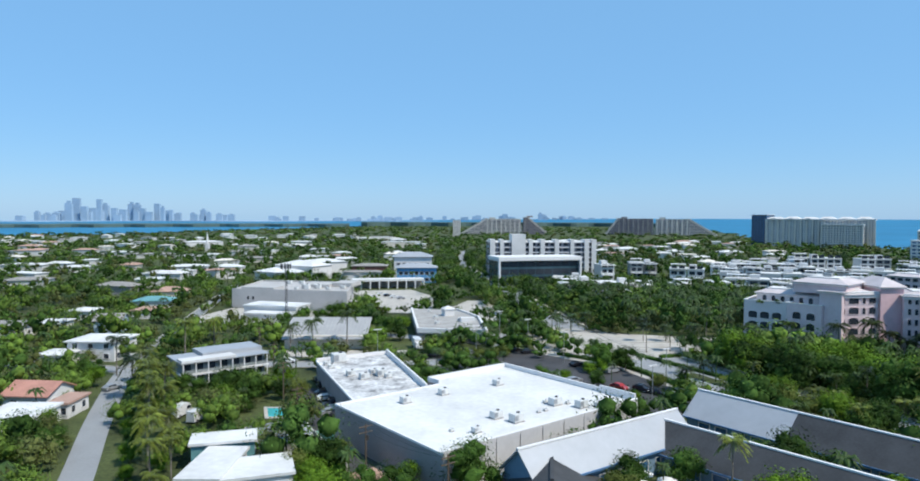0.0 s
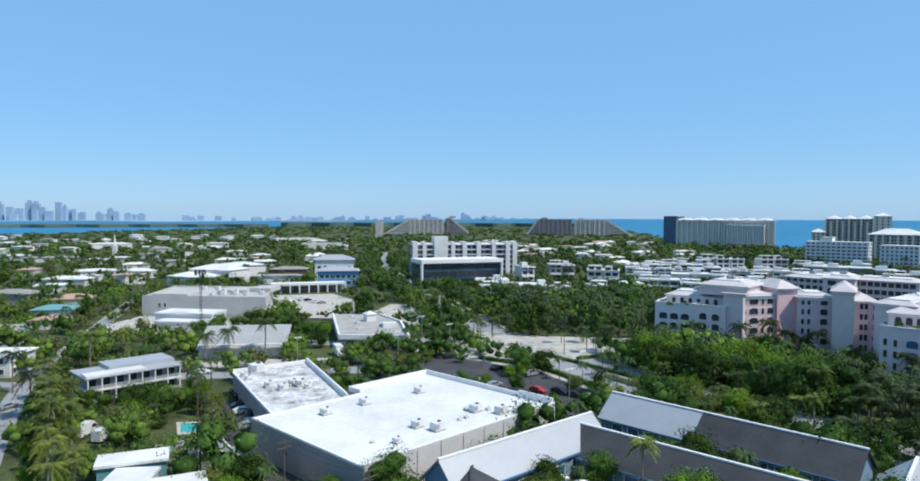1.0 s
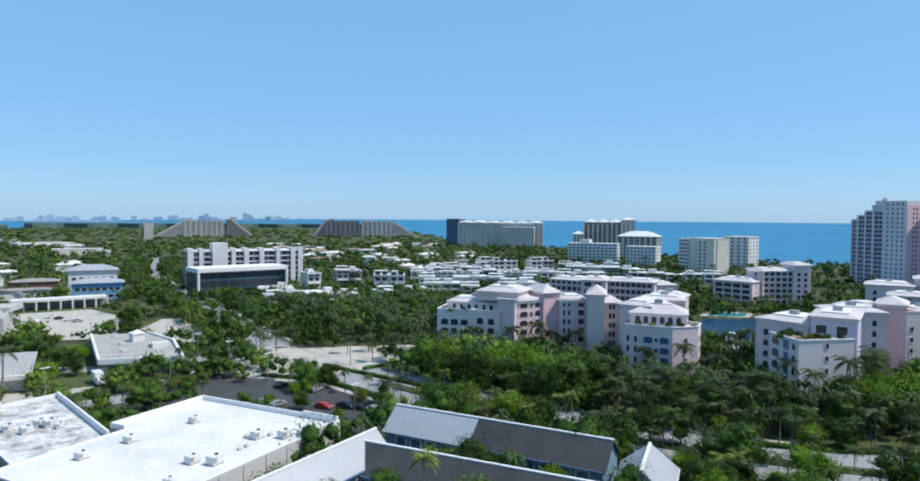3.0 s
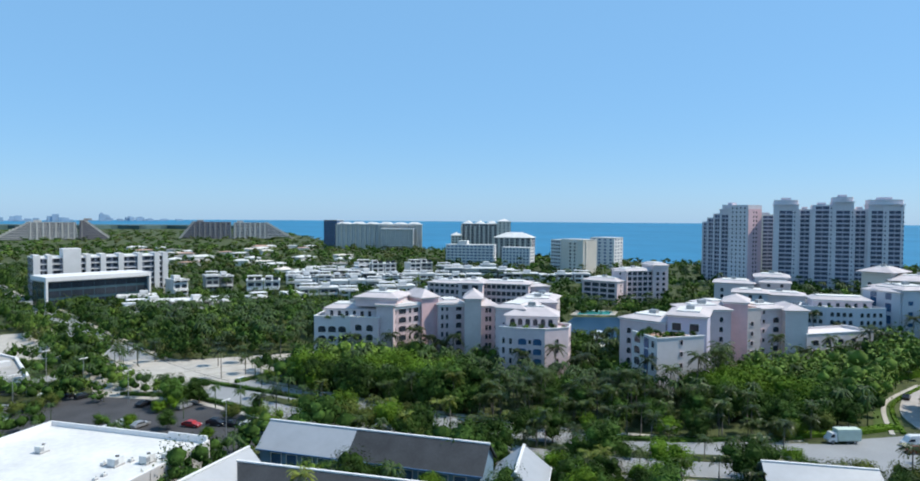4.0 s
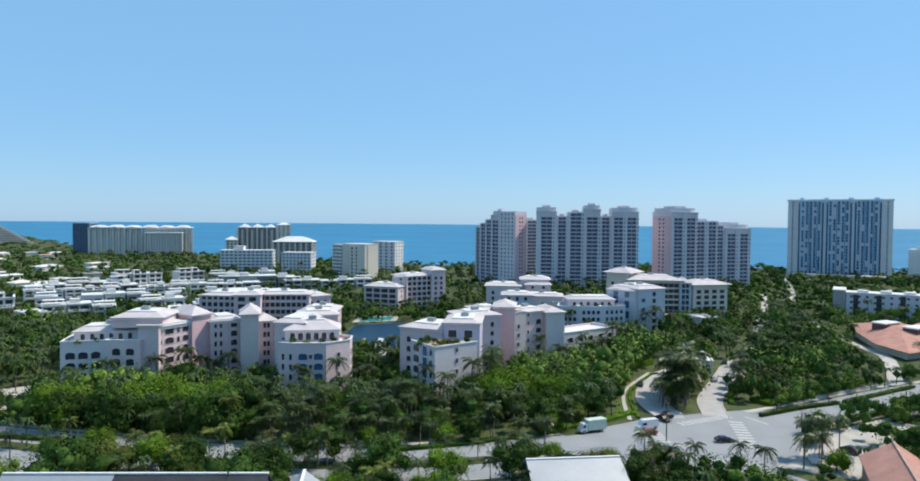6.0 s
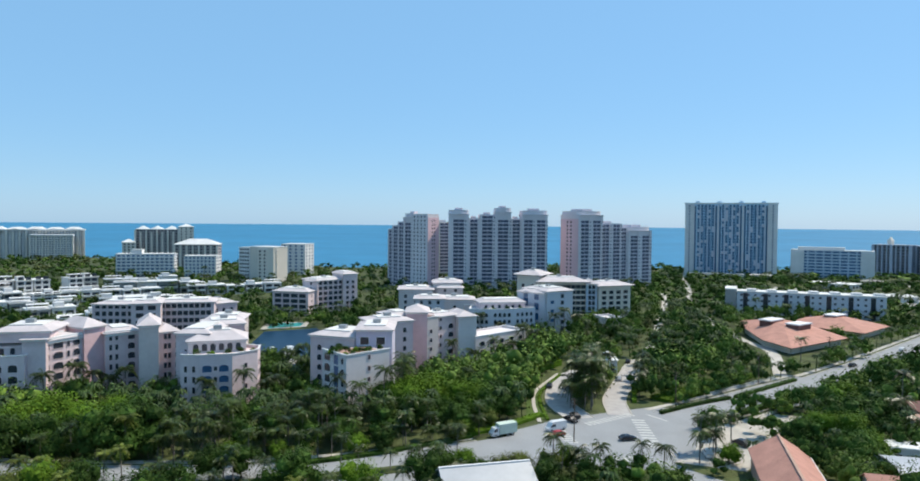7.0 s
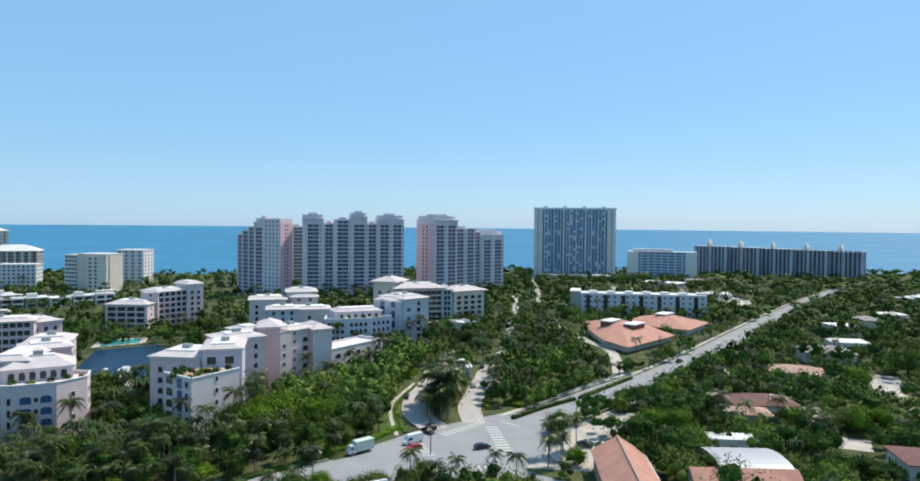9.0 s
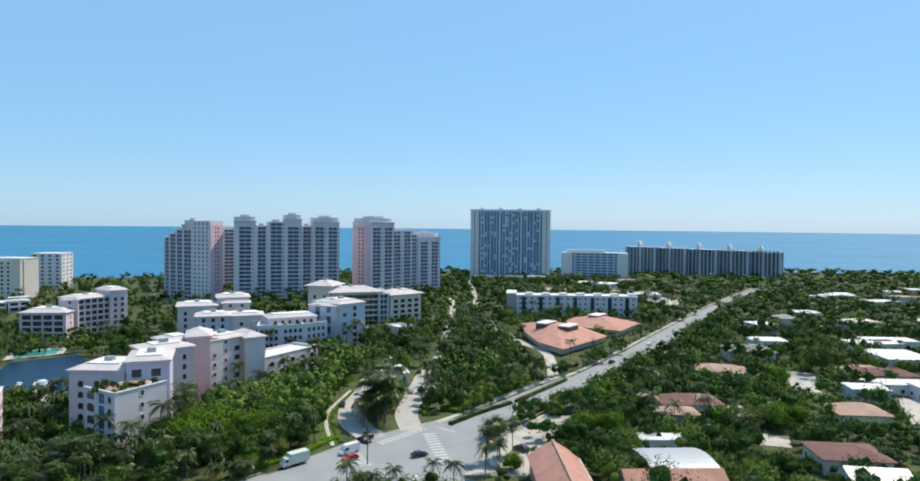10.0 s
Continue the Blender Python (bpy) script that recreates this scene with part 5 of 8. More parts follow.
    pb("apartment_block", (443.2, 422), (469.7, 434.3), 18, 29, 9, 8, BEIGEWALL, "beige seaside apartment block", 0.5, GLASS)
    pb("apartment_block", (509.5, 479.5), (518.1, 455.3), 24, 31, 9, 4, WHITEWALL, "white seaside apartment block with a blank end wall", 0.4, BLUEGLASS)
    # long blocks by the park
    ob, fr = pb("apartment_block", (791.3, 20.7), (789.9, -54.9), 18, 29, 9, 10, BLUEGREYWALL, "seafront apartment block with white end bays", 0.8, BLUEGLASS)
    for a in (-0.5, fr.w - 12):
        g = Geo()
        g.box(fr, a, a + 12.5, -1.5, 0, 0, 29)
        part("end_bay", g, WHITEWALL, ob)
    g = Geo()
    g.box(fr, 6, fr.w - 26, 4, 12, 29.6, 32.5)
    part("roof_room", g, WHITEWALL, ob)
    # parking deck at the foot of the slab
    pb("parking_deck", (712, 112), (724, 36), 16, 4.6, 1, 9, WHITEWALL, "low white parking deck under the blue slab", 0.8, GLASS, roof=HALLROOF)
    ob = thing("apartment_block", 865, -150, "long stepped seafront apartment block with white piers", "building")
    base = Frame((879.8, -58.7), (850.0, -236.3))
    for k in range(5):
        fr = Frame(base(base.w * k / 5, 7.0), base(base.w * (k + 1) / 5, -5.0))
        high = 34 - 0.8 * k
        g = Geo()
        g.box(fr, 0, fr.w, 0, 16, 0, high, False)
        part("wall", g, DARKBAND, ob)
        g = Geo()
        g.box(fr, -0.4, fr.w + 0.4, -1.6, 16.4, high, high + 0.7)
        part("roof", g, FARPIER, ob)
        window_rows(ob, fr, 0.6, fr.w - 0.6, [3.3 * f + 1.0 for f in range(10)], 8, 0.6, 1.9, GLASS)
        for i in range(9):
            g = Geo()
            wide = 1.5 if i % 4 == 0 else 0.55
            g.box(fr, fr.w * i / 8 - wide, fr.w * i / 8 + wide, -1.4, 0, 0, high)
            part("pier", g, FARPIER, ob)
        f2 = Frame(fr(fr.w * 0.32, 5), fr(fr.w * 0.42, 5))
        g = Geo()
        g.box(f2, 0, f2.w, 0, 8, high + 0.704, high + 4.0, False)
        g.hip(f2, 0, f2.w, 0, 8, high + 4.3, 4.5, 0.4)
        part("lift_house", g, BEIGEWALL, ob)
        keep_clear([fr(0, -4), fr(fr.w, -4), fr(fr.w, 20), fr(0, 20)], 2)
    for rim in ([(604, -24), (648, -32), (618, -62), (566, -86), (528, -76)], [(772, -62), (774, -70), (690, -98), (622, -106), (620, -98), (690, -88)], [(636, 66), (660, 60), (648, 10), (616, 14)]):
        g = Geo()
        g.prism(rim, -0.1, 0.04)
        structure("car_park", g, PAVING, "pale concrete car park near the shore", "car park")
        keep_clear(rim, 3)
    pb("beach_pavilion", (668, 4), (654, -30), 22, 4.2, 1, 6, WHITEWALL, "low white-roofed beach pavilion", 0.6, GLASS)
    pb("garage_row", (496, 58), (500, 44), 8, 3.2, 1, 0, WHITEWALL, "low white garage roof among trees")
    # low pale flats with stair recesses
    ob, fr = pb("apartment_block", (444.6, 40.3), (455.2, -39.2), 13, 13.4, 4, 20, PALEBLUEWALL, "long low pale blue apartment block with dark stairwells", 0.34, GLASS, wh=0.36)
    for i in range(7):
        g = Geo()
        g.box(fr, fr.w * (i + 0.42) / 7 - 1.3, fr.w * (i + 0.42) / 7 + 1.3, -0.12, 0.2, 0.2, 12.8)
        part("stairwell", g, GLASS, ob)
        g = Geo()
        g.box(fr, fr.w * (i + 0.75) / 7 - 2.6, fr.w * (i + 0.75) / 7 + 2.6, 2, 8, 14.0, 15.2)
        part("roof_hatch", g, WHITEWALL, ob)
    pb("apartment_block", (444, 47), (444.6, 40.6), 20, 14.6, 4, 0, GREYWALL, "dark flank of the low apartment block")
    for p, q, hi, m, lo, up, label in (((1, 1600), (150, 1590), 37, FARBEIGE, 62, 4, "long beige apartment terrace with a stepped end"), ((150, 1588), (213, 1585), 41, FARBROWN, 3, 50, "dark apartment terrace with a steep ribbed slope"),
                                       ((341, 1562), (450, 1530), 39, FARBROWN, 30, 4, "dark brown stepped apartment terrace"), ((450, 1528), (581, 1490), 38, FARBEIGE, 2, 60, "beige stepped apartment terrace")):
        stepped_terrace(p, q, hi, m, lo, up, label)
    pb("tower_block", (-15, 1405), (1, 1405), 12, 34, 10, 4, FARBEIGE, "lone grey apartment tower beyond the trees", 0.5, GLASS)


def townhouses():
    """White flat-roofed town houses in staggered rows."""
    rng = random.Random(11)
    rows = [((53, 345), (142, 343), 9, 8.0, GREYWALL), ((56, 395), (76, 392), 2, 8, WHITEWALL), ((78.5, 411), (106, 415), 3, 14.5, CREAMWALL), ((110, 425), (136, 422), 3, 15, GREYWALL), ((127, 399), (156, 389), 3, 13.6, WHITEWALL),
            ((167, 438), (246, 411), 8, 11, WHITEWALL), ((235, 463), (296, 451), 6, 17, WHITEWALL), ((150, 372), (215, 345), 6, 8, WHITEWALL), ((160, 405), (235, 375), 7, 9, WHITEWALL), ((180, 470), (240, 455), 5, 11, GREYWALL),
            ((255, 430), (320, 395), 6, 9, WHITEWALL), ((300, 440), (350, 410), 4, 10, WHITEWALL), ((240, 390), (300, 355), 5, 7, WHITEWALL), ((300, 500), (370, 460), 6, 9, WHITEWALL), ((330, 400), (385, 360), 5, 8, WHITEWALL), ((195, 330), (230, 312), 3, 7, WHITEWALL)]
    for p, q, n, h, wall in rows:
        fr = Frame(p, q)
        for i in range(n):
            a0, a1 = fr.w * i / n, fr.w * (i + 0.93) / n
            back = rng.uniform(-3, 3)
            if rng.random() < 0.12:
                continue
            # the grey-green skin puts a white wall's shade into its colour
            skin = rng.choice((wall, GREYWALL, SHADEWALL, WHITEWALL, WHITEWALL))
            hh = h * 0.86 + rng.uniform(-1.6, 0.8)
            ob = thing("town_house", *fr((a0 + a1) / 2, 0), "white flat-roofed town house in a terrace", "house", "town houses")
            g = Geo()
            g.box(fr, a0, a1, back, back + 13, 0, hh, False)
            part("wall", g, skin, ob)
            g = Geo()
            over = rng.choice((0.4, 0.6, 1.6))
            g.box(fr, a0 - 0.3, a1 + 0.3, back - over, back + 13.3, hh, hh + 0.7)
            part("roof", g, WHITEROOF, ob)
            if i % 2:
                g = Geo()
                g.box(fr, a0 + 1, a0 + (a1 - a0) * 0.55, back + 2, back + 7, hh + 0.7, hh + 3.0)
                part("roof_room", g, WHITEWALL, ob)
            elif rng.random() < 0.6:
                g = Geo()
                for a in (a0 + 0.8, a1 - 0.8):
                    for b in (back + 1, back + 6):
                        g.box(fr, a - 0.12, a + 0.12, b - 0.12, b + 0.12, hh + 0.7, hh + 2.9)
                g.box(fr, a0 + 0.4, a1 - 0.4, back + 0.6, back + 6.4, hh + 2.9, hh + 3.15)
                part("pergola", g, WHITETRIM, ob)
            if hh > 6:
                g = Geo()
                g.box(fr, a0 + 0.3, a1 - 0.3, back - 1.3, back, hh * 0.5 - 0.2, hh * 0.5 + 0.9)
                part("balcony", g, WHITETRIM, ob)
            window_rows(ob, Frame(fr(a0, back), fr(a1, back)), 0.4, a1 - a0 - 0.4, [0.8 + 3.3 * k for k in range(max(1, int(h / 3.4)))], 2, 0.75, 2.1, GLASS)
            keep_clear([fr(a0, back), fr(a1, back), fr(a1, back + 13), fr(a0, back + 13)], 2.5)


HOUSES = [
    (-106, 195, 14, 12, -3, 5.6, 1.2, WHITEROOF, WHITEWALL, "hip", "white two-storey house with a bright white roof"),
    (-114, 187, 8, 8, 1, 3, 0.8, WHITEROOF, WHITEWALL, "hip", "low white house annex with a white roof"),
    (-93, 145, 10, 9, -5, 3.6, 2, REDTILE, WHITEWALL, "gable", "white bungalow with a terracotta gable roof"),
    (-83, 139, 4, 8, 1, 3, 0.4, SALMONTILE, WHITEWALL, "flat", "low flat-roofed salmon outbuilding"),
    (-181, 351, 21, 10, -14, 5, 1.8, GREYTILE, GREYWALL, "hip", "grey two-storey house with a grey hipped roof"),
    (-147, 335, 16, 11, 11, 4, 2, SALMONTILE, WHITEWALL, "hip", "white house with a salmon tiled roof"),
    (-136, 293, 15, 10, 9, 4.6, 1.6, TEALROOF, WHITEWALL, "hip", "white house with a faded teal roof"),
    (-128, 271, 11, 7, 1, 3.4, 1.2, SALMONTILE, WHITEWALL, "hip", "small white house with a salmon roof"),
    (-147, 236, 11, 10, 1, 4, 0.5, WHITEROOF, WHITEWALL, "hip", "white bungalow with a low white roof"),
    (-158, 231, 16, 10, 1, 4, 0.8, GREYTILE, WHITEWALL, "hip", "tan-roofed bungalow among trees"),
    (-126, 238, 9, 9, 10, 5, 1.8, GREYTILE, BLUEGREYWALL, "gable", "blue-grey gabled house among trees"),
    (-153, 268, 9, 9, 1, 3.6, 1, WHITEROOF, WHITEWALL, "hip", "small white bungalow among trees"),
    (-332, 506, 31, 16, 2, 4.5, 1, WHITEROOF, WHITEWALL, "hip", "wide white-roofed house among trees"),
    (-253, 386, 23, 14, 11, 4.5, 1.5, GREYTILE, WHITEWALL, "hip", "wide grey-roofed house among trees"),
    (-284, 493, 24, 14, 16, 4, 1, WHITEROOF, WHITEWALL, "hip", "wide white-roofed house among trees"),
    (-349, 677, 21, 14, 3, 5, 1, WHITEROOF, WHITEWALL, "hip", "white-roofed house among trees"),
    (-309, 660, 45, 14, 16, 4, 1, GREYTILE, WHITEWALL, "hip", "long grey-roofed house among trees"),
    (-256, 514, 12, 12, 2, 4, 2, SALMONTILE, CREAMWALL, "hip", "cream house with an orange tile roof"),
    (-198, 483, 24, 16, 16, 5.5, 1.2, WHITEROOF, WHITEWALL, "hip", "large white house with a white roof"),
    (-193, 465, 12, 8, 2, 3.5, 0.5, WHITEROOF, WHITEWALL, "flat", "low white annex of a house"),
    (-359, 925, 48, 20, 31, 6, 1.5, WHITEROOF, WHITEWALL, "hip", "white church hall with a pale roof"),
    (-248, 657, 19, 12, 3, 4, 1, WHITEROOF, WHITEWALL, "hip", "white-roofed house among trees"),
    (-254, 794, 22, 14, 4, 6, 2, GREYTILE, CREAMWALL, "hip", "cream house with a brown-grey roof"),
    (-182, 604, 30, 12, 3, 4, 1.2, GREYTILE, CREAMWALL, "hip", "low house with a grey roof"),
    (-181, 506, 22, 12, 55, 4, 1, WHITEROOF, WHITEWALL, "hip", "white-roofed house among trees"),
    (-121, 432, 18, 18, -27, 6, 2.5, WHITEROOF, WHITEWALL, "hip", "pale school wing with a pale white roof"),
    (-106, 447, 32, 20, -27, 9, 3, WHITEROOF, WHITEWALL, "hip", "pale school hall with a pale white roof"),
    (-103, 499, 29, 22, 29, 8, 2, WHITEROOF, WHITEWALL, "hip", "pale school hall with a pale white roof"),
    (-110, 426, 16, 12, 2, 6, 2, WHITEROOF, GREYWALL, "hip", "pale school wing with a pale white roof"),
    (-66, 484, 25, 14, 2, 6, 1.6, GREYTILE, BROWNTILE, "hip", "brown two-storey house with a pale roof"),
    (-163, 769, 21, 14, 3, 4, 1, WHITEROOF, WHITEWALL, "hip", "white-roofed house among trees"),
    (-233, 970, 29, 14, 4, 5, 1, WHITEROOF, WHITEWALL, "hip", "white-roofed house among trees"),
    (-153, 1153, 72, 16, 32, 6, 0.6, WHITEROOF, WHITEWALL, "flat", "long white flat-roofed school block"),
    (-81, 910, 53, 18, 4, 7, 0.6, WHITEROOF, CREAMWALL, "flat", "long cream flat-roofed school block"),
    (-38, 101, 6, 13, 0, 3.6, 0.3, WHITEROOF, WHITEWALL, "flat", "white flat-roofed bungalow beside trees"),
    (-40, 111, 10, 5, 16, 4.2, 0.3, WHITEROOF, TEALROOF, "flat", "turquoise bungalow with a white roof"),
    (-31, 100, 10, 8, 19, 3.4, 0.3, WHITEROOF, WHITEWALL, "flat", "white flat-roofed bungalow wing"),
    (-86, 127, 10, 12, 1, 3.6, 0.3, WHITEROOF, WHITEWALL, "flat", "white flat-roofed bungalow beside trees"),
    (226, -37, 19, 12, -79, 4, 2.2, BROWNTILE, CREAMWALL, "hip", "bungalow with a dark brown tile roof"),
    (214, -32, 11, 8, -82, 3.4, 1.5, SALMONTILE, CREAMWALL, "hip", "bungalow with a salmon tile roof"),
    (278, -58, 19, 12, -99, 4, 2, SALMONTILE, CREAMWALL, "hip", "bungalow with a salmon tile roof"),
    (324, -78, 20, 14, -85, 4.5, 2.4, GREYTILE, WHITEWALL, "hip", "grey-roofed house with solar panels"),
    (354, -94, 16, 12, -85, 4.5, 0.5, WHITEROOF, WHITEWALL, "flat", "white flat-roofed house among trees"),
    (408, -105, 13, 14, -73, 5, 0.5, WHITEROOF, WHITEWALL, "flat", "white flat-roofed house among trees"),
    (440, -127, 11, 14, -85, 5, 2, GREYTILE, CREAMWALL, "hip", "grey-roofed house among dense trees"),
    (288, -113, 16, 11, -85, 4, 2.2, SALMONTILE, WHITEWALL, "hip", "white house with a salmon tile roof"),
    (270, -117, 22, 9, -83, 3.6, 0.4, WHITEROOF, WHITEWALL, "flat", "low white flat-roofed wing"),
    (249, -99, 12, 9, -89, 6, 0.4, WHITEROOF, BLUEGREYWALL, "flat", "modern pale blue two-storey house"),
    (225, -87, 15, 12, -84, 4, 2.4, SALMONTILE, CREAMWALL, "hip", "house with a salmon hipped roof"),
    (183, -69, 16, 13, -86, 3.8, 2, BROWNTILE, WHITEWALL, "hip", "bungalow with a brown tile roof"),
    (169, -70, 13, 8, -87, 3.6, 1.6, LIGHTMETAL, WHITEWALL, "gable", "house with a grey metal gable roof"),
    (358, -144, 24, 12, -78, 4.5, 0.5, WHITEROOF, WHITEWALL, "flat", "white flat-roofed house among trees"),
    (186, -24, 13, 5, -79, 3.5, 0.4, WHITEROOF, WHITEWALL, "flat", "low white flat-roofed wing"),
    (155, -23, 22, 9, -77, 4, 2.4, REDTILE, WHITEWALL, "gable", "bungalow with a red tile gable roof"),
    (565, -231, 22, 14, -75, 4.5, 1, WHITEROOF, WHITEWALL, "hip", "white-roofed house among trees"),
    (368, -155, 24, 12, -84, 4.5, 0.6, WHITEROOF, WHITEWALL, "flat", "white flat-roofed house among trees"),
    (285, -117, 25, 11, -84, 4, 2, BROWNTILE, CREAMWALL, "hip", "house with a brown tile roof"),
    (325, -141, 20, 24, -84, 4.6, 1.6, WHITEROOF, WHITEWALL, "hip", "large white house with a broad white hipped roof"),
    (262, -128, 16, 10, -84, 4.4, 0.4, WHITEROOF, WHITEWALL, "flat", "white flat-roofed house beside a pale drive"),

]


def suburbs():
    for x, y, w, d, rz, eave, rise, roof, wall, kind, label in HOUSES:
        house(x, y, w, d, rz, eave, rise, roof, wall, label, kind)
    # small far roofs among the trees
    rng = random.Random(21)
    made = 0
    while made < 140:
        az, d = rng.uniform(-40, 0), rng.uniform(430, 1500)
        if made >= 95:
            az, d = rng.uniform(9, 26), rng.uniform(560, 1150)
        if made >= 130:
            az, d = rng.uniform(92, 116), rng.uniform(300, 760)
        x, y = polar(az, d)
        if az > 80 and min(math.hypot(x - p.x, y - p.y) for p in boulevard) < 45 or any(math.hypot(x - h[0], y - h[1]) < 22 for h in HOUSES) or abs(az + 1) < 2 and d > 500:
            continue
        roof = rng.choice((WHITEROOF, WHITEROOF, WHITEROOF, GREYTILE, SALMONTILE, CREAMWALL))
        house(x, y, rng.uniform(12, 26), rng.uniform(9, 14), rng.uniform(-25, 25) - (85 if az > 80 else 0), rng.uniform(3.5, 6), rng.uniform(0.6, 2), roof, WHITEWALL, "pale-roofed house half hidden by trees", "hip")
        made += 1


def civic():
    """The larger low buildings north of the supermarket."""
    ob = thing("market_hall", -78, 318, "broad grey flat-roofed hall with parapets", "building")
    fr = Frame((-104.5, 302), (-50, 291.5))
    rim = [(-104.5, 302), (-50, 291.5), (-54.5, 338), (-104, 347)]
    g = Geo()
    g.prism(rim, 0, 7.6)
    part("wall", g, HALLWALL, ob)
    g = Geo()
    c = Vector((-78, 320))
    g.prism([tuple(c + (Vector(p) - c) * 0.985) for p in rim], 7.6, 7.7)
    part("roof", g, HALLROOF, ob)
    for p, q in zip(rim, rim[1:] + rim[:1]):
        e = Frame(p, q)
        g = Geo()
        g.box(e, 0, e.w, -0.02, 0.4, 7.5, 8.5 if p != rim[0] else 8.9)
        part("parapet", g, HALLWALL, ob)
    for a0, a1, b0, b1, h in ((4, 20, 1.0, 12, 1.8), (24, 38, 22, 36, 1.4), (38, 48, 26, 40, 2.0)):
        g = Geo()
        g.box(fr, a0, a1, b0, b1, 7.704, 7.7 + h)
        part("roof_tier", g, HALLROOF, ob)
    keep_clear(rim, 1.5)
    windows(ob, fr, [(8, 4), (10.5, 4)], 1.0, 1.6, trim=HALLWALL)
    for a, b, s in ((30, 14, 2.0), (34.5, 17, 1.8), (12, 34, 1.5), (18, 36, 1.4), (41, 14, 1.2), (26, 12, 1.0), (46, 20, 1.3)):
        hvac(*fr(a, b), 7.7, fr.angle(), s)
    ob, fr = plain_block("shop_wing", (-89, 271), (-66, 265.5), 12, 5, 1, 0, WHITEWALL, "low white stepped annex")
    ob, fr = plain_block("shop_wing", (-86, 262), (-64, 257), 7, 3, 1, 0, WHITEWALL, "low white stepped annex")
    # arcade
    ob = thing("arcade", -42, 385, "long white arcade with open bays", "arcade")
    fr = Frame((-62, 379), (-21, 387))
    g = Geo()
    g.box(fr, 0, fr.w, 0, 9, 4.4, 5.6)
    part("roof", g, WHITEROOF, ob)
    for i in range(9):
        g = Geo()
        g.box(fr, fr.w * i / 8 - 0.35, fr.w * i / 8 + 0.35, 0, 0.7, 0, 4.4)
        part("post", g, WHITEWALL, ob)
    g = Geo()
    g.box(fr, 0, fr.w, 8, 9, 0, 4.4)
    part("wall", g, GREYWALL, ob)
    keep_clear([fr(0, 0), fr(fr.w, 0), fr(fr.w, 9), fr(0, 9)], 1)
    # bright blue house
    ob = thing("blue_building", -26, 425, "bright blue three-storey building with pale roofs", "building")
    f = block(ob, (-40, 417), (-15, 419), 14, 9.5, mat("bright_blue_paint", (0.15, 0.40, 0.72), 0.6, 0.1, 0.2))
    hip_roof(ob, f, 14, 9.5, 2.4, LIGHTMETAL, 1.2)
    windows(ob, f, grid(1, f.w - 1, 7, [1.2, 5.2]), 2.4, 2.0)
    f = block(ob, (-44, 440), (-19, 442), 14, 15.0, WHITEWALL)
    hip_roof(ob, f, 14, 15.0, 3.0, LIGHTMETAL, 1.2)
    windows(ob, f, grid(1, f.w - 1, 6, [1.2, 5.2, 9.2]), 2.2, 2.0)
    # long sloped grey roof behind palms
    ob = thing("long_shed", -44, 212, "low building with a broad sloping grey roof", "building")
    fr = Frame((-55.5, 207), (-30, 207.5))
    g = Geo()
    g.box(fr, 0, fr.w, 1, 15, 0, 4.2)
    part("wall", g, CREAMWALL, ob)
    g = Geo()
    q = [(*fr(-0.6, -0.6), 3.4), (*fr(fr.w + 0.6, -0.6), 3.4), (*fr(fr.w + 0.6, 15), 8.0), (*fr(-0.6, 15), 8.0)]
    g.poly(q)
    g.poly([(x, y, z - 0.3) for x, y, z in q[::-1]])
    g.poly([q[0], q[1], (*q[1][:2], 3.1), (*q[0][:2], 3.1)][::-1])
    part("roof", g, GREYMETAL, ob)
    for k in range(22):
        g = Geo()
        a = -0.4 + (fr.w + 0.8) * k / 21
        g.poly([(*fr(a, -0.6), 3.404), (*fr(a + 0.12, -0.6), 3.404), (*fr(a + 0.12, 15), 8.004), (*fr(a, 15), 8.004)])
        for v in range(4):
            x, y, z = g.v[v]
            g.v[v] = (x, y, z + 0.06)
        part("seam", g, HALLROOF, ob)
    keep_clear([fr(0, 0), fr(fr.w, 0), fr(fr.w, 15), fr(0, 15)], 1)
    # tan shop with a white fascia
    ob = thing("corner_shop", -6, 232, "tan flat-roofed shop with white fascia bands", "shop")
    rim = [(-14, 220), (9, 216), (7, 248), (-1, 268), (-20, 272)]
    g = Geo()
    g.prism(rim, 0, 4.0)
    part("wall", g, STOREWALL, ob)
    g = Geo()
    g.prism(rim, 4.0, 4.1)
    part("roof", g, TANROOF, ob)
    for p, q, h in ((rim[0], rim[1], 0.7), (rim[1], rim[2], 0.8), (rim[2], rim[3], 0.6), (rim[4], rim[0], 0.4)):
        e = Frame(p, q)
        g = Geo()
        g.box(e, -0.2, e.w + 0.2, -0.3, 0.5, 3.2, 4.1 + h)
        part("fascia", g, WHITETRIM if p == rim[0] else WHITEWALL, ob)
    windows(ob, Frame(rim[0], rim[1]), [(4, 0.6), (10.5, 0.6), (17, 0.6)], 3.4, 2.2, trim=GREYWALL)
    g = Geo()
    f2 = Frame((0.5, 236), (5.5, 237))
    g.box(f2, 0, f2.w, 0, 3.0, 4.1, 5.6)
    part("roof_box", g, WHITEWALL, ob)
    f2 = Frame((-5.6, 250), (-2.0, 251.5))
    g = Geo()
    g.box(f2, 0, f2.w, 0, 3.6, 4.1, 6.6)
    g.hip(f2, 0, f2.w, 0, 3.6, 6.85, 1.1, 0.3)
    part("cupola", g, WHITEWALL, ob)
    keep_clear(rim, 1)
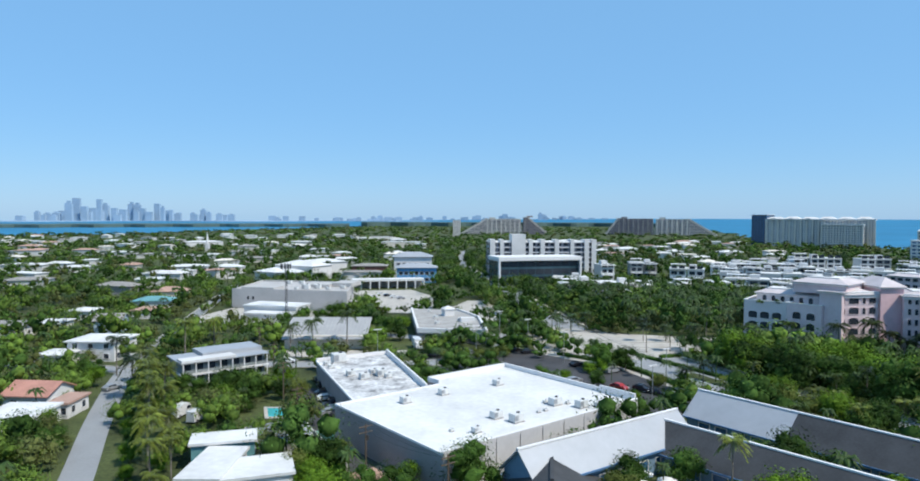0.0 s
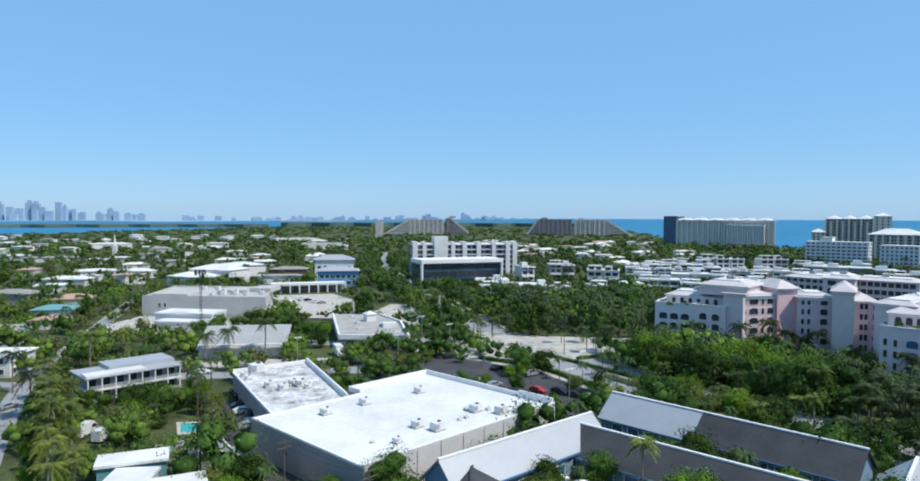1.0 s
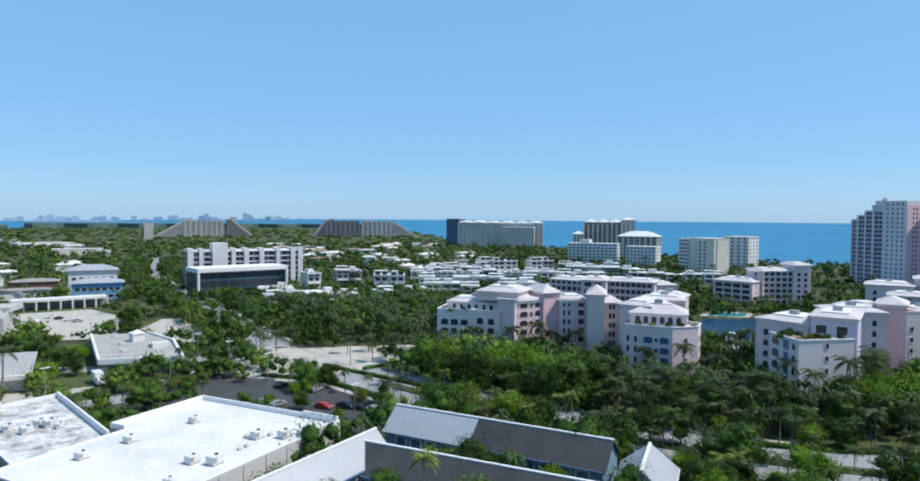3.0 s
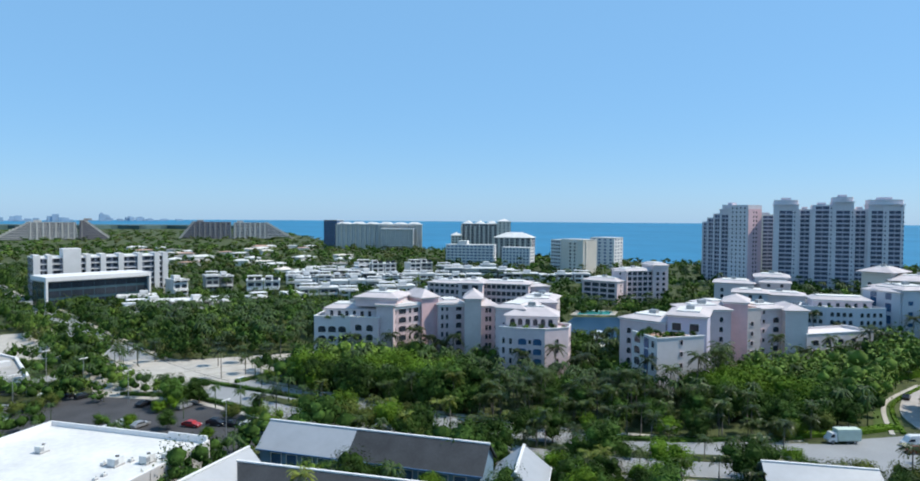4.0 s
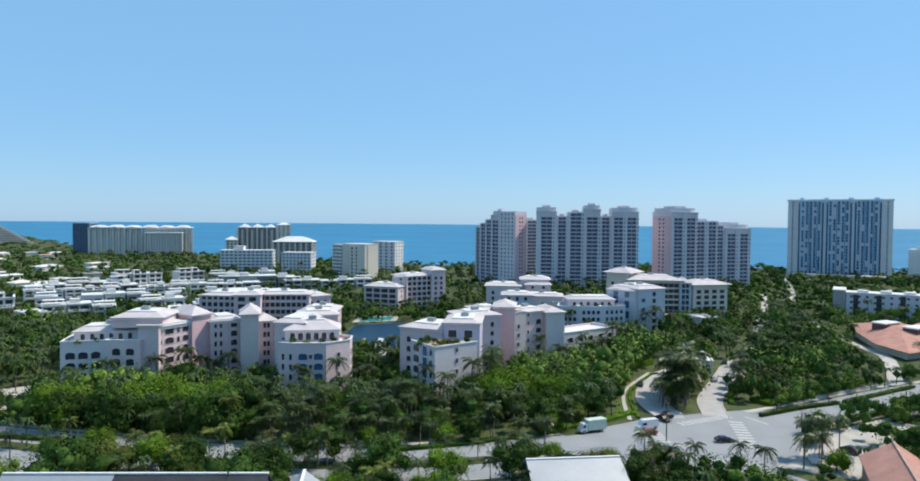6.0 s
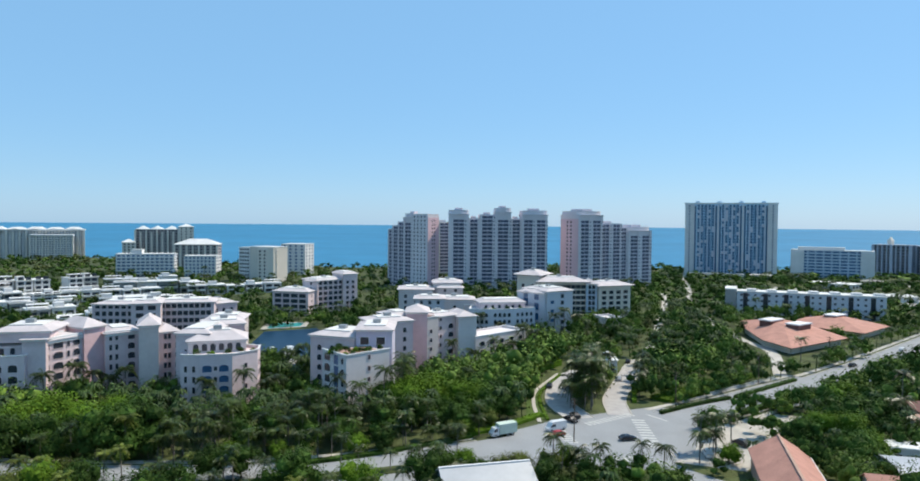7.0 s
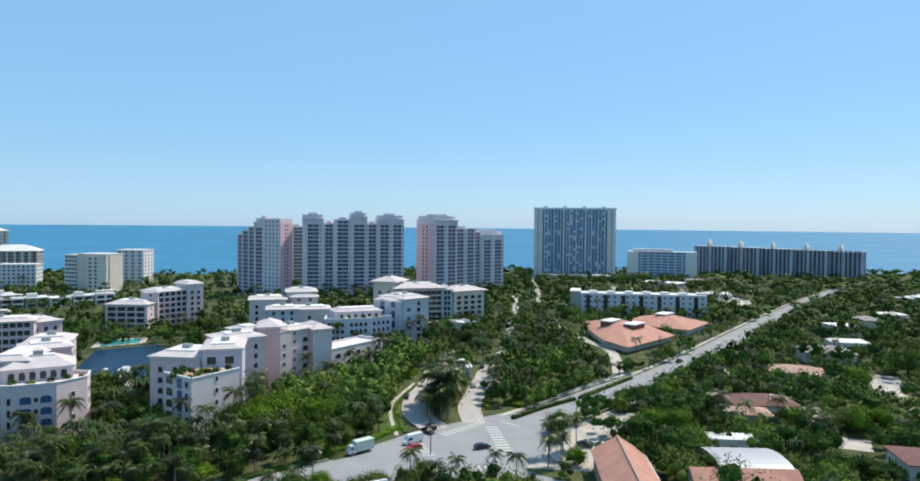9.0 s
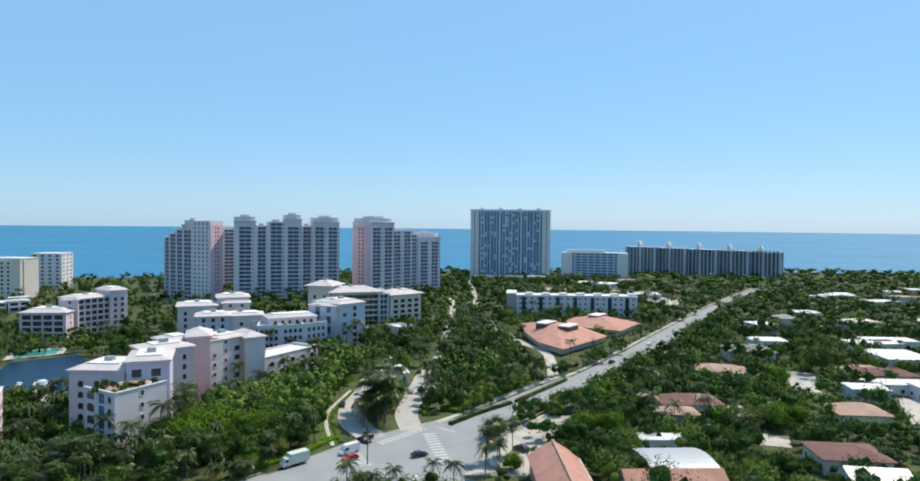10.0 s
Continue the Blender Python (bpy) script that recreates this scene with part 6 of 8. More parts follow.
    for x, y in ((-8, 232), (0, 240), (-9, 246), (-12, 262)):
        hvac(x, y, 4.1, 10, 0.9)
    # red-roofed hall of hipped squares
    for rim, rise, tops, lab in (([(310, 5.6), (352.4, -16.3), (384, -2), (392, 14), (387, 33), (366, 30.2), (326.4, 18)], 4.6, ((358, 16), (350, 4)), "low hall with a broad many-sided terracotta roof"),
                                 ([(381, -1), (372, -24), (406, -37), (424, -24), (420, 2), (398, 8)], 3.8, ((402, -12),), "low hall wing with a broad terracotta roof")):
        c = Vector((sum(p[0] for p in rim) / len(rim), sum(p[1] for p in rim) / len(rim)))
        ob = thing("parish_hall", c.x, c.y, lab, "hall")
        small = lambda s: [tuple(c + (Vector(p) - c) * s) for p in rim]  # noqa: E731
        g = Geo()
        g.prism(small(0.9), 0, 3.2)
        part("wall", g, CREAMWALL, ob)
        g = Geo()
        g.prism(rim, 3.1, 3.4)
        lo, hi = small(1.0), small(0.22)
        for i in range(len(rim)):
            j = (i + 1) % len(rim)
            g.poly([(*lo[i], 3.404), (*lo[j], 3.404), (*hi[j], 3.4 + rise), (*hi[i], 3.4 + rise)])
        g.poly([(*p, 3.4 + rise) for p in hi])
        part("roof", g, REDTILE, ob)
        for x, y in tops:
            f = Frame((x, y), (x + 1, y - 0.5))
            g = Geo()
            g.box(f, -5.5, 5.5, -3, 3, 3.4 + rise * 0.3, 3.4 + rise + 0.5)
            part("light_well", g, BROWNTILE, ob)
            g = Geo()
            g.box(f, -6, 6, -3.4, 3.4, 3.4 + rise + 0.5, 3.4 + rise + 1.1)
            part("skylight", g, WHITETRIM, ob)
        keep_clear(rim, 1.5)
    # open drives between the bungalows stay free of trees
    for rim in ([(256, -92), (292, -96), (294, -80), (256, -76)], [(178, -62), (204, -64), (206, -48), (178, -46)]):
        keep_clear(rim, 1.0)
    # terracotta gable by the junction
    ob, fr = gabled("terracotta_building", (132.6, -7.7), (163, -1.5), 11, 5.2, 3.4, REDTILE, SALMONTILE, "building with a long terracotta gable roof", trim=SALMONTILE)
    # vaulted pale roof
    ob = thing("vaulted_house", 168, -26, "house with a broad pale vaulted roof", "house")
    f = block(ob, (156.4, -20.1), (160.0, -34.5), 18, 3.8, WHITEWALL)
    g = Geo()
    n = 8
    rows = [(-0.8 + (19.6) * i / n, 3.9 + 1.6 * math.sin(math.pi * i / n) ** 0.8) for i in range(n + 1)]
    for (b0, z0), (b1, z1) in zip(rows, rows[1:]):
        g.poly([(*f(-0.8, b0), z0), (*f(f.w + 0.8, b0), z0), (*f(f.w + 0.8, b1), z1), (*f(-0.8, b1), z1)])
    g.box(f, -0.8, f.w + 0.8, -0.8, 18.8, 3.65, 3.88)
    part("roof", g, LIGHTMETAL, ob)
    # gatehouse
    ob = thing("gatehouse", 247, 63, "small white gatehouse with arched openings", "gatehouse")
    f = block(ob, (239, 68), (242, 61), 6, 4.4, WHITEWALL)
    hip_roof(ob, f, 6, 4.4, 1.2, WHITETRIM, 0.3)
    windows(ob, f, grid(0.6, f.w - 0.6, 3, [0.8]), 1.4, 2.4, True)
    f = block(ob, (240.6, 66), (242, 63), 3.0, 6.4, WHITEWALL, 4.9)
    hip_roof(ob, f, 3.0, 6.4, 0.9, WHITETRIM, 0.2)


def skyline():
    rng = random.Random(3)
    ob = thing("skyline", -1500, 4300, "city skyline across the bay, pale blue with haze", "skyline", kind="structure")
    spec = [(-33.6, 32), (-32.6, 60), (-32.2, 40), (-31.4, 55), (-31, 70), (-30.1, 160), (-30.6, 120), (-29.6, 100), (-29.0, 90), (-28.6, 150), (-28.2, 110), (-27.6, 90), (-27.0, 80), (-26.4, 120), (-26.0, 115), (-25.6, 90), (-24.6, 125), (-24.2, 95), (-23.6, 80), (-23, 60), (-22, 55), (-21.2, 80), (-20.8, 60), (-20, 50)]
    rest = Geo()
    for n, (az, h) in enumerate(spec + [(6.9, 62), (7.2, 50), (1.3, 40), (1.6, 46), (3.6, 44), (3.9, 58), (4.3, 36), (8.8, 30)] + [(rng.uniform(-36, -19), rng.uniform(25, 70)) for _ in range(26)] + [(rng.uniform(-16, 13), rng.uniform(14, 40)) for _ in range(70)]):
        d = rng.uniform(4450, 4640)
        x, y = polar(az, d)
        w = rng.uniform(10, 24)
        g = Geo() if n < 32 else rest
        g.prism([(x - w, y - 10), (x + w, y - 10), (x + w, y + 10), (x - w, y + 10)], 0, 12 + h * 0.85)
        if rng.random() < 0.4:
            g.prism([(x - w * 0.5, y - 6), (x + w * 0.5, y - 6), (x + w * 0.5, y + 6), (x - w * 0.5, y + 6)], 12 + h * 0.85, 12 + h * 0.97)
        if n < 32:
            part("high_rise", g, CITYHAZE, ob)
    part("far_block", rest, CITYHAZE, ob)["kind"] = "stuff"
    # low far shore
    g = Geo()
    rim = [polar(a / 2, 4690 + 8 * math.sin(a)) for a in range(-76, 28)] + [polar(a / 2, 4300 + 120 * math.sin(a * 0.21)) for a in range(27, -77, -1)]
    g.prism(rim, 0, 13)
    structure("backdrop", g, CITYHAZE, "low hazy far shore across the bay", "shore")
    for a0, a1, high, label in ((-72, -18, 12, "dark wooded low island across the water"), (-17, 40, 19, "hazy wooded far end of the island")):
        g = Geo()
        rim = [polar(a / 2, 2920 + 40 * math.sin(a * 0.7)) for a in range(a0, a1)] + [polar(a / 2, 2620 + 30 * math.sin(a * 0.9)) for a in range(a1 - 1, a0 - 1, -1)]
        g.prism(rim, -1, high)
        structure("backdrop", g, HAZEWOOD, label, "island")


def lane_flats():
    """Two-storey flats with stepped flat roofs, galleries and dark glazing."""
    ob = thing("apartment_house", -62, 171, "two-storey white flats with flat metal roofs and galleries", "apartment building")
    fr = Frame((-67.5, 159.5), (-50.6, 173.2))
    d = 12.0
    g = Geo()
    g.box(fr, 0.4, fr.w - 0.4, 1.4, d, 0, 5.7, False)
    part("wall", g, SHADEWALL, ob)
    for z in (2.75, 5.75):
        g = Geo()
        g.box(fr, -0.3, fr.w + 0.3, 0, d + 0.4, z, z + 0.28)
        part("floor_slab" if z < 3 else "roof", g, WHITETRIM if z < 3 else LIGHTMETAL, ob)
    g = Geo()
    g.box(fr, fr.w * 0.3, fr.w + 0.4, 5.0, d + 1.4, 6.034, 7.0)
    part("upper_roof", g, LIGHTMETAL, ob)
    g = Geo()
    g.box(fr, 0, fr.w * 0.62, 0.2, 4.6, 6.034, 6.5)
    part("canopy_roof", g, WHITEROOF, ob)
    for i in range(8):
        g = Geo()
        a = 0.2 + (fr.w - 0.5) * i / 7
        g.box(fr, a, a + 0.22, 0.1, 0.32, 0, 5.75)
        part("post", g, WHITETRIM, ob)
    for z in (0.0, 3.03):
        for i in range(7):
            a = 0.2 + (fr.w - 0.5) * i / 7
            g = Geo()
            g.box(fr, a + 0.7, a + 2.2, 1.34, 1.5, z + 0.5, z + 2.4)
            part("window", g, GLASS, ob)
        g = Geo()
        g.box(fr, 0.3, fr.w - 0.3, 0.14, 0.2, z + 0.3, z + 1.0)
        part("rail", g, SHADEWALL, ob)
    keep_clear([fr(0, -1), fr(fr.w, -1), fr(fr.w, d + 1), fr(0, d + 1)], 1.0)


lane_flats()
far_blocks()
townhouses()
civic()
suburbs()
skyline()

# ---- trees ----
def palm_meshes(seed, h, fronds, reach):
    rng = random.Random(seed)
    t = Geo()
    bend = (rng.uniform(-0.6, 0.6), rng.uniform(-0.6, 0.6))
    at = lambda s: (bend[0] * s * s, bend[1] * s * s, h * s)  # noqa: E731
    for i in range(3):
        t.tube(at(i / 3), at((i + 1) / 3), 0.2 - 0.03 * i, 0.2 - 0.03 * (i + 1), 6)
    c = Geo()
    top = Vector(at(1))
    for i in range(fronds):
        yaw = 2 * math.pi * i / fronds + rng.uniform(-0.25, 0.25)
        lift = rng.uniform(-0.9, 1.7)
        long = reach * rng.uniform(0.85, 1.15)
        d = Vector((math.cos(yaw), math.sin(yaw), 0))
        side = Vector((-d.y, d.x, 0))
        spine = [top + d * long * s * (1 - 0.15 * s) + Vector((0, 0, long * (lift * s * 0.62 - (0.62 + 0.12 * lift) * s * s))) for s in (0, 0.25, 0.5, 0.75, 1.0)]
        for a, b in zip(spine, spine[1:]):
            w = 0.06
            c.poly([a + side * w, a - side * w, b - side * w, b + side * w])
        for k in range(11):
            s = 0.1 + 0.89 * k / 10
            j = min(3, int(s * 4))
            p = spine[j].lerp(spine[j + 1], s * 4 - j)
            leaf = reach * 0.3 * (1 - abs(s - 0.45) * 0.9)
            for sg in (1, -1):
                tip = p + side * sg * leaf + d * leaf * 0.55 - Vector((0, 0, leaf * rng.uniform(0.2, 0.8)))
                c.poly([p - d * 0.11 * reach / 3, p + d * 0.13 * reach / 3, tip])
    return mesh_of("palm_trunk", t, PALMBARK, True), mesh_of("palm_crown", c, PALMLEAF)


def crown_geo(seed, h, r, lobes_n, leaves, leaf, ring=6, rows=3, core=0.64):
    """The fork, the lobes and the leaf mass of a broad crown whose top is at h and whose half width is r."""
    rng = random.Random(seed)
    lobes = []
    for i in range(lobes_n):
        a, s = rng.uniform(0, 2 * math.pi), rng.uniform(0.2, 0.72) if i else 0.05
        size = r * rng.uniform(0.34, 0.56)
        lobes.append((Vector((r * s * math.cos(a), r * s * math.sin(a), max(size * 0.9, h - size * 0.85 - rng.uniform(0, 0.42) * h - s * s * h * 0.2))), size))
    g = Geo()
    for c, s in lobes:
        k = len(g.v)
        for i in range(rows + 1):
            for j in range(ring):
                th, ph = math.pi * (0.06 + 0.88 * i / rows), 2 * math.pi * (j + 0.5 * (i % 2)) / ring
                q = Vector((math.sin(th) * math.cos(ph), math.sin(th) * math.sin(ph), 0.85 * math.cos(th)))
                g.v.append(tuple(c + q * s * core * rng.uniform(0.7, 1.12)))
        for i in range(rows):
            for j in range(ring):
                g.f.append((k + i * ring + j, k + (i + 1) * ring + j, k + (i + 1) * ring + (j + 1) % ring, k + i * ring + (j + 1) % ring))
        g.f.append(tuple(k + j for j in range(ring - 1, -1, -1)))
    for i in range(leaves):
        c, s = lobes[i % len(lobes)]
        q = Vector((rng.gauss(0, 1), rng.gauss(0, 1), rng.gauss(0.4, 0.9))).normalized()
        p = c + Vector((q.x, q.y, q.z * 0.9)) * s * (1.22 - 0.6 * rng.random() ** 1.5)
        nrm = (q + Vector((rng.uniform(-1, 1), rng.uniform(-1, 1), rng.uniform(-0.4, 1))) * 0.65).normalized()
        e = nrm.orthogonal().normalized()
        f = nrm.cross(e)
        turn = rng.uniform(0, 6.28)
        e, f = e * math.cos(turn) + f * math.sin(turn), f * math.cos(turn) - e * math.sin(turn)
        z = leaf * rng.uniform(0.55, 1.35)
        g.poly([p - e * z, p - f * z * 0.75, p + e * z * 0.9 + f * z * 0.35])
    return g, lobes, rng


def tree_meshes(seed, h, r, leaves, leaf, material, lobes_n=8):
    g, lobes, rng = crown_geo(seed, h, r, lobes_n, leaves, leaf)
    t = Geo()
    fork = Vector((rng.uniform(-0.3, 0.3), rng.uniform(-0.3, 0.3), h * 0.22))
    t.tube((0, 0, -0.1), fork, 0.03 * h, 0.022 * h, 7)
    for c, s in lobes[:5]:
        mid = fork.lerp(c, 0.5) + Vector((0, 0, 0.3))
        t.tube(fork, mid, 0.016 * h, 0.011 * h, 5)
        t.tube(mid, c, 0.011 * h, 0.005 * h, 5)
    return mesh_of("tree_trunk", t, BARK, True), mesh_of("tree_crown", g, material)


PALMS = [palm_meshes(10 + i, h, n, r) for i, (h, n, r) in enumerate(((8.5, 24, 3.3), (7.0, 26, 3.2), (9.4, 23, 3.1), (6.0, 25, 3.4), (10.2, 22, 2.9)))]
TREE_KINDS = ((8.0, 4.8, LEAF), (9.2, 5.6, LEAF), (7.0, 4.4, LEAF), (8.2, 5.2, LEAFBRIGHT), (6.0, 4.0, LEAFBRIGHT), (6.2, 4.0, LEAFDRY), (10.0, 6.0, LEAF))
TREES = [tree_meshes(20 + i, h, r, 2350, 0.237, m, 12) for i, (h, r, m) in enumerate(TREE_KINDS)]
# the same palms again, crowns in the colour that holds the sunlight
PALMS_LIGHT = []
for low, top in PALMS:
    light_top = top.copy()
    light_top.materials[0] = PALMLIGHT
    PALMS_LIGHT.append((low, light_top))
BUSH_KINDS = ((2.4, 1.9, LEAF), (1.8, 1.5, LEAFBRIGHT), (3.0, 2.2, LEAF))
BUSHES = [tree_meshes(40 + i, h, r, 420, 0.2, m, 4) for i, (h, r, m) in enumerate(BUSH_KINDS)]


def plant(kind, meshes, x, y, z, s, rz, label, category, group, top, low):
    ob = thing(kind, x, y, label, category, group, z=z)
    ob.scale = (s, s, s)
    ob.rotation_euler = (0, 0, rz)
    for name, me in ((low, meshes[0]), (top, meshes[1])):
        o = new(name, me)
        o.parent = ob
    return ob


class Clear:
    """Which metres of the plan are taken by roads and buildings."""

    def __init__(self, rims, x0=-700, y0=-500, size=2000, cell=1.5):
        n = int(size / cell)
        self.x0, self.y0, self.cell, self.n = x0, y0, cell, n
        self.grid = np.zeros((n, n), bool)
        for rim in rims:
            xs, ys = [p[0] for p in rim], [p[1] for p in rim]
            i0, i1 = max(0, int((min(xs) - x0) / cell)), min(n - 1, int((max(xs) - x0) / cell) + 1)
            j0, j1 = max(0, int((min(ys) - y0) / cell)), min(n - 1, int((max(ys) - y0) / cell) + 1)
            if i1 <= i0 or j1 <= j0:
                continue
            gx, gy = np.meshgrid(x0 + (np.arange(i0, i1) + 0.5) * cell, y0 + (np.arange(j0, j1) + 0.5) * cell, indexing="ij")
            hit = np.zeros(gx.shape, bool)
            for (ax, ay), (bx, by) in zip(rim, rim[1:] + rim[:1]):
                if ay != by:
                    hit ^= ((ay > gy) != (by > gy)) & (gx < (bx - ax) * (gy - ay) / (by - ay) + ax)
            self.grid[i0:i1, j0:j1] |= hit

    def free(self, x, y):
        i, j = int((x - self.x0) / self.cell), int((y - self.y0) / self.cell)
        return not (0 <= i < self.n and 0 <= j < self.n and self.grid[i, j])


CLEAR = Clear(TAKEN)


# ---- planting by areas of the plan ----
PALM_LABEL = "slender green palm with arching fronds"
TREE_LABELS = {LEAF.name: "broad-leaved dark green tree with a dense uneven crown", LEAFBRIGHT.name: "bright green broad-leaved tree with an uneven crown", LEAFDRY.name: "thin olive-brown tree with a sparse crown"}
# plan outline, grid step in metres, share of ground planted, share of palms, sizes
AREAS = [
    ("wood", [(72, 190), (88, 206), (100, 196), (116, 186), (124, 166), (126, 150), (134, 140), (146, 116), (152, 106), (190, 112), (232, 92), (262, 98), (262, 84), (236, 86), (208, 82), (184, 66), (168, 70), (124, 100), (100, 122), (80, 158)], 4.5, 0.95, 0.45, (0.8, 1.15)),
    ("grove", [(52, 252), (46, 335), (66, 340), (150, 336), (108, 232), (84, 226)], 5.8, 0.92, 0.6, (0.95, 1.35)),
    ("gate", [(204, 60), (200, 70), (262, 74), (330, 70), (380, 80), (440, 78), (440, 60), (360, 44), (320, 28), (272, 27), (240, 34), (216, 44)], 5.8, 0.85, 0.35, (0.8, 1.25)),
    ("shore", [(274, 236), (284, 230), (300, 244), (294, 262), (290, 280), (272, 268), (258, 256), (266, 252), (276, 244)], 5.0, 0.75, 0.65, (0.6, 0.95)),
    ("gap", [(150, 160), (160, 143), (184, 150), (194, 166), (184, 176), (168, 186)], 5.0, 0.85, 0.6, (0.8, 1.15)),
    ("lagoon", [(196, 208), (214, 222), (240, 240), (252, 238), (240, 232), (214, 214)], 5.0, 0.8, 0.6, (0.7, 1.1)),
    ("roadside", [(60, 190), (74, 200), (100, 118), (126, 96), (166, 70), (160, 60), (112, 80), (84, 112)], 5.2, 0.8, 0.7, (0.6, 0.9)),
    ("verge", [(76, 106), (92, 96), (122, 66), (130, 54), (122, 44), (114, 54), (104, 66), (86, 84)], 5.5, 0.45, 0.3, (0.5, 0.85)),
    ("car_park", [(36, 140), (56, 152), (50, 172), (30, 200), (8, 202), (-8, 195), (16, 170)], 7.5, 0.42, 0.45, (0.4, 0.65)),
]
OPEN = [[(-64, 94), (-42, 90), (-46, 112), (-60, 132)], [(-20, 84), (8, 84), (4, 96), (-4, 99), (-14, 100)], [(-20, 40), (60, 40), (60, 70), (30, 92), (-4, 96), (-30, 92)]]


def area_of(x, y):
    for name, rim, step, share, palm, size in AREAS:
        if inside((x, y), rim):
            return name
    return ""


BRIGHT = [(170, 90, 9), (160, 98, 7), (90, 190, 10), (97, 172, 10), (105, 160, 9), (84, 180, 8), (182, 108, 8), (191, 105, 9), (201, 101, 8), (209, 101, 8), (197, 85, 9), (188, 79, 6), (221, 84, 7), (238, 80, 6), (172, 96, 6), (250, 92, 9), (240, 89, 8), (262, 94, 7), (180, 92, 7)]


def bright_spot(x, y):
    return any(math.hypot(x - a, y - b) < r for a, b, r in BRIGHT)


def by_road(x, y):
    return min(math.hypot(x - p.x, y - p.y) for p in boulevard[29:65])


def spots():
    """Every planted spot of the near plan: x, y, palm or not, size, turn."""
    rng = random.Random(4)
    out = []

    def sow(rim, step, share, palm, size, test):
        xs, ys = [p[0] for p in rim], [p[1] for p in rim]
        for i in range(int((max(xs) - min(xs)) / step) + 1):
            for j in range(int((max(ys) - min(ys)) / step) + 1):
                x = min(xs) + (i + rng.uniform(0.05, 0.95)) * step
                y = min(ys) + (j + rng.uniform(0.05, 0.95)) * step
                if rng.random() < share and test(x, y):
                    p = palm
                    big = rng.uniform(*size)
                    is_palm = rng.random() < p
                    if step == 4.5:
                        front = by_road(x, y) < 26 and x > 104 or 112 < x < 160 and y > 100
                        lit = bright_spot(x, y)
                        is_palm = rng.random() < (0.05 if lit else 0.75 if front else 0.45)
                        if lit or not is_palm and not front:
                            big *= 1.4 if lit else 1.2
                            if rng.random() < 0.3:
                                continue
                    out.append((x, y, is_palm, big, rng.uniform(0, 6.28)))

    for name, rim, step, share, palm, size in AREAS:
        sow(rim, step, share, palm, size, lambda x, y: inside((x, y), rim) and (name == "car_park" or CLEAR.free(x, y)))
    around = [(-330, -200), (430, -200), (430, 430), (-330, 430)]

    def suburb(x, y):
        az, d = math.degrees(math.atan2(x, y)), math.hypot(x, y)
        open_share = -0.32 if az < 60 else -0.6
        patch = noise.noise(Vector((x * 0.012, y * 0.012, 0))) > open_share
        thin = az < -4 and noise.noise(Vector((x * 0.09, y * 0.09, 5))) > 0.2
        if az < -4 and d < 240:
            patch, thin = noise.noise(Vector((x * 0.11, y * 0.11, 9))) > -0.3, False
        return patch and not thin and 88 < d < 430 and -40 < az < 120 and CLEAR.free(x, y) and not area_of(x, y) and not any(inside((x, y), z) for z in OPEN)

    sow(around, 5.3, 0.78, 0.22, (0.45, 1.0), suburb)
    return out


def as_arrays(geo):
    return np.array(geo.v, float), [len(f) for f in geo.f], np.array([i for f in geo.f for i in f])


class Mass:
    """Many plants joined into one mesh."""

    def __init__(self):
        self.v, self.n, self.i, self.m, self.count = [], [], [], [], 0

    def add(self, shape, x, y, z, sx, sz, turn, slot):
        v, sizes, idx = shape
        c, s = math.cos(turn) * sx, math.sin(turn) * sx
        self.v.append(np.stack([x + v[:, 0] * c - v[:, 1] * s, y + v[:, 0] * s + v[:, 1] * c, z + v[:, 2] * sz], 1))
        self.n.append(sizes)
        self.i.append(idx + self.count)
        self.m.append((slot, len(sizes)))
        self.count += len(v)

    def build(self, name, label, category, materials):
        v, sizes, idx = np.concatenate(self.v), np.concatenate(self.n), np.concatenate(self.i)
        me = bpy.data.meshes.new(name)
        me.vertices.add(len(v))
        me.vertices.foreach_set("co", v.ravel())
        me.loops.add(len(idx))
        me.loops.foreach_set("vertex_index", idx.astype(np.int32))
        me.polygons.add(len(sizes))
        starts = np.concatenate([[0], np.cumsum(sizes)[:-1]])
        me.polygons.foreach_set("loop_start", starts.astype(np.int32))
        me.polygons.foreach_set("material_index", np.concatenate([np.full(n, s) for s, n in self.m]).astype(np.int32))
        for m in materials:
            me.materials.append(m)
        me.update(calc_edges=True)
        me.validate()
        return tagged(new(name, me), label, category, kind="stuff")


def light_palm(seed, fronds):
    """A palm for the distance: a thin trunk and fronds of two bent strips."""
    rng = random.Random(seed)
    g = Geo()
    g.tube((0, 0, 0), (0.2, 0.1, 7.6), 0.2, 0.13, 4)
    for i in range(fronds):
        yaw, lift, long = 2 * math.pi * i / fronds + rng.uniform(-0.3, 0.3), rng.uniform(-0.4, 1.0), rng.uniform(2.2, 3.2)
        d = Vector((math.cos(yaw), math.sin(yaw), 0))
        side = Vector((-d.y, d.x, 0)) * 0.42
        top = Vector((0.2, 0.1, 7.6))
        mid = top + d * long * 0.5 + Vector((0, 0, long * lift * 0.3))
        end = top + d * long * 0.95 + Vector((0, 0, long * (lift * 0.3 - 0.55)))
        drop = Vector((0, 0, 0.3))
        for sg in (1, -1):
            g.poly([top, mid, mid + side * sg - drop])
            g.poly([mid, end, mid + side * sg - drop])
    return as_arrays(g)


